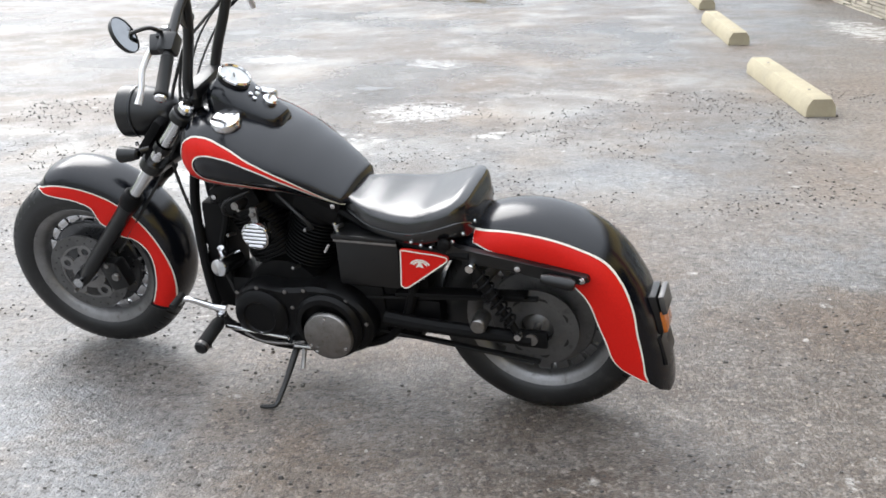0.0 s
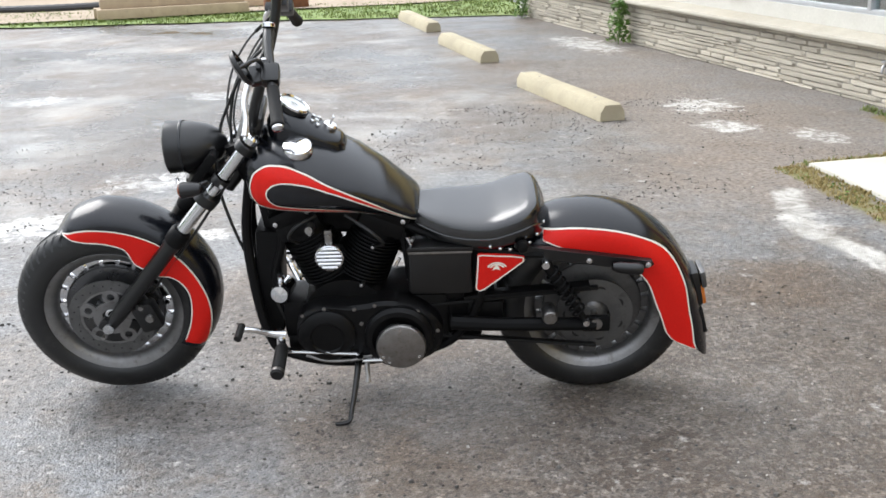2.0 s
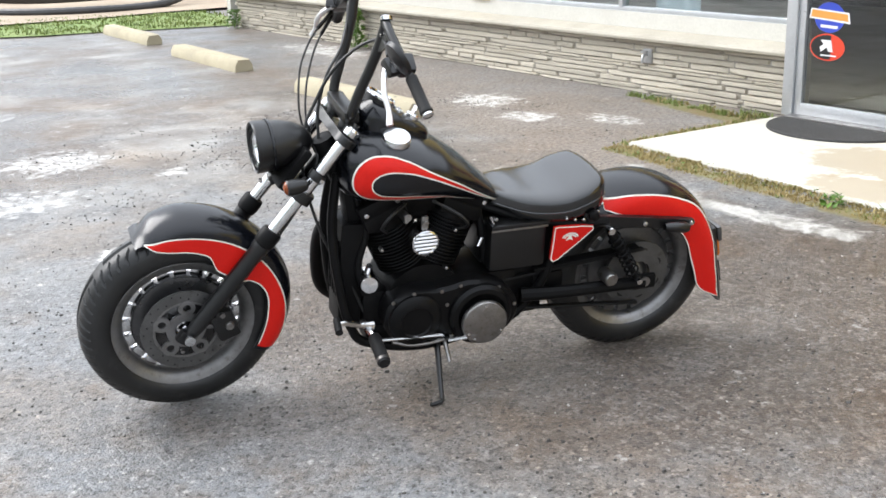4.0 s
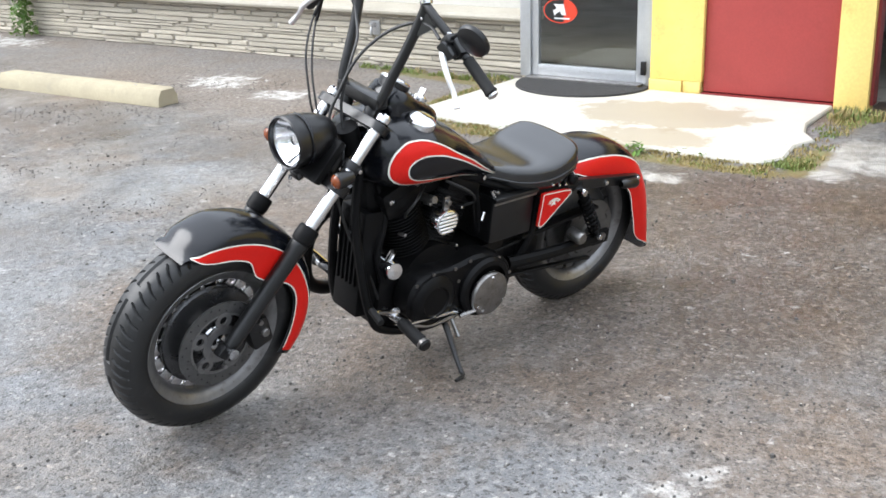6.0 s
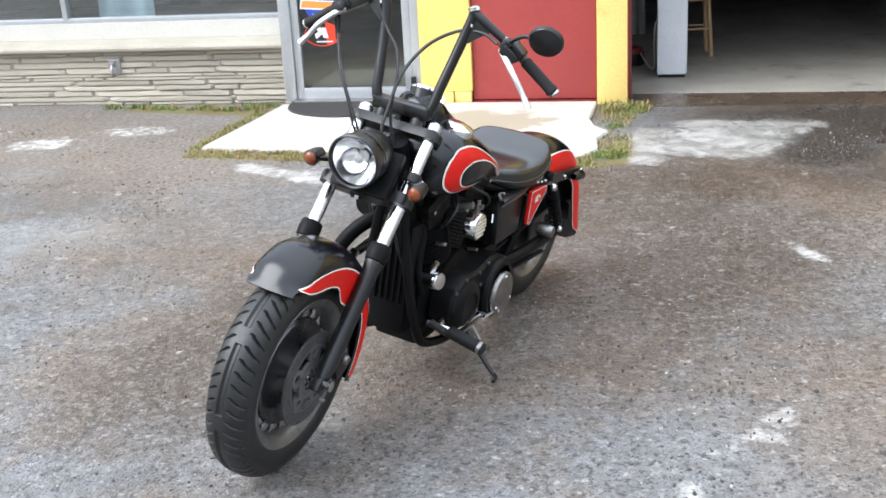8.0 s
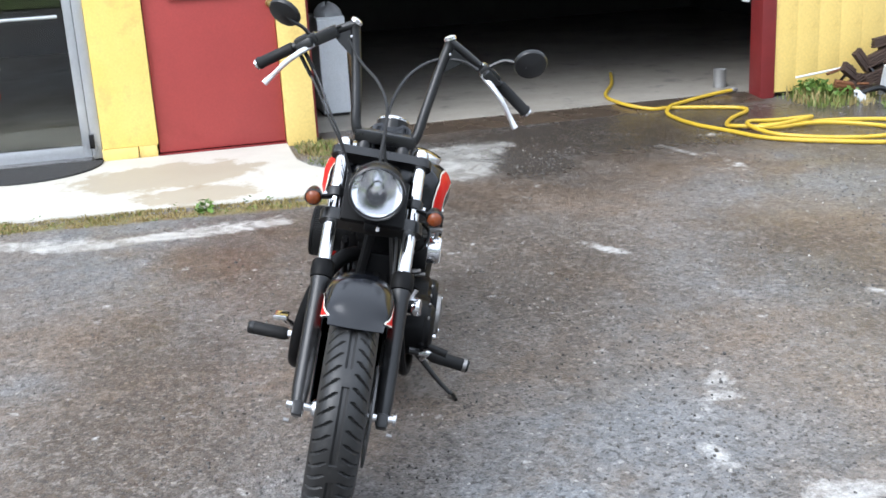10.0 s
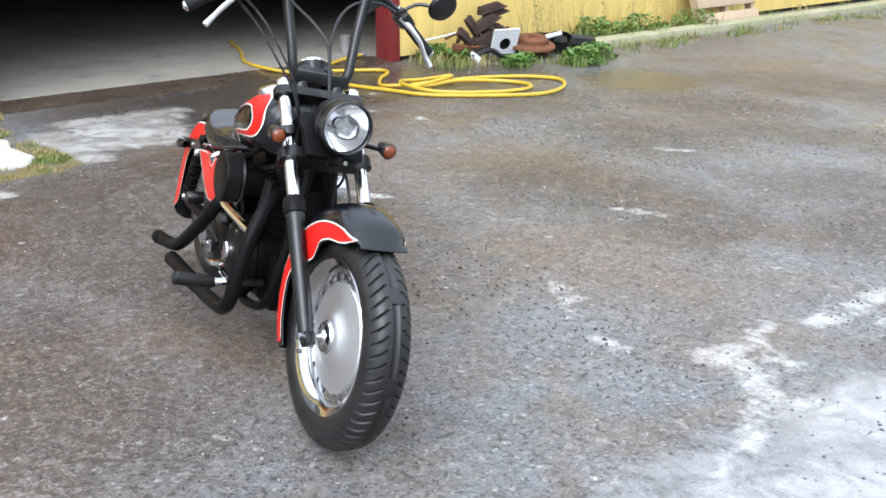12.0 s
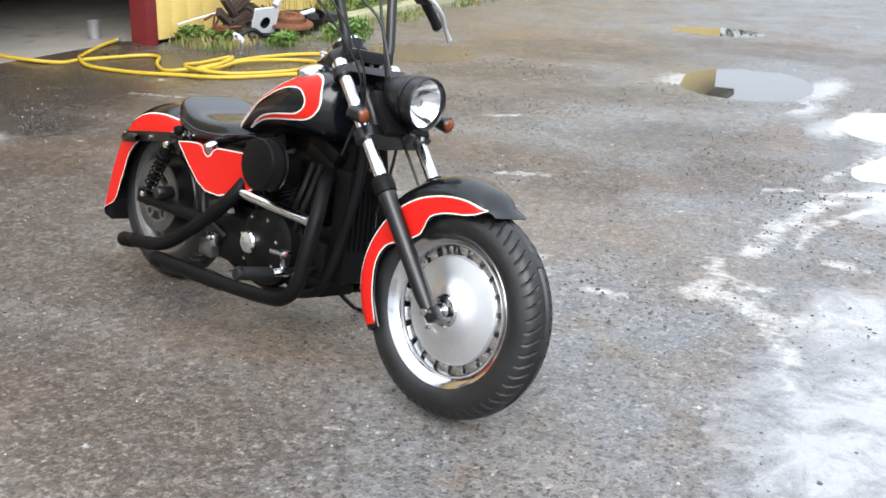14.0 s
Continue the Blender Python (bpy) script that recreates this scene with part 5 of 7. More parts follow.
for pts, h in (([(-3.5, 24.4), (-1.2, 24.2), (0.75, 24.9)], .85), ([(0.9, 27.5), (2.2, 27.6), (3.9, 28.6)], .95)):
    fence = thing("silt_fence", pose(0, 0, 0), "sagging black silt fence fabric on stakes", "fence", "silt fences")
    line = resample(curve_points([(x, y, 0) for x, y in pts], 6), 40)
    part("fabric", Shape().grid(np.array([[(x + .03 * math.sin(i * .9 + z * 4), y + .04 * math.sin(i * .7) * z, .05 + z * h * (.85 + .15 * math.cos(i * .6))) for z in np.linspace(0, 1, 5)] for i, (x, y, _) in enumerate(line)])), FABRIC, fence)
    for x, y, _ in line[::8]:
        part("stake", Shape().box((x, y + .04, .5), (.04, .04, 1.0), .004), PALLET, fence)
for k, (x, y, z, L, a) in enumerate(((-.45, 18.5, .12, 2.3, 3), (-.5, 18.75, .12, 2.3, 1), (-.45, 18.62, .27, 2.2, 4), (-.2, 19.6, .13, 2.6, -6))):
    o = solid("timber_beam", Shape().box((0, 0, 0), (L, .20, .15), .012), PALLET, "weathered timber beam stacked by the grass", "timber", "timber stack")
    o.matrix_world = pose(x, y, z, 0, 0, a)
solid("clay_block", Shape().box((1.35, 18.9, .14), (.7, .3, .18), .02), RUST, "reddish clay block beside the timber", "block")

# ---- trees round the lot, far behind the camera ----
BARK = surface("tree_bark", (0.12, 0.09, 0.065), (0.08, 0.06, 0.045), 0.9, 0.05, 0, 3, 30, 0.6, 0.02)
CROWN = surface("tree_leaves", (0.045, 0.085, 0.02), (0.085, 0.13, 0.03), 0.6, 0.1, 0, 0.7, 8, 0)


def tree(seed):
    q = random.Random(seed)
    t = thing("tree", pose(0, 0, 0), "leafy green broadleaf tree beside the lot", "tree", "trees round the lot")
    wood, crown = Shape().tube([(0, 0, 0), (.1, .05, 1.6), (.05, .2, 3.4), (.2, .1, 5.2)], [.22, .17, .12, .05], 9, 4), Shape()
    for k in range(9):
        a, z = q.uniform(0, 6.28), q.uniform(1.8, 4.6)
        e = Vector((math.cos(a) * q.uniform(1.0, 2.2), math.sin(a) * q.uniform(1.0, 2.2), z + q.uniform(.5, 1.6)))
        wood.tube([(.08, .1, z), (e.x * .5, e.y * .5, z + .3), e], [.07, .045, .02], 6, 3)
        for c in range(4):
            m = e + Vector((q.gauss(0, .55), q.gauss(0, .55), q.gauss(.2, .45)))
            for _ in range(70):
                p = m + Vector((q.gauss(0, .34), q.gauss(0, .34), q.gauss(0, .28)))
                rot = Euler((q.uniform(-1, 1), q.uniform(-1, 1), q.uniform(0, 6.28))).to_matrix()
                s_ = q.uniform(.09, .17)
                crown.add([p + rot @ Vector(v) for v in ((0, -s_, 0), (s_ * .5, 0, .03), (0, s_, 0), (-s_ * .5, 0, .03))], [(0, 1, 2, 3)])
    part("trunk", wood, BARK, t)
    part("crown", crown, CROWN, t, smooth=0)
    return t


first, second = tree(1), tree(2)
first.matrix_world, second.matrix_world = pose(-24, 6, 0), pose(-26, 15, 0, 0, 0, 50)
for k in range(14):                         # second row to the west, and a row closing the lot to the south
    x, y = (-34 - 3 * r.random(), -20 + 5.5 * k) if k < 7 else (-14 + 9 * (k - 7), -46 - 4 * r.random())
    copy_thing(first if k % 2 else second, pose(x, y, 0, 0, 0, r.uniform(0, 360)))
for k in range(16):
    x, y = ((-27 - 3 * r.random(), -22 + 6.2 * k) if k < 10 else (-18 + 9 * (k - 10), 64 + 4 * r.random()))
    c = copy_thing(first if k % 2 else second, pose(x, y, 0, 0, 0, r.uniform(0, 360)))

# ---- motorcycle: x forward, y to its left, z up, leaning on its stand ----
bike = thing("motorcycle", pose(0.335, 3.693, 0, -10.0, 0, 164.1), "black cruiser motorcycle with red flame panels leaning on its side stand", "motorcycle")
FA, RA = (1.583, 0.322), (0.0, 0.318)     # axles


def mirrored(shape):
    s = Shape()
    s.v = [(x, -y, z) for x, y, z in shape.v]
    s.f = [tuple(reversed(f)) for f in shape.f]
    return s


def tyre(at, big, half, grooves, width=0.067):
    """Tyre with slanted tread grooves sunk into the crown."""
    na, nc = grooves * 16, 52
    phis = np.radians(np.linspace(-128, 128, nc))
    rows = []
    for i in range(na):
        a = 2 * math.pi * i / na
        ring = []
        for ph in phis:
            d = math.degrees(abs(ph))
            cr = math.copysign(abs(math.sin(ph)) ** 0.9, ph)
            r = big - 0.060 + 0.060 * (math.cos(ph) if d > 60 else 1 - (1 - math.cos(ph)) * (0.55 + 0.45 * d / 60))
            s = grooves * i / na + (0.0 if ph > 0 else 0.5) + 0.029 * d - 0.00014 * d * d
            f = s % 1.0
            if (15 < d < 60 and f < 0.15) or (d < 3.2 and (grooves * i / na / 7) % 1 < 0.8):
                r -= 0.0065
            ring.append((at[0] + r * math.cos(a), width * cr, at[1] + r * math.sin(a)))
        rows.append(ring)
    return Shape().grid(np.array(rows), True)


def wheel(name, at, big, label, shiny):
    """Solid disc wheel with a ring of slots."""
    o = (at[0], 0, at[1])
    ax = (0, 1, 0)
    right = [(.187, 0.0), (.1875, -.018), (.191, -.032), (.199, -.043), (.212, -.051), (.226, -.057), (.2285, -.054), (.227, -.048), (.214, -.040), (.206, -.020), (.204, 0.0)]
    w = part(name, Shape().lathe(right, o, ax, 72), shiny, bike, label)
    # left half of the front rim is painted darker, as turned from the sky
    part("rim_half", Shape().lathe([(r, -h) for r, h in right], o, ax, 72), DULL_ALLOY, w, "dull grey rim half in a shaded tone")
    part("tyre", tyre(at, big, 0.067, 56), RUBBER, w, "black grooved rubber tyre")
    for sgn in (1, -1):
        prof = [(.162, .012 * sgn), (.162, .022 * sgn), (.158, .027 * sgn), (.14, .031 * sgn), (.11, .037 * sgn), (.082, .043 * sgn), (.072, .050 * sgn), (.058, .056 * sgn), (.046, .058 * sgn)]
        # front faces: bright where the sky falls, dark on the left, by colour
        part("disc_face", Shape().lathe(prof, o, ax, 72), (BRUSHED if shiny is ALLOY else BLACK_SATIN) if sgn < 0 else (SHADED_DISC if shiny is ALLOY else GUNMETAL), w)
    part("disc_edge", Shape().lathe([(.162, -.012), (.162, .012)], o, ax, 72), GUNMETAL, w)
    for k in range(20):
        a = 2 * math.pi * k / 20
        u = np.array((math.cos(a), 0, math.sin(a)))
        part("slot_rib", Shape().box((o[0] + .1745 * u[0], 0, o[2] + .1745 * u[2]), (.028, .038, .040), .003, (0, -math.degrees(a), 0)), ALLOY if shiny is ALLOY else GUNMETAL, w)
    part("hub", Shape().lathe([(0, -.078), (.022, -.078), (.026, -.07), (.044, -.066), (.05, -.058), (.05, .058), (.044, .066), (.026, .078), (0, .078)], o, ax, 32), ALLOY if shiny is ALLOY else DULL_ALLOY, w)
    for k in range(9):
        a = 2 * math.pi * k / 9
        part("hub_hole", Shape().lathe([(0, -.0672), (.0072, -.0672), (.0076, -.064)], (o[0] + .036 * math.cos(a), 0, o[2] + .036 * math.sin(a)), ax, 8), BLACK_SATIN, w)
    return w


def brake_disc(w, at, y, outer, n=5):
    o = (at[0], 0, at[1])
    part("brake_disc", Shape().lathe([(outer, y - .003), (outer, y + .003), (outer - .038, y + .003), (outer - .038, y - .003)], o, (0, 1, 0), 64, True), GUNMETAL, w, "drilled steel brake disc")
    # carrier: five round-holed petals between two rings
    s = Shape().lathe([(.062, y - .004), (.062, y + .005), (.034, y + .005), (.034, y - .004)], o, (0, 1, 0), 40, True)
    s.lathe([(outer - .034, y - .002), (outer - .034, y + .002), (outer - .046, y + .002), (outer - .046, y - .002)], o, (0, 1, 0), 48, True)
    for k in range(n):
        a = 2 * math.pi * (k + .3) / n
        s.lathe([(.027, y - .003), (.027, y + .004), (.013, y + .004), (.013, y - .003)], (o[0] + .080 * math.cos(a), 0, o[2] + .080 * math.sin(a)), (0, 1, 0), 20, True)
    part("disc_carrier", s, DULL_ALLOY, w)
    for k in range(30):
        a = 2 * math.pi * k / 30
        r = outer - .010 - .009 * (k % 3)
        part("vent_hole", Shape().lathe([(0, .0036), (.0032, .0036), (.0034, .003)], (o[0] + r * math.cos(a), y, o[2] + r * math.sin(a)), (0, 1, 0), 6), BLACK_SATIN, w)


fw = wheel("front_wheel", FA, 0.322, "polished slotted disc front wheel", ALLOY)
brake_disc(fw, FA, 0.083, 0.142)
rw = wheel("rear_wheel", RA, 0.318, "dusty slotted disc rear wheel", DULL_ALLOY)
brake_disc(rw, RA, -0.088, 0.140)
part("drive_sprocket", Shape().lathe([(.125, .078), (.125, .088), (.05, .094), (.05, .078)], (0, 0, RA[1]), (0, 1, 0), 48, True), GUNMETAL, rw)
for k in range(7):
    a = 2 * math.pi * k / 7
    part("sprocket_hole", Shape().lathe([(0, .0925), (.017, .0925), (.018, .09)], (.085 * math.cos(a), -.002, RA[1] + .085 * math.sin(a)), (0, 1, 0), 14), BLACK_SATIN, rw)
for y0, y1, who in ((0.078, 0.150, "axle"), (-0.150, -0.078, "axle")):
    part(who, Shape().lathe([(0, y0), (.011, y0), (.011, y1), (0.017, y1 * .985), (.017, y1 * 1.04), (0, y1 * 1.05)], (FA[0], 0, FA[1]), (0, 1, 0), 14), ALLOY, fw)
    part(who, Shape().lathe([(0, y0), (.012, y0), (.012, y1), (0.019, y1 * .985), (.019, y1 * 1.05), (0, y1 * 1.06)], (0, 0, RA[1]), (0, 1, 0), 14), STEEL, rw)


# ---- fenders: polar about the axle, angle from straight ahead ----
def table(rows):
    a = np.array(rows, float)
    return lambda t: float(np.interp(t, a[:, 0], a[:, 1]))


def fender(name, at, crown, edge, a0, a1, half, label, beak=0.0, deep=0.075):
    """crown, edge: radius of the crown line and of the skirt's lower edge by angle; deep: how far the rounded shoulder reaches down."""
    def side(t, r, lift=0.0):
        d = max(0.0, crown(t) - r)
        k = min(1.0, d / deep)
        y = half * (1 - (1 - k) ** 2.6) ** (1 / 2.2) if d < deep else half
        n = max(0.0, 1 - k)
        flat = max(0.0, 1 - (t - a0) / beak) if beak else 0.0
        flat = flat * flat * (3 - 2 * flat)
        if flat:                     # the sheet runs out flat into a square beak
            y += (half * 0.78 * min(1.0, d / max(.004, crown(t) - edge(t))) - y) * flat
            r += d * flat
        a = math.radians(t + 0.6 * flat * (y / half) ** 2)
        rr = r + lift * max(n, flat)
        return (at[0] + rr * math.cos(a), y + lift * (0.35 + 0.65 * k) * (1 - flat), at[1] + rr * math.sin(a))

    rows = []
    for t in np.linspace(a0, a1, 64):
        c, e = crown(t), edge(t)
        ds = np.concatenate([[0, .0008, .003, .007, .013, .022, .034, .05, .07], np.linspace(.09, max(.095, c - e), 5)])
        right = [side(t, c - d) for d in np.minimum(ds, c - e)]
        rows.append([(x, -y, z) for x, y, z in reversed(right)] + right[1:])
    outer = np.array(rows)
    inner = outer.copy()
    for i, t in enumerate(np.linspace(a0, a1, 64)):
        a = math.radians(t)
        mid = np.array((at[0], 0, at[1]))
        v = inner[i] - mid
        rad = np.hypot(v[:, 0], v[:, 2])[:, None]
        inner[i, :, 0] -= 0.003 * v[:, 0] / rad[:, 0]
        inner[i, :, 2] -= 0.003 * v[:, 2] / rad[:, 0]
        inner[i, :, 1] *= (half - 0.003) / half
    s = Shape()
    n = outer.shape[1]
    shell = np.concatenate([outer, inner[:, ::-1]], axis=1)
    s.grid(shell, False, True)
    m = shell.shape[1]
    for row in (0, len(rows) - 1):
        for j in range(n - 1):
            s.f.append((row * m + j, row * m + j + 1, row * m + (2 * n - 2 - j), row * m + (2 * n - 1 - j)))
    return part(name, s, BLACK_PAINT, bike, label), side


def painted(parent, one, two, place, n=60, rows=8, line=0.0042, tip=True, sides=(1, -1)):
    """A red panel between two edge curves with a cream line round it, on both sides."""
    p, q = resample(curve_points(one, 6), n), resample(curve_points(two, 6), n)
    red_s = Shape().band(p, q, rows, lambda a, b: place(a, b, 0.0014))
    loop = np.concatenate([p, q[::-1][(1 if tip else 0):]])
    rim = Shape().ribbon(loop, line, lambda a, b: place(a, b, 0.0024), True)
    for s, r in [(red_s, rim) if sgn > 0 else (mirrored(red_s), mirrored(rim)) for sgn in sides]:
        part("red_panel", s, RED_PAINT, parent, "glossy red painted panel")
        part("pinstripe", r, WHITE_LINE, parent, "cream pinstripe")


def polar(at, pts):
    return [(math.degrees(math.atan2(z - at[1], x - at[0])) % 360, math.hypot(x - at[0], z - at[1])) for x, z in pts]


f_crown = table([(60.5, .326), (64, .330), (67, .339), (71, .353), (77, .375), (90, .392), (110, .392), (135, .384), (160, .372), (180, .352), (195, .336), (206, .322)])
f_edge = table([(60.5, .300), (64, .304), (67, .312), (70, .318), (84, .288), (100, .276), (109, .262), (115, .235), (120, .226), (136, .231), (143, .256), (151, .271), (161, .273), (175, .260), (194, .245), (206, .238)])
front_fender, f_side = fender("front_fender", FA, f_crown, f_edge, 65.0, 206, 0.094, "black deep skirted front fender with red panels", 10.0)


def front_place(t, r, lift):
    return f_side(t * 100, r, lift)


outer_f = [(t / 100, r) for t, r in ((70.5, .3215), (74, .331), (78, .334), (85, .334), (100, .331), (118, .331), (135, .330), (155, .326), (172, .324), (188, .319), (203, .313))]
inner_f = [(t / 100, r + .004) for t, r in ((70.5, .3155), (74, .309), (78, .299), (84, .288), (98, .278), (107, .268), (113, .240), (119, .226), (136, .231), (143, .256), (151, .271), (161, .273), (175, .260), (192, .247), (203, .242))]
painted(front_fender, outer_f, inner_f, front_place, 80, line=0.0042)
r_crown = table([(38, .395), (50, .382), (70, .370), (84, .363), (97, .358), (112, .352), (130, .345), (147, .338), (165, .340), (180, .352), (193, .384), (206, .432)])
r_edge = table([(38, .34), (55, .29), (80, .25), (100, .226), (125, .213), (140, .207), (160, .199), (172, .202), (189, .227), (197, .262), (200, .35), (206, .425)])
rear_fender, r_side = fender("rear_fender", RA, r_crown, r_edge, 38, 206, 0.129, "black skirted rear fender with red panels", deep=0.10)


def rear_place(t, r, lift):
    return r_side(t * 100, r, lift)


outer_r = [(t / 100, r) for t, r in polar(RA, [(.168, .629), (.12, .634), (.032, .637), (-.044, .628), (-.122, .605), (-.203, .561), (-.247, .506), (-.277, .44), (-.298, .341), (-.318, .24), (-.330, .197)])]
inner_r = [(t / 100, r) for t, r in polar(RA, [(.168, .600), (.10, .578), (.01, .553), (-.06, .536), (-.115, .50), (-.153, .461), (-.19, .373), (-.222, .285), (-.25, .240), (-.30, .212), (-.327, .196)])]
painted(rear_fender, outer_r, inner_r, rear_place, 80, line=0.0045)

# ---- fuel tank ----
TANK = np.array([  # x, half width, middle height, height above it, depth below it, corner power
    (1.082, .042, .815, .045, .037, 2.2), (1.076, .092, .815, .080, .066, 2.3), (1.060, .148, .815, .102, .084, 2.4), (1.028, .178, .818, .116, .107, 2.5), (0.97, .199, .820, .120, .113, 2.5), (0.90, .206, .816, .116, .115, 2.4),
    (0.82, .201, .803, .101, .109, 2.2), (0.74, .185, .783, .080, .096, 2.1), (0.66, .160, .748, .060, .078, 2.0), (0.60, .141, .712, .042, .057, 2.0), (0.565, .126, .690, .030, .034, 2.0), (0.552, .098, .684, .018, .020, 2.0)])


def tank_at(x):
    return [float(np.interp(x, TANK[::-1, 0], TANK[::-1, k])) for k in (1, 2, 3, 4, 5)]


def tank_section(x, n=40):
    w, zc, up_h, low_h, p = tank_at(x)
    res = []
    for a in np.linspace(0, 2 * math.pi, n, endpoint=False):
        c, s = math.cos(a), math.sin(a)
        res.append((x, w * math.copysign(abs(c) ** (2 / p), c), zc + (up_h if s > 0 else low_h) * math.copysign(abs(s) ** (2 / p), s)))
    return res


rows = np.array([tank_section(x) for x in curve_points([(v, 0) for v in TANK[:, 0]], 4)[:, 0]])
s = Shape().grid(rows, False, True)
k = rows.shape[1]
s.f += [tuple(range(k)), tuple(range(len(s.v) - k, len(s.v)))]
tank = part("fuel_tank", s, BLACK_PAINT, bike, "wide glossy black fuel tank with red teardrop panels", 50)


def tank_place(x, z, lift):
    w, zc, up_h, low_h, p = tank_at(x)
    f = min(0.995, abs(z - zc) / (up_h if z > zc else low_h))
    y = w * (1 - f ** p) ** (1 / p)
    dx = 0.004
    w2 = tank_at(x + dx)[0]
    return (x - lift * max(-1.0, min(1.0, (w2 - w) / dx)) * 0.8, y + lift, z + lift * f * math.copysign(0.6, z - zc))


outer_t = [(.562, .680), (.64, .733), (.72, .790), (.806, .838), (.88, .880), (.935, .900), (.985, .903), (1.025, .885), (1.046, .852), (1.052, .815), (1.040, .785), (1.005, .764), (.945, .756), (.86, .748), (.77, .735), (.69, .712), (.633, .690)]
inner_t = [(.563, .679), (.64, .724), (.72, .775), (.79, .812), (.87, .845), (.93, .856), (.97, .852), (.995, .833), (1.000, .812), (.990, .791), (.962, .777), (.91, .770), (.85, .763), (.77, .747), (.70, .722), (.633, .6895)]
painted(tank, [(x, z - .013 * min(1, (x - .55) / .15)) for x, z in outer_t], [(x, z - .013 * min(1, (x - .55) / .15)) for x, z in inner_t], tank_place, 110, 6, 0.0042, sides=(1,))
# the right panel was painted a little higher and further back
painted(tank, [(x - .020 * (x - .56) / .49, z + .018 * (x - .56) / .49) for x, z in outer_t], [(x - .020 * (x - .56) / .49, z + .018 * (x - .56) / .49) for x, z in inner_t], tank_place, 110, 6, 0.0042, sides=(-1,))
for sgn in (1, -1):
    w, zc, h, _, p = tank_at(0.905)
    y = 0.120 * sgn
    part("filler_cap", Shape().lathe([(.046, -.012), (.046, .006), (.042, .012), (.030, .016), (0, .018)], (.905, y, zc + h * (1 - (.120 / w) ** p) ** (1 / p) + .004), (-.08, .32 * sgn, 1), 32), CHROME, tank, "chrome filler cap")
part("petcock_bolt", Shape().lathe([(0, .03), (.012, .03), (.014, 0), (.014, -.03)], (.885, .16, .675), (0, 1, .2), 12), STEEL, tank)

# dash console with the speedometer
DASH = [(1.005, .030, .980, .04), (.990, .058, 1.008, .08), (.960, .072, 1.026, .10), (.915, .075, 1.004, .09), (.872, .066, .973, .07), (.825, .058, .944, .055), (.788, .050, .922, .045), (.772, .030, .908, .03)]
sec = []
for x, w, zt, dp in [(a, b * 1.14, c, d) for a, b, c, d in DASH]:
    sec.append([(x, w * math.copysign(abs(math.cos(a)) ** .7, math.cos(a)), zt - dp + dp * abs(math.sin(a)) ** .6 if math.sin(a) > 0 else zt - dp - .02) for a in np.linspace(0, 2 * math.pi, 24, endpoint=False)])
s = Shape().grid(np.array(sec), False, True)
s.f += [tuple(range(24)), tuple(range(len(s.v) - 24, len(s.v)))]
dash = part("dash_console", s, BLACK_PAINT, bike, "black dash console on the tank", 50)
up = (-.60, 0.0, 1)
dial_at = (.926, .0, 1.010)
speedo = part("speedometer", Shape().lathe([(.046, -.03), (.050, 0), (.051, .010), (.047, .010)], dial_at, up, 40), BLACK_SATIN, dash, "round speedometer with a chrome rim")
part("bezel", Shape().lathe([(.051, .008), (.051, .014), (.047, .018), (.044, .013)], dial_at, up, 40), CHROME, speedo)
part("dial", Shape().lathe([(0, .011), (.045, .011)], dial_at, up, 32), DIAL, speedo)
part("needle", Shape().box((.917, .010, 1.0255), (.004, .040, .001), 0, (0, -31, 30)), BLACK_SATIN, speedo)
part("ignition_switch", Shape().lathe([(.023, -.01), (.023, .008), (.017, .013), (0, .014)], (.818, 0, .943), (-.6, 0, 1), 24), CHROME, dash)
part("ignition_key", Shape().box((.810, 0, .965), (.006, .026, .03), .002, (0, -30, 0)), CHROME, dash)
for xx, yy in ((.868, .022), (.868, -.022), (.852, .030), (.852, -.030), (.858, .0)):
    part("warning_lamp", Shape().lathe([(.007, 0), (.007, .006), (0, .008)], (xx, yy, .972 - .62 * (.872 - xx)), (-.6, 0, 1), 12), CHROME if yy else DIAL, dash)

# ---- solo seat ----
# x, half width, height of the rim, height of the middle, drop of the skirt
SEAT = [(.588, .055, .694, .694, .01), (.562, .085, .703, .696, .015), (.52, .115, .694, .692, .025), (.47, .142, .684, .692, .035), (.40, .160, .678, .687, .042), (.33, .170, .682, .693, .048), (.275, .174, .698, .713, .050),
        (.235, .168, .710, .728, .052), (.205, .152, .716, .738, .055), (.180, .122, .708, .728, .055), (.160, .07, .684, .688, .045)]
q = curve_points(SEAT, 4)
rows = []
for x, w, zr, zm, dp in q:
    row = []
    for v in np.linspace(-1, 1, 25):
        k = abs(v)
        y = w * math.sin(v * math.pi / 2)
        z = zm + (zr - zm) * k ** 2 + .004 * k ** 3 * (1 - k ** 3) - .036 * k ** 6
        row.append((x, y, z))
    skirt = [(x, w * 1.012, zr - .050), (x, w * 1.0, zr - .036 - dp * .6), (x, w * .93, zr - .036 - dp)]
    rows.append([(a, -b, c) for a, b, c in reversed(skirt)] + row + skirt)
s = Shape().grid(np.array(rows))
for row in (0, len(rows) - 1):
    k = len(rows[0])
    s.f.append(tuple(row * k + j for j in range(k)))
seat = part("seat", s, LEATHER, bike, "black leather solo seat with studded skirt", 60)
edge = [(x, w * 1.008, zr - .044) for x, w, zr, zm, dp in q[2:-2]]
part("piping", Shape().tube(edge + [(a, -b, c) for a, b, c in reversed(edge)], .0034, 6, 1, True), LEATHER, seat)
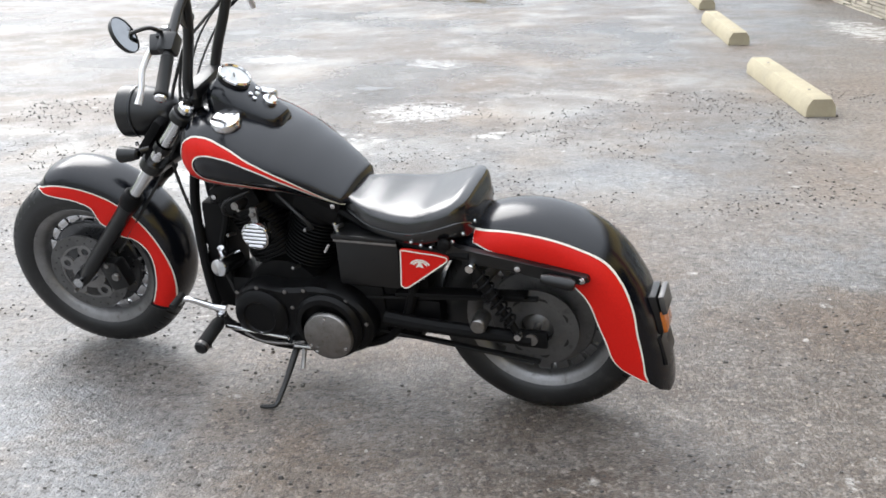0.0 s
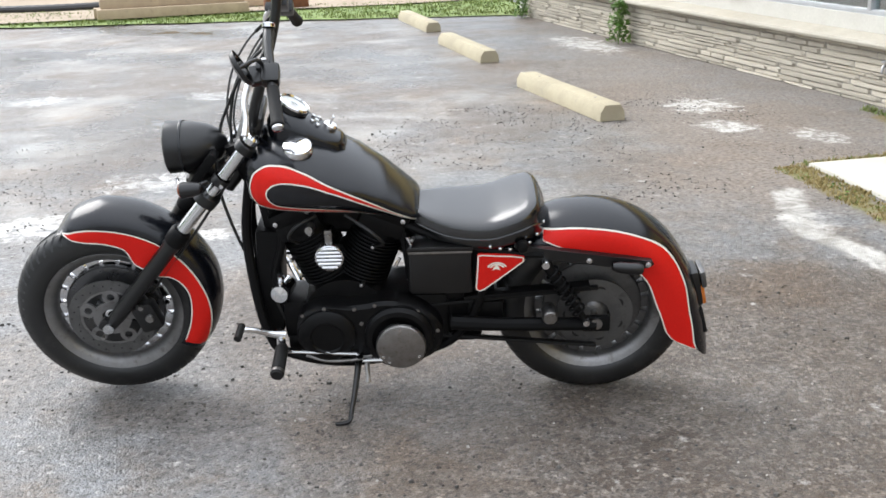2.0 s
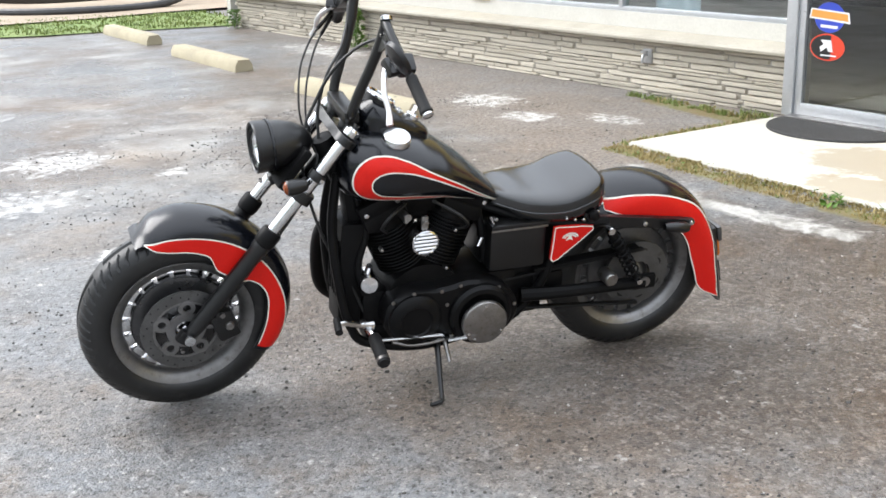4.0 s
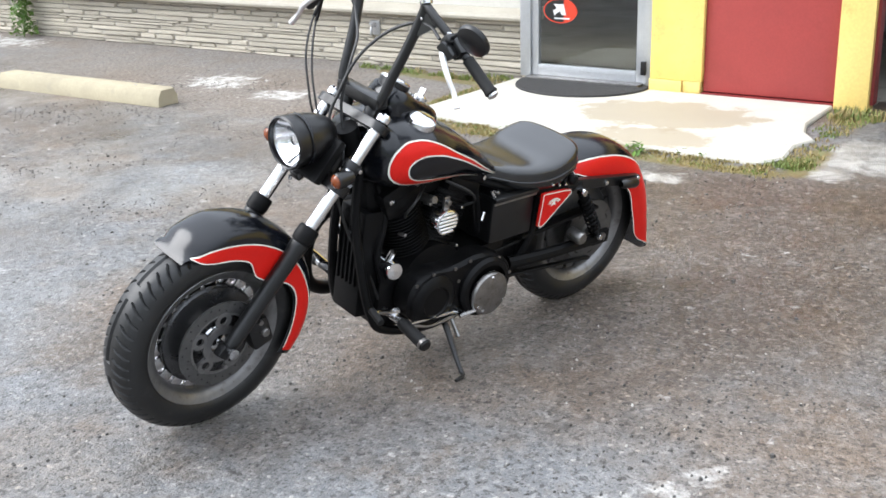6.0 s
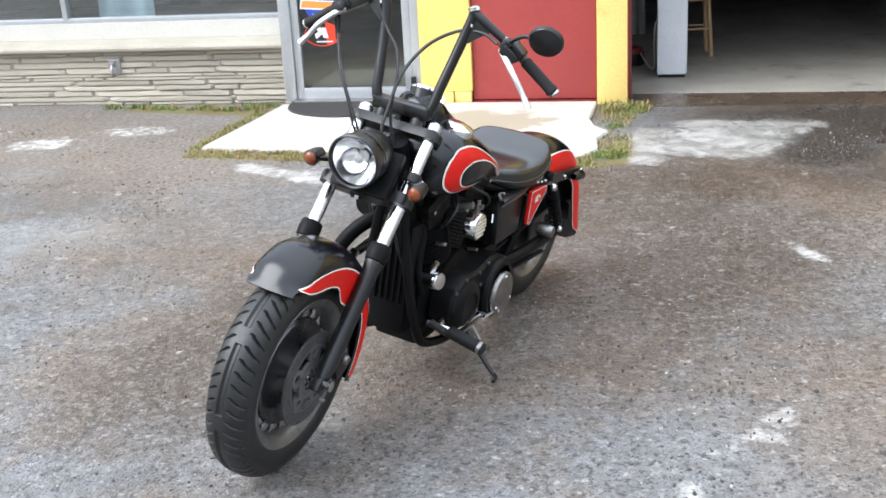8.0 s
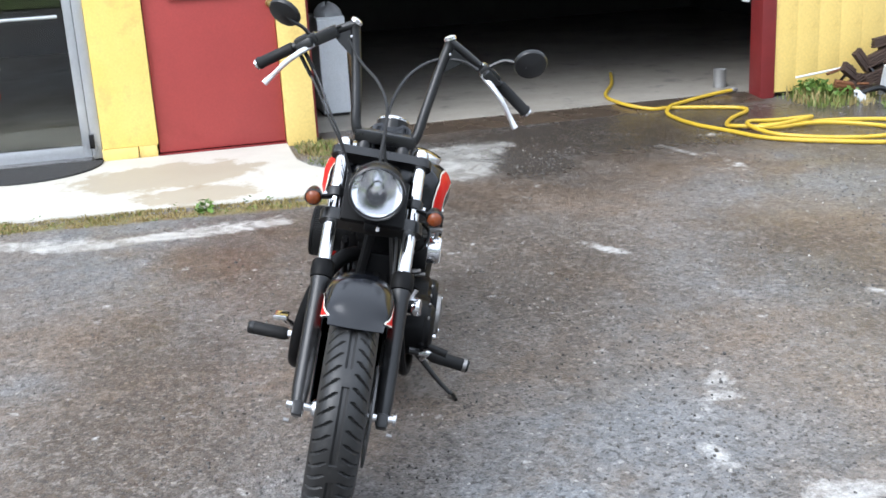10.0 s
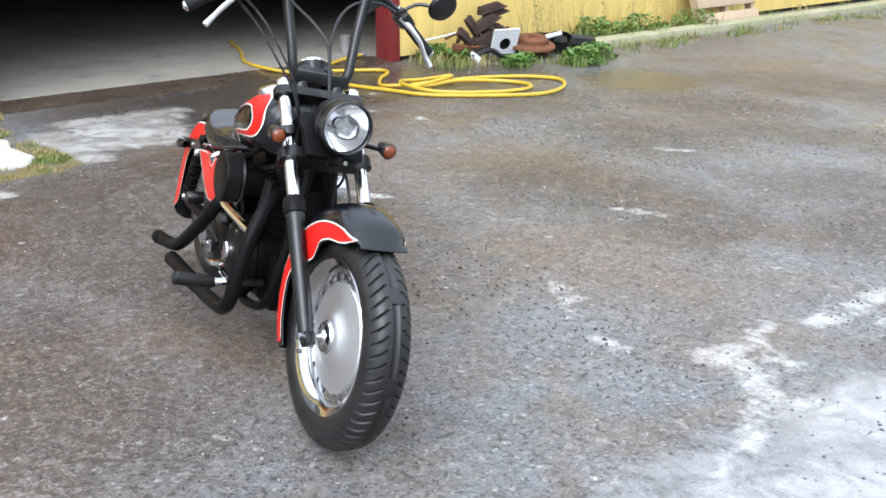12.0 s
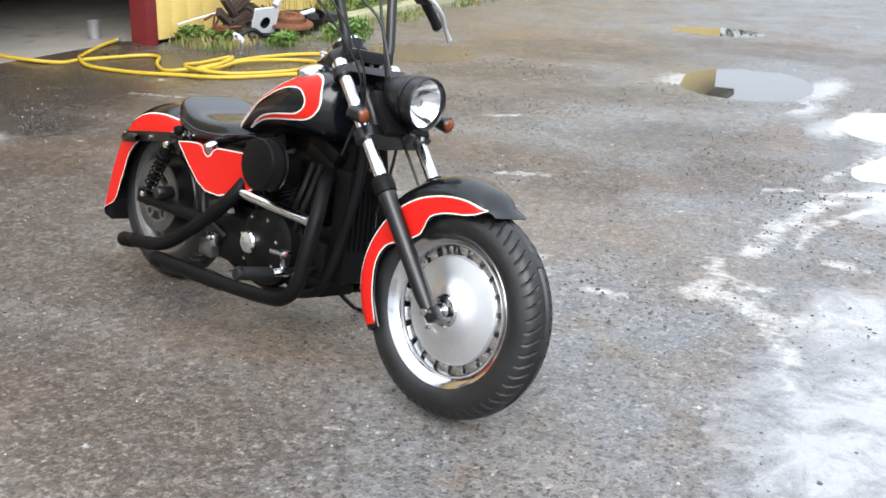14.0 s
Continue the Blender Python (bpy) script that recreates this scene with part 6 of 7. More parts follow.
for sgn in (1, -1):
    for x, z in ((.335, .612), (.305, .606), (.275, .604), (.245, .608), (.215, .618), (.19, .634), (.168, .655)):
        w = float(np.interp(x, [r[0] for r in SEAT[::-1]], [r[1] for r in SEAT[::-1]]))
        part("stud", Shape().lathe([(.0058, 0), (.005, .003), (0, .005)], (x, sgn * (w + .001), z), (0, sgn, .1), 8), CHROME, seat)

# ---- front end ----
def on_fork(z):
    return 1.335 + (0.63 - z) * 0.787


fdir = (-0.787, 0, 1)
FY = 0.118
for sgn in (1, -1):
    y = FY * sgn
    leg = part("fork_leg", Shape().lathe([(0, 0), (.016, 0), (.020, .02), (.0255, .08), (.0262, .38), (.029, .39), (.029, .405), (.022, .41)], (on_fork(.300), y, .300), fdir, 24), BLACK_SATIN, bike, "black fork slider with chrome tube")
    part("stanchion", Shape().tube([(on_fork(.60), y, .60), (on_fork(.955), y, .955)], .0205, 20, 1), CHROME, leg, "bright chrome fork tube")
    part("dust_boot", Shape().lathe([(.022, -.02), (.032, -.018), (.0345, .0), (.0335, .028), (.030, .034), (.022, .036)], (on_fork(.635), y, .635), fdir, 24), BLACK_MATT, leg)
    part("fork_cap", Shape().lathe([(.023, -.006), (.024, .012), (.018, .02), (0, .022)], (on_fork(.965), y, .965), fdir, 20), CHROME, leg, "chrome fork cap")
    part("axle_clamp", Shape().box((on_fork(.315) + .012, y, .318), (.042, .032, .042), .008, (0, -38, 0)), BLACK_SATIN, leg)
    part("pinch_bolt", Shape().lathe([(0, .016), (.006, .016), (.006, 0)], (on_fork(.285), y + .018 * sgn, .285), (0, sgn, 0), 8), STEEL, leg)
caliper = part("brake_caliper", Shape().box((1.462, .095, .335), (.075, .055, .10), .014, (0, 20, 0)).box((1.47, .105, .37), (.05, .04, .05), .01), BLACK_SATIN, bike)
part("caliper_bolt", Shape().lathe([(0, .034), (.012, .034), (.0145, .03), (.0145, .0)], (1.452, .10, .342), (0, 1, 0), 14), STEEL, caliper)
part("caliper_bolt", Shape().lathe([(0, .034), (.008, .034), (.009, .0)], (1.475, .10, .385), (0, 1, 0), 12), STEEL, caliper)


def plate(at, wide, deep, thick, swell=.036):
    """A yoke plate square to the fork with round ends."""
    d = np.array(fdir, float) / math.hypot(.787, 1)
    u = np.array((d[2], 0, -d[0]))
    poly = [(swell * math.cos(a) * deep / .036, wide + swell * math.sin(a)) for a in np.linspace(-.3, math.pi + .3, 9)] + [(-.045, .03), (-.05, 0), (-.045, -.03)] + \
           [(swell * math.cos(a) * deep / .036, -wide + swell * math.sin(a)) for a in np.linspace(math.pi - .3, 2 * math.pi + .3, 9)]
    return Shape().prism(poly, lambda a, b, h: np.array(at) + u * a + np.array((0, b, 0)) + d * h, -thick / 2, thick / 2, .003)


part("upper_yoke", plate((on_fork(.945), 0, .945), FY, .034, .028), BLACK_SATIN, bike, "black upper fork yoke")
part("lower_yoke", plate((on_fork(.775), 0, .775), FY, .038, .036), BLACK_SATIN, bike, "black lower fork yoke")
part("steering_stem", Shape().tube([(on_fork(.95) - .04, 0, .93), (on_fork(.78) - .04, 0, .76)], .03, 16, 1), BLACK_SATIN, bike)
part("fork_brace_cover", Shape().box((1.235, 0, .845), (.03, .19, .15), .01, (0, -38, 0)), BLACK_MATT, bike)
# headlamp
hd = (1, 0, -.06)
lamp = part("headlight", Shape().lathe([(0.0000, -.165), (0.0205, -.16), (0.0465, -.14), (0.0651, -.105), (0.0753, -.06), (0.0800, -.01), (0.0818, .004), (0.0818, .020), (0.0772, .024), (0.0735, .020), (0.0725, .0)], (1.321, 0, .895), hd, 48), BLACK_SATIN, bike, "black bullet headlight shell")
part("trim_ring", Shape().lathe([(0.0823, -.032), (0.0832, -.028), (0.0823, -.024)], (1.321, 0, .895), hd, 48), BLACK_PAINT, lamp)
part("reflector", Shape().lathe([(0.0000, -.055), (0.0186, -.052), (0.0418, -.038), (0.0614, -.016), (0.0725, .006)], (1.321, 0, .895), hd, 40), REFLECTOR, lamp, "bright headlight reflector")
part("bulb_shield", Shape().lathe([(0.0000, -.012), (0.0149, -.014), (0.0167, -.03), (0.0167, -.05)], (1.321, 0, .895), hd, 20), CHROME, lamp)
lens = part("lens", Shape().lathe([(0.0000, .022), (0.0279, .020), (0.0558, .013), (0.0725, .004), (0.0725, .001), (0.0558, .010), (0.0279, .017), (0.0000, .019)], (1.321, 0, .895), hd, 40), LENS, lamp)
lens.visible_shadow = False
part("mount", Shape().box((1.25, 0, .80), (.10, .04, .03), .006, (0, 25, 0)).tube([(1.27, 0, .81), (1.30, 0, .825)], .016, 10, 1), BLACK_SATIN, lamp)
part("mount_bolt", Shape().lathe([(.006, 0), (.006, .012), (0, .014)], (1.325, .02, .795), (0, 0, -1), 8), CHROME, lamp)
for sgn in (1, -1):
    ts = part("turn_signal", Shape().lathe([(.010, -.05), (.017, -.045), (.023, -.02), (.0255, .012), (.0225, .016)], (1.27 if sgn > 0 else 1.25, sgn * .18, .836), (1, 0, -.1), 24), BLACK_SATIN, bike, "small black turn signal with an amber lens")
    part("lens", Shape().lathe([(.0225, .012), (.020, .018), (.011, .024), (0, .026)], (1.27 if sgn > 0 else 1.25, sgn * .18, .836), (1, 0, -.1), 24), AMBER, ts, "amber lens")
    part("stalk", Shape().tube([(1.25, sgn * .165, .835), (1.215, sgn * .13, .835)], .008, 8, 1).lathe([(.027, -.014), (.0285, 0), (.027, .014)], (on_fork(.835), sgn * FY, .835), fdir, 20), BLACK_SATIN, ts)
    part("bracket_bolt", Shape().lathe([(.007, 0), (.007, .012), (0, .013)], (on_fork(.835) - .005, sgn * (FY + .024), .83), (0, sgn, 0), 8), CHROME, ts)

# ---- tall handlebar ----
BAR_L = [(1.062, .072, 1.000), (1.060, .094, 1.03), (1.044, .104, 1.09), (1.018, .118, 1.17), (.999, .131, 1.24), (.988, .144, 1.302), (.987, .147, 1.322)]
bars = Shape()
half = [(1.064, 0, 1.000)] + BAR_L
bars.tube(half, .016, 12, 6)
bars.tube([(x, -y, z) for x, y, z in half], .016, 12, 6)
for sgn in (1, -1):
    bars.tube([(.987, sgn * .139, 1.326), (.986, sgn * .20, 1.294), (.968, sgn * .33, 1.213), (.952, sgn * .425, 1.145)], .0135, 12, 4)
handlebar = part("handlebar", bars, BLACK_SATIN, bike, "tall black angular handlebar")
for sgn in (1, -1):
    def flip(p):
        return [(x, sgn * y, z) for x, y, z in p]

    part("end_cap", Shape().lathe([(.019, -.004), (.0195, .006), (.012, .010), (0, .011)], (.986, sgn * .145, 1.330), (-.05, -sgn * .5, 1), 14), CHROME, handlebar, "bright bar end cap")
    along = (-.13, sgn * .80, -.57)
    grip = part("grip", Shape().lathe([(.014, 0), (.0175, .004), (.0175, .112), (.0195, .115), (.0195, .122), (.012, .126), (0, .127)], (.969, sgn * .322, 1.218), along, 20), GRIP_RUBBER, handlebar, "black rubber grip")
    part("grip_end", Shape().lathe([(.0165, 0), (.0165, .006), (.010, .010), (0, .011)], (.9525, sgn * .424, 1.1455), along, 16), CHROME, handlebar)
    sw = Shape().box((.975, sgn * .290, 1.240), (.05, .058, .046), .010, (sgn * -37, 0, 0))
    sw.box((.996, sgn * .268, 1.256), (.04, .03, .035), .008, (sgn * -37, 0, 0))
    part("switch_housing", sw, BLACK_SATIN, handlebar)
    part("lever_perch", Shape().box((1.010, sgn * .283, 1.236), (.05, .055, .03), .008, (sgn * -37, 0, sgn * 18)), BLACK_SATIN, handlebar)
    part("lever", Shape().tube(flip([(1.018, .262, 1.242), (1.038, .296, 1.214), (1.048, .332, 1.178), (1.044, .362, 1.138), (1.048, .388, 1.104)]), [.0095, .009, .0085, .008, .0105], 8, 5), BRUSHED, handlebar, "bright alloy hand lever")
    part("clamp_bolt", Shape().lathe([(.008, 0), (.008, .008), (0, .009)], (.993, sgn * .262, 1.270), (0, 0, 1), 10), CHROME, handlebar)
    # round mirror
    c, facing = ((1.040, .397, 1.302), (-.86, -.15, .48)) if sgn > 0 else ((1.005, -.362, 1.318), (-.68, .30, .67))
    mir = part("mirror", Shape().lathe([(0, .014), (.03, .012), (.048, .005), (.052, -.003), (.0515, -.008), (.049, -.008)], c, tuple(-v for v in facing), 36), BLACK_SATIN, handlebar, "round black mirror")
    part("mirror_face", Shape().lathe([(0, .006), (.049, .006)], c, facing, 32), MIRROR, mir)
    part("mirror_stem", Shape().tube([(.996, sgn * .272, 1.262), (1.003, sgn * .30, 1.285), (1.014, sgn * .33, 1.298), (c[0] + .010, c[1] - sgn * .012, c[2] - .006)], .006, 8, 4), BLACK_SATIN, mir)
    plate_pts = [(.990, .140, 1.318), (1.004, .128, 1.225), (.999, .150, 1.232), (.986, .215, 1.282)]
    gus = Shape()
    gus.add([(x - .005, sgn * y, z) for x, y, z in plate_pts] + [(x + .005, sgn * y, z) for x, y, z in plate_pts], [(0, 1, 2, 3), (7, 6, 5, 4), (0, 4, 5, 1), (1, 5, 6, 2), (2, 6, 7, 3), (3, 7, 4, 0)])
    part("gusset_plate", gus, BLACK_SATIN, handlebar, "flat black gusset at the bar corner")
    for y, z in ((.152, 1.285), (.140, 1.256), (.136, 1.240)):
        part("gusset_bolt", Shape().lathe([(.005, 0), (.005, .004), (0, .005)], (1.0, sgn * y, z), (1, 0, 0), 8), CHROME, handlebar)
riser = part("bar_clamp", Shape().box((1.06, 0, 1.005), (.05, .19, .04), .01), BLACK_SATIN, handlebar)
for yy in (-.06, .06):
    part("riser", Shape().lathe([(.024, 0), (.022, .05), (.02, .055)], (1.072, yy, .955), (-.3, 0, 1), 16), BLACK_SATIN, handlebar)
    part("clamp_stud", Shape().lathe([(.010, 0), (.010, .01), (0, .012)], (1.06, yy * 1.6, 1.024), (0, 0, 1), 10), CHROME, handlebar)
CABLE = surface("cable_sheath", (0.007, 0.007, 0.007), (0.014, 0.014, 0.014), 0.5, 0.1, 0, 30, 200, 0.0)
for name, pts, r in (("clutch_cable", [(1.012, .245, 1.255), (1.0, .19, 1.272), (.995, .11, 1.258), (1.04, .04, 1.205), (1.10, .0, 1.12), (1.15, -.005, 1.02), (1.18, .0, .94), (1.195, .05, .80), (1.14, .09, .60), (1.06, .12, .45), (1.01, .14, .33)], .0052),
                     ("brake_hose", [(1.0, -.16, 1.275), (1.02, -.115, 1.22), (1.06, -.05, 1.17), (1.11, -.012, 1.11), (1.14, .0, 1.0), (1.145, .03, .90), (1.17, .07, .80), (1.24, .088, .69), (1.32, .09, .58), (1.44, .092, .42)], .0048),
                     ("throttle_cable", [(1.01, -.285, 1.218), (1.05, -.262, 1.192), (1.10, -.225, 1.15), (1.145, -.18, 1.08), (1.165, -.13, 1.0), (1.165, -.10, .93), (1.14, -.07, .86), (1.07, -.05, .72)], .0036),
                     ("throttle_cable", [(1.005, -.295, 1.205), (1.04, -.268, 1.172), (1.085, -.225, 1.12), (1.125, -.17, 1.04), (1.145, -.12, .97), (1.145, -.09, .91), (1.12, -.06, .82), (1.06, -.05, .69)], .0036)):
    part(name, Shape().tube(pts, r, 7, 7), CABLE, bike)
for pts in ([(1.015, -.283, 1.215), (1.072, -.246, 1.176)], [(1.010, -.293, 1.200), (1.058, -.252, 1.154)]):
    part("cable_sleeve", Shape().tube(pts, .0062, 8, 1), BLACK_MATT, bike, "black cable adjuster sleeve")
part("cable_sleeve", Shape().tube([(1.125, .092, .585), (1.085, .112, .50)], .0085, 8, 1), BLACK_MATT, bike)

master = part("master_cylinder", Shape().box((.985, -.232, 1.272), (.05, .085, .038), .008, (33, 0, 0)), BLACK_SATIN, handlebar, "black brake fluid reservoir")
part("reservoir_lid", Shape().box((.985, -.2215, 1.2905), (.046, .078, .006), .002, (33, 0, 0)), BLACK_SATIN, master)

# ---- frame ----
fr = Shape()
for sgn in (1, -1):
    fr.tube([(1.075, sgn * .028, .80), (1.10, sgn * .05, .62), (1.085, sgn * .08, .42), (1.055, sgn * .10, .28), (1.0, sgn * .112, .215), (.80, sgn * .12, .178), (.52, sgn * .10, .212), (.42, sgn * .10, .29), (.37, sgn * .12, .40), (.34, sgn * .12, .55)], .016, 10, 5)
    fr.tube([(.62, sgn * .06, .655), (.45, sgn * .11, .60), (.28, sgn * .14, .575), (.17, sgn * .152, .575)], .014, 8, 4)
fr.tube([(1.09, 0, .87), (.85, 0, .74), (.60, 0, .66)], .028, 12, 3)
fr.tube([(1.115, 0, .91), (1.055, 0, .77)], .036, 16, 1)
part("frame", fr, BLACK_MATT, bike, "black tubular steel frame")
reg = part("voltage_regulator", Shape().box((1.042, 0, .445), (.078, .13, .37), .010, (0, -3, 0)), BLACK_MATT, bike, "finned black voltage regulator between the down tubes")
for k in range(5):
    part("regulator_fin", Shape().box((1.082, -.044 + .022 * k, .47), (.012, .007, .20), .002, (0, -3, 0)), BLACK_MATT, reg)
for sgn in (1, -1):
    s = Shape().prism([(.25, .635), (.21, .60), (.10, .583), (-.06, .558), (-.165, .540), (-.172, .526), (-.155, .516), (-.05, .520), (.06, .536), (.17, .553), (.235, .57), (.26, .60)], lambda a, b, d: (a, sgn * d, b), .135, .158, .005)
    strut = part("fender_strut", s, BLACK_SATIN, bike, "black fender strut")
    for x, z in ((.03, .550), (-.152, .531)):
        part("strut_bolt", Shape().lathe([(.0095, 0), (.009, .005), (0, .008)], (x, sgn * .158, z), (0, sgn, 0), 12), CHROME, strut)
    part("signal_stub", Shape().lathe([(.012, -.05), (.018, -.03), (.020, .03), (.014, .045), (0, .047)], (-.09, sgn * .171, .527), (-1, 0, -.14), 16), BLACK_SATIN, strut)
    part("strut_knob", Shape().lathe([(.016, 0), (.02, .012), (.016, .024), (0, .028)], (.236, sgn * .160, .612), (0, sgn, 0), 16), BLACK_MATT, strut)
    # swingarm and shock
    part("swingarm", Shape().tube([(.46, sgn * .115, .315), (.30, sgn * .135, .315), (.0, sgn * .142, .312)], [.026, .023, .022], 10, 3).box((0.0, sgn * .142, .315), (.09, .02, .055), .008), BLACK_MATT, bike)
    top, bot = np.array((.165, sgn * .160, .545)), np.array((.035, sgn * .160, .335))
    shock = part("shock_absorber", Shape().tube([top, top + (bot - top) * .45], .017, 16, 1).tube([top + (bot - top) * .4, bot], .011, 12, 1), BLACK_MATT, bike, "black coil-over rear shock")
    d = bot - top
    u, w, ax = basis(d)
    coil = [top + d * (.12 + .74 * k / 110) + .0225 * (math.cos(k * .457) * u + math.sin(k * .457) * w) for k in range(111)]
    part("spring", Shape().tube(coil, .0038, 6, 1), BLACK_MATT, shock)
    part("shock_bolt", Shape().lathe([(.0, .02), (.012, .02), (.015, .012), (.015, 0)], tuple(top), (0, sgn, 0), 14), CHROME, shock)
    part("shock_bolt", Shape().lathe([(.0, .02), (.010, .02), (.013, .012), (.013, 0)], tuple(bot), (0, sgn, 0), 14), CHROME, shock)
    part("passenger_peg_mount", Shape().lathe([(.0, .024), (.020, .024), (.025, .016), (.025, -.04)], (.15, sgn * .165, .362), (0, sgn, 0), 20), STEEL if sgn > 0 else BLACK_SATIN, bike)
part("gearbox", Shape().box((.46, -.02, .345), (.20, .22, .25), .03).box((.35, 0, .33), (.12, .20, .10), .02), ENGINE_BLACK, bike, "black gearbox behind the engine")
part("drive_belt", Shape().box((.29, .098, .395), (.60, .020, .010), .003, (0, 5, 0)).box((.29, .098, .238), (.60, .020, .010), .003, (0, -6, 0)), GRIP_RUBBER, bike)
part("belt_guard", Shape().box((.22, .112, .425), (.40, .045, .012), .004, (0, 4, 0)), BLACK_MATT, bike)

# ---- engine ----
eng = part("crankcase", Shape().lathe([(0, -.13), (.10, -.13), (.135, -.11), (.14, .0), (.135, .10), (.0, .11)], (.80, 0, .335), (0, 1, 0), 36)
           .box((.585, 0, .315), (.24, .21, .20), .03).box((.80, 0, .225), (.40, .17, .07), .02).box((.93, 0, .31), (.16, .16, .15), .03), ENGINE_BLACK, bike, "black engine crankcase")
for sgn, nm in ((1, "front"), (-1, "rear")):
    lean = math.radians(22.5) * sgn
    ax = np.array((math.sin(lean), 0, math.cos(lean)))
    o = np.array((.80, 0, .335)) + ax * .13
    cyl = part("cylinder", Shape().lathe([(.078, -.02), (.078, .19)], o, ax, 28), ENGINE_BLACK, eng)
    for k in range(13):
        h = .008 + .0125 * k
        part("cooling_fin", Shape().lathe([(.074, h - .0026), (.088, h - .0020), (.089, h), (.088, h + .0020), (.074, h + .0026)], o, ax, 28), ENGINE_BLACK, cyl)
    c = o + ax * .205
    part("cylinder_head", Shape().box(c, (.15, .165, .055), .016, (0, math.degrees(lean), 0)), ENGINE_BLACK, cyl)
    c = o + ax * .255
    part("rocker_box", Shape().box(c, (.155, .18, .055), .020, (0, math.degrees(lean), 0)), ENGINE_BLACK, cyl)
    for b in (-1, 1):
        p = c + np.array((math.cos(lean), 0, -math.sin(lean))) * .055 * b
        part("head_bolt", Shape().lathe([(.008, 0), (.008, .010), (0, .012)], (p[0], .09, p[2]), (0, 1, 0), 8), CHROME if b == sgn else STEEL, cyl)
    for b in (0, 1):
        foot = np.array((.80 + sgn * (.045 + .04 * b), -.125, .37))
        part("pushrod_tube", Shape().tube([foot, foot + ax * .29], .0105, 10, 1), BLACK_SATIN, cyl)
# timing cover side
part("gear_cover", Shape().lathe([(.0, -.165), (.115, -.163), (.135, -.15), (.14, -.12)], (.79, 0, .325), (0, 1, 0), 36).box((.60, -.13, .30), (.20, .06, .17), .02), ENGINE_BLACK, eng, "black timing cover")
part("timer_cover", Shape().lathe([(0, .022), (.034, .021), (.039, .015), (.040, 0)], (.715, -.158, .318), (0, -1, 0), 28), CHROME, eng, "round chrome timer cover")
part("starter_cover", Shape().box((.525, -.178, .282), (.055, .030, .048), .010).lathe([(.012, 0), (.012, .010), (.008, .013), (0, .013)], (.528, -.192, .290), (0, -1, 0), 14), ALLOY, eng, "bright alloy starter cover")
for k in range(7):
    a = 2 * math.pi * k / 7 + .3
    part("timing_bolt", Shape().lathe([(.007, 0), (.007, .006), (0, .008)], (.765 + .098 * math.cos(a), -.160, .322 + .098 * math.sin(a)), (0, -1, 0), 8), CHROME, eng)
part("gearbox_boss", Shape().box((.50, -.165, .245), (.075, .06, .06), .008), STEEL, eng)
part("sprocket_cover", Shape().lathe([(0, -.16), (.085, -.158), (.10, -.14), (.10, -.11)], (.50, 0, .33), (0, 1, 0), 32), BLACK_SATIN, eng)
part("oil_line", Shape().tube([(.57, -.16, .30), (.46, -.175, .35), (.40, -.15, .42)], .008, 8, 4), CABLE, eng)

# small bolts added to stand in for scattered glints on the engine
for x, y, z in ((.885, .150, .660), (.70, .100, .585), (.955, .120, .555), (.74, .135, .470), (.575, .140, .625)):
    part("engine_bolt", Shape().lathe([(.0065, -.03), (.0065, .005), (.005, .008), (0, .009)], (x, y, z), (.1, 1, .25), 8), STEEL, eng)
for x, z, dx in ((.590, .617, -.012), (.616, .545, .014)):
    part("hose_clamp", Shape().tube([(x, .128, z + .014), (x + dx, .134, z - .012)], .0055, 8, 1), CHROME, eng, "bright hose clamp")
part("spark_plug_lead", Shape().tube([(.93, .09, .60), (.955, .125, .635), (.93, .14, .68), (.87, .10, .70)], .0055, 7, 5), CABLE, eng)
part("spark_plug_lead", Shape().tube([(.69, .09, .585), (.665, .125, .61), (.70, .135, .655), (.78, .10, .70)], .0055, 7, 5), CABLE, eng)
# primary cover on the left
prim = [(.955, .315), (.945, .365), (.905, .402), (.85, .415), (.79, .410), (.73, .415), (.67, .425), (.60, .415), (.535, .385), (.495, .335), (.490, .28), (.52, .228), (.58, .200), (.65, .195), (.72, .205), (.80, .222), (.88, .228), (.93, .25), (.952, .28)]
primary = part("primary_cover", Shape().prism(resample(curve_points(prim, 5, True), 72), lambda a, b, d: (a, d, b), .09, .172, .012), ENGINE_BLACK, bike, "black primary drive cover", 40)
part("inspection_dome", Shape().lathe([(.092, .0), (.090, .012), (.078, .022), (.055, .026), (.050, .020), (.0, .020)], (.855, .168, .312), (0, 1, 0), 40), ENGINE_BLACK, primary)
part("clutch_bulge", Shape().lathe([(.112, -.01), (.110, .015), (.100, .027), (.085, .029)], (.628, .168, .302), (0, 1, 0), 44), ENGINE_BLACK, primary)
derby = part("derby_cover", Shape().lathe([(.080, .0), (.080, .012), (.076, .018), (.060, .022), (.030, .024), (.0, .0245)], (.622, .193, .282), (0, 1, 0), 44), STEEL, primary, "round scuffed chrome derby cover")
for k in range(3):
    a = math.radians(90 + 120 * k)
    part("cover_screw", Shape().lathe([(.006, 0), (.005, .003), (0, .003)], (.622 + .066 * math.cos(a), .2125, .282 + .066 * math.sin(a)), (0, 1, 0), 8), CHROME, derby)
for x, z in ((.93, .385), (.86, .408), (.765, .404), (.70, .416), (.565, .392), (.505, .32), (.745, .352), (.718, .350), (.70, .215), (.82, .236)):
    part("primary_bolt", Shape().lathe([(.0065, 0), (.0065, .005), (0, .006)], (x, .171, z), (0, 1, 0), 8), STEEL, primary)
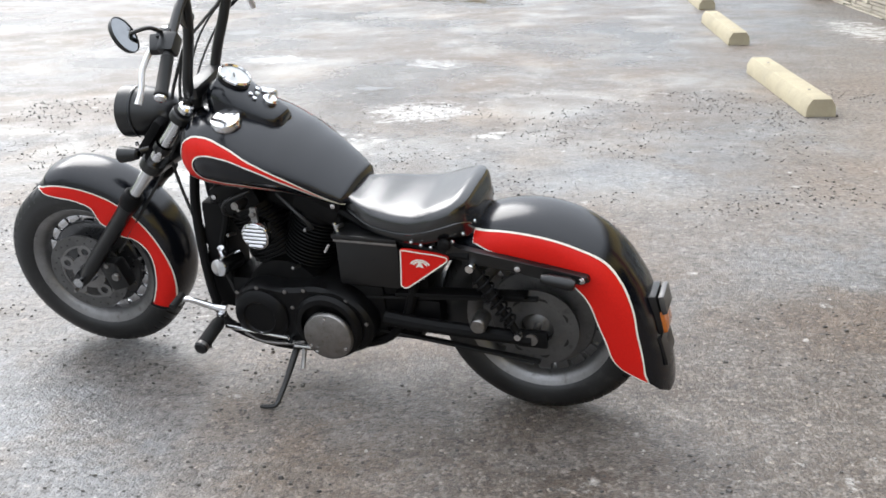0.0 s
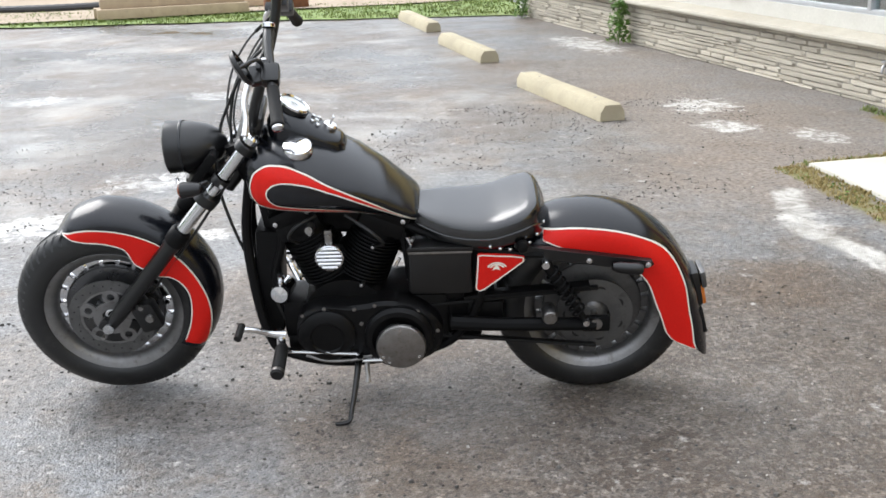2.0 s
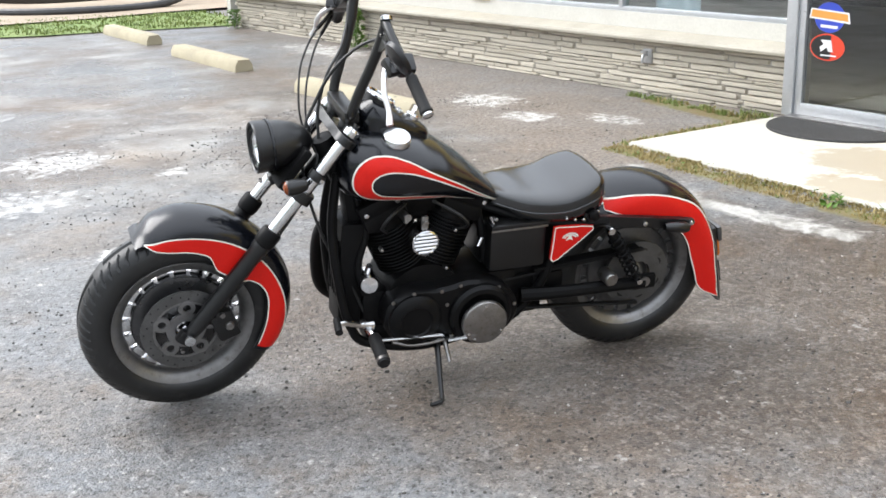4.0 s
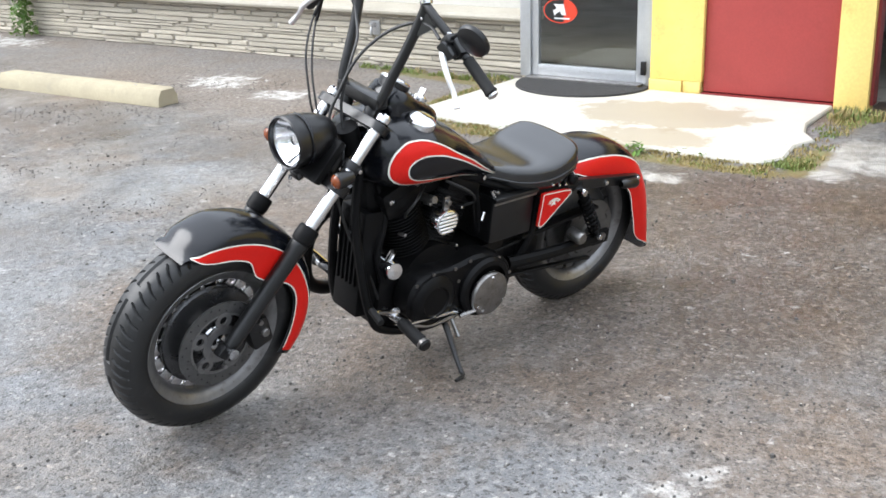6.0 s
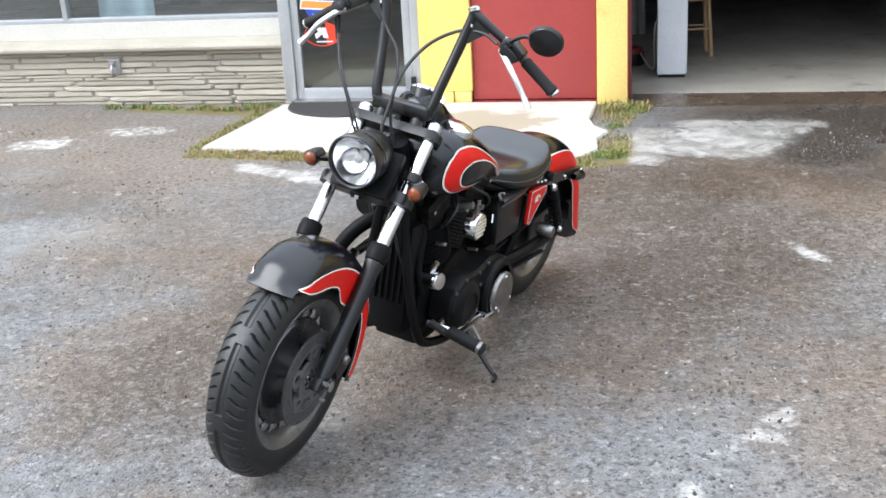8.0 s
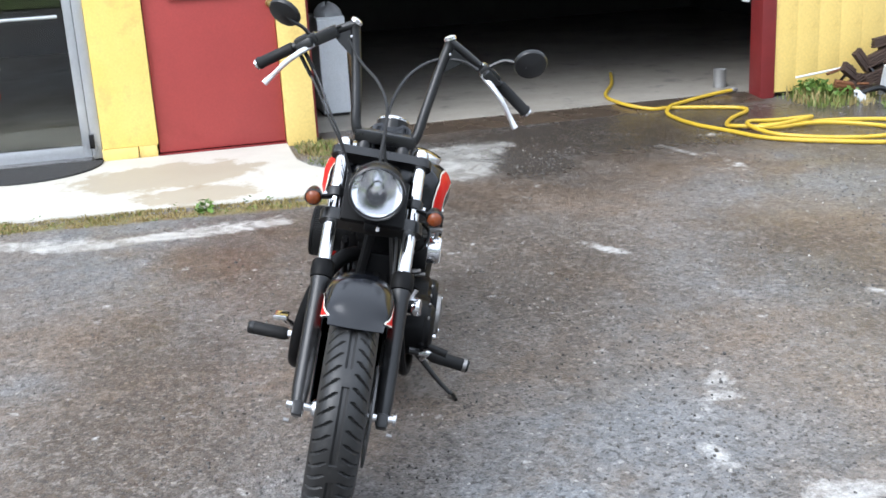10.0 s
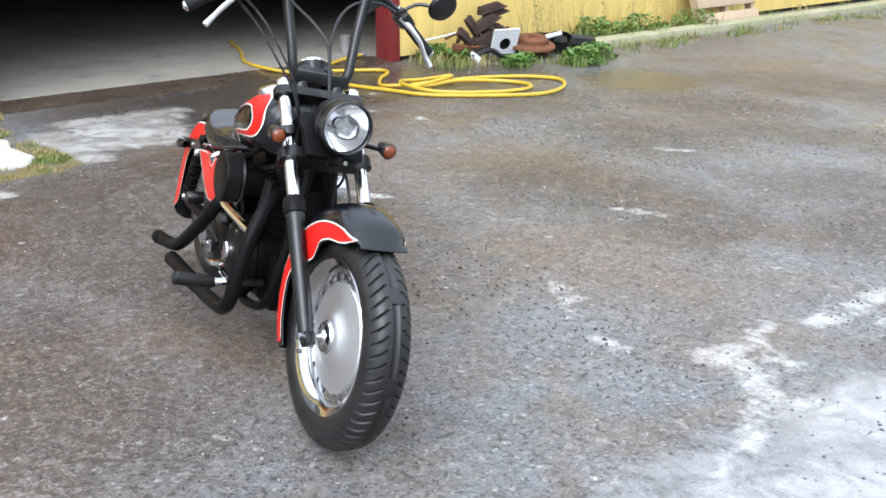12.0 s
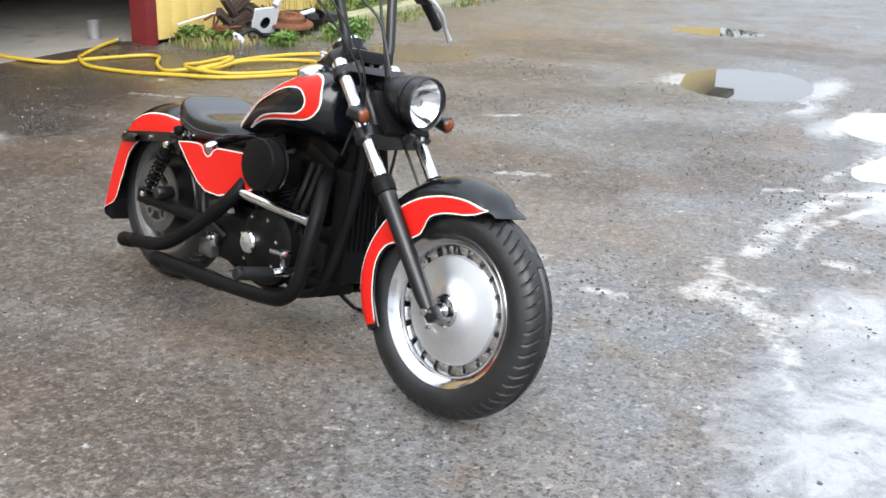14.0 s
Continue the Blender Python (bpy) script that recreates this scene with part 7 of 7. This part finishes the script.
horn = part("horn", Shape().lathe([(.047, -.035), (.047, -.004), (.044, .004), (.040, .006), (.040, -.002), (.0, -.002)], (.828, .178, .592), (0, 1, -.03), 36), CHROME, bike, "round chrome horn with slats")
for k in range(6):
    z = -.031 + .0125 * k
    h = math.sqrt(.039 ** 2 - z * z)
    part("slat", Shape().box((.828, .182, .592 + z), (2 * h, .007, .0075), .0015, (25, 0, 0)), BRUSHED, horn)
part("horn_bracket", Shape().box((.828, .165, .655), (.022, .012, .05), .003).lathe([(.009, 0), (.009, .014), (0, .016)], (.828, .168, .662), (0, 1, 0), 10), STEEL, horn)
can = part("oil_filter", Shape().lathe([(.028, -.09), (.030, -.02), (.031, .0), (.027, .008), (.0, .010)], (1.0, .135, .445), (.15, 1, .12), 28), CHROME, bike, "chrome oil filter can")
part("filter_stem", Shape().tube([(1.0, .10, .46), (.995, .12, .505)], .011, 10, 1), CHROME, can)

part("ignition_coil", Shape().box((.985, .0, .655), (.13, .085, .17), .02, (0, 8, 0)), BLACK_MATT, bike, "black ignition coil under the tank")
part("intake_manifold", Shape().tube([(.72, -.02, .60), (.80, -.01, .625), (.88, -.02, .60)], .034, 14, 4).box((.80, .0, .665), (.17, .07, .07), .015), ENGINE_BLACK, eng)
part("wiring_loom", Shape().tube([(1.06, .03, .86), (1.02, .045, .72), (.99, .06, .60), (1.02, .07, .48), (1.0, .08, .38)], .012, 8, 5), BLACK_MATT, bike, "black bundled wiring")
part("breather_hose", Shape().tube([(.62, .05, .67), (.60, .07, .58), (.585, .08, .46)], .014, 8, 4), BLACK_MATT, bike)

# oil tank, left side panel
box_l = part("oil_tank", Shape().box((.49, .105, .515), (.20, .075, .165), .014).box((.49, .115, .60), (.205, .085, .014), .004), BLACK_SATIN, bike, "black oil tank box")
part("tank_strap", Shape().box((.49, .148, .585), (.20, .006, .008), .002), STEEL, box_l)


def flat_panel(name, poly, y, sgn, label, thick=.012):
    q = np.array(poly)
    pl_ = part(name, Shape().prism(q, lambda a, b, d: (a, sgn * d, b), y - thick, y, .003), RED_PAINT, bike, label)
    c = q.mean(0)
    loop = resample(np.concatenate([q, q[:1]]), 90)[:-1]
    loop = loop + (c - loop) * (.0026 / np.linalg.norm(c - loop, axis=1)[:, None])
    part("pinstripe", Shape().ribbon(loop, .0042, lambda a, b: (a, sgn * (y + .0012), b), True), WHITE_LINE, pl_, "cream pinstripe")
    return pl_, c


left_p, _ = flat_panel("left_side_panel", [(.374, .582), (.36, .584), (.27, .578), (.232, .572), (.230, .560), (.30, .502), (.358, .460), (.372, .455), (.382, .464)], .168, 1, "small red triangular side panel")
for ry, h0, h1 in ((.030, 20, 160), (.022, 20, 160)):
    part("badge_arc", Shape().ribbon([(.315 - ry * math.cos(math.radians(a)), .533 + .75 * ry * math.sin(math.radians(a))) for a in np.linspace(h0, h1, 14)], .005, lambda a, b: (a, .1697, b)), WHITE_LINE, left_p)
part("badge_mark", Shape().prism([(.315, .552), (.330, .530), (.318, .534), (.305, .530)], lambda a, b, d: (a, d, b), .168, .1697), WHITE_LINE, left_p)
part("inner_guard", Shape().box((.365, 0, .495), (.09, .21, .17), .012), BLACK_MATT, bike, "black inner guard ahead of the rear wheel")
part("battery_box", Shape().box((.50, -.02, .52), (.20, .20, .17), .012), BLACK_SATIN, bike)
flat_panel("right_side_panel", [(.262, .578), (.33, .590), (.39, .596), (.418, .590), (.425, .572), (.445, .560), (.468, .566), (.485, .588), (.51, .600), (.56, .604), (.72, .616), (.73, .50), (.66, .478), (.54, .437), (.455, .437), (.40, .462), (.33, .517)], .186, -1, "red scalloped side panel")
part("oil_cap", Shape().lathe([(.024, -.03), (.026, .0), (.026, .018), (.018, .024), (0, .025)], (.445, -.165, .588), (0, -.55, 1), 20), CHROME, bike, "chrome oil cap")

# air cleaner and exhaust on the right
air = part("air_cleaner", Shape().lathe([(0, .056), (.074, .056), (.083, .053), (.086, .046), (.0, .044)], (.822, -.196, .606), (0, -1, .02), 56), BLACK_MATT, bike, "round matt black air cleaner")
pl_s = Shape()
for k in range(72):
    a = 2 * math.pi * k / 72
    pl_s.box((.822 + .080 * math.cos(a), -.196 - .025, .606 + .080 * math.sin(a)), (.008, .040, .0040), 0, (0, -math.degrees(a), 0))
part("filter_pleats", pl_s.lathe([(.077, .0), (.077, .046)], (.822, -.196, .606), (0, -1, .02), 48), GRIP_RUBBER, air, "pleated black filter element")
part("backing_plate", Shape().lathe([(0, .0), (.088, .0), (.09, -.008), (.0, -.012)], (.822, -.196, .606), (0, -1, .02), 40), BLACK_SATIN, air)
part("carburettor", Shape().box((.82, -.14, .595), (.09, .10, .09), .02), ENGINE_BLACK, air)
for nm, pts, r in (("front_exhaust_pipe", [(.97, -.06, .60), (1.03, -.13, .585), (1.08, -.19, .50), (1.09, -.225, .38), (1.075, -.238, .27), (1.02, -.243, .215), (.93, -.245, .195), (.75, -.25, .18), (.50, -.255, .166), (.30, -.258, .155)], .0245),
                   ("rear_exhaust_pipe", [(.63, -.08, .57), (.66, -.15, .53), (.655, -.20, .47), (.58, -.222, .39), (.46, -.236, .30), (.36, -.245, .235), (.28, -.252, .205), (.18, -.262, .190), (.09, -.27, .178)], .0245)):
    pipe = part(nm, Shape().tube(pts, r, 18, 7), BLACK_MATT, bike, "matt black wrapped exhaust pipe")
    e, b = np.array(pts[-1]), np.array(pts[-2])
    d = (e - b) / np.linalg.norm(e - b)
    part("muffler_tip", Shape().lathe([(.0, -.03), (.019, -.03), (.021, .004), (.026, .006), (.0275, .0), (.027, -.06), (.0245, -.065)], tuple(e), tuple(d), 24), BLACK_MATT, pipe)
part("lower_muffler", Shape().tube([(.72, -.252, .178), (.66, -.253, .175), (.36, -.257, .160), (.31, -.258, .157)], [.0245, .0275, .0275, .0255], 20, 3), BLACK_MATT, bike, "matt black lower muffler")
part("heat_shield", Shape().tube([(.64, -.190, .482), (.80, -.180, .472), (1.02, -.170, .462)], .018, 12, 3), CHROME, bike, "bright steel exhaust shield")
for sgn, root, out in ((1, (1.0, .185, .285), (.02, 1, -.18)), (-1, (.997, -.272, .293), (-.04, -1, .06))):
    peg = part("foot_peg", Shape().lathe([(0, 0), (.014, 0), (.019, .01), (.0215, .02), (.0215, .134), (.018, .140), (0, .141)], root, out, 16), GRIP_RUBBER, bike, "black rubber foot peg")
    part("peg_mount", Shape().tube([(1.02, sgn * .12, .30), (1.01, root[1] - sgn * .03, root[2] + .008)], .012, 10, 2), BLACK_SATIN, peg)
    part("peg_clamp", Shape().tube([(1.01, root[1] - sgn * .032, root[2] + .008), (root[0], root[1] + sgn * .012, root[2] + .002)], .014, 10, 2), ALLOY, peg)
    part("peg_band", Shape().lathe([(.0222, .120), (.0228, .126), (.0222, .132)], root, out, 16), STEEL if sgn > 0 else BLACK_SATIN, peg)
shift = part("shift_lever", Shape().tube([(.995, .155, .305), (1.04, .165, .318), (1.09, .185, .345), (1.12, .195, .352)], [.016, .011, .009, .009], 10, 4), ALLOY, bike, "alloy gear shift lever")
part("toe_peg", Shape().lathe([(.0, 0), (.012, 0), (.0125, .06), (0, .062)], (1.122, .185, .362), (.1, 1, -.25), 14), GRIP_RUBBER, shift)
part("shift_rod", Shape().tube([(.985, .185, .262), (.76, .19, .250)], .006, 8, 1).tube([(.745, .195, .228), (.665, .205, .236)], .007, 8, 1).lathe([(.010, -.012), (.010, .012)], (.66, .205, .237), (0, 1, 0), 12).lathe([(.011, -.014), (.011, .014)], (.755, .192, .250), (0, 1, 0), 12), CHROME, shift)
part("lower_rail", Shape().tube([(.93, .165, .235), (.86, .175, .218), (.76, .175, .222), (.70, .16, .235)], .007, 8, 4), STEEL, bike)
brake = part("brake_pedal", Shape().tube([(.985, -.21, .285), (1.01, -.245, .32), (1.04, -.275, .355), (1.06, -.285, .372)], [.014, .011, .009, .010], 10, 4), ALLOY, bike, "alloy rear brake pedal")
part("pedal_pad", Shape().box((1.055, -.297, .380), (.06, .045, .014), .004, (0, -4, 0)), ALLOY, brake)
stand = part("side_stand", Shape().tube([(.765, .12, .21), (.770, .165, .17), (.782, .230, .105), (.792, .282, .062)], [.013, .011, .009, .008], 10, 4), BLACK_SATIN, bike, "thin black side stand with a bent foot")
part("stand_foot", Shape().tube([(.788, .274, .068), (.796, .292, .0605), (.815, .300, .0600), (.838, .304, .0605)], [.0075, .0075, .0075, .006], 10, 4), BLACK_SATIN, stand)
part("stand_spring", Shape().tube([(.74, .14, .205), (.735, .19, .14)], .008, 8, 1), STEEL, stand)
# tail lamp and plate holder
tail = part("tail_light", Shape().box((-.330, 0, .372), (.045, .10, .13), .016, (0, 12, 0)), BLACK_SATIN, bike, "small tail light with an amber-red lens")
part("lens", Shape().box((-.356, 0, .350), (.022, .088, .07), .010, (0, 12, 0)), TAIL_RED, tail)
part("visor", Shape().box((-.356, 0, .408), (.018, .095, .060), .007, (0, 12, 0)), GUNMETAL, tail)
part("plate_holder", Shape().box((-.362, 0, .265), (.012, .13, .09), .004, (0, 14, 0)), BLACK_SATIN, tail)

# tank and dash sit a little to the right of the wheel line
for ob in (tank, dash):
    ob.location = (0, -.016, .002)

# the front end is turned to its left and tipped with it
turned = pose(0, 0, 0, 1.0) @ pose(1.291, -0.029, 0.596, -4.49, -1.42, 3.21) @ pose(-1.3, 0, -0.6)
FRONT = ("front_wheel", "front_fender", "fork_leg", "brake_caliper", "upper_yoke", "lower_yoke", "steering_stem", "fork_brace_cover", "headlight", "turn_signal", "handlebar", "clutch_cable", "brake_hose", "throttle_cable", "switch_wire", "cable_sleeve")
for ob in bike.children:
    if ob.name.split(".")[0] in FRONT:
        ob.matrix_basis = turned

# ---- single stones of the low wall ----
stone_meshes = []
pick = random.Random(8)
for k in range(10):
    bm_s = Shape()
    ys_, zs_ = (-.5, -.46, -.2, .1, .44, .5), (-.5, -.36, .36, .5)
    g = np.array([[(-(0.0 if (i in (0, 5) or j in (0, 3)) else pick.uniform(.55, 1.0)), yy + (pick.uniform(-.012, .012) if 0 < i < 5 else 0), zz + pick.uniform(-.07, .07)) for j, zz in enumerate(zs_)] for i, yy in enumerate(ys_)])
    bm_s.grid(g)
    stone_meshes.append(mesh_of("ledge_stone", bm_s, STONE, 50))
z = 0.0
courses = []
while z < 0.415:
    h = pick.choice((.026, .034, .042, .05, .058))
    courses.append((z, min(h, .43 - z)))
    z += h
for z0, h in courses:
    y = SY0 + pick.uniform(-.02, .0)
    while y < SY1 - .05:
        ln = min(pick.choice((.22, .35, .5, .7, .95)) * pick.uniform(.8, 1.2), SY1 - y)
        ob = new("ledge_stone", pick.choice(stone_meshes))
        ob.parent = base_wall
        ob.location = (SX + .022, y + ln / 2, z0 + h / 2)
        ob.scale = (pick.uniform(.018, .04), ln - .006, h - .004)
        y += ln
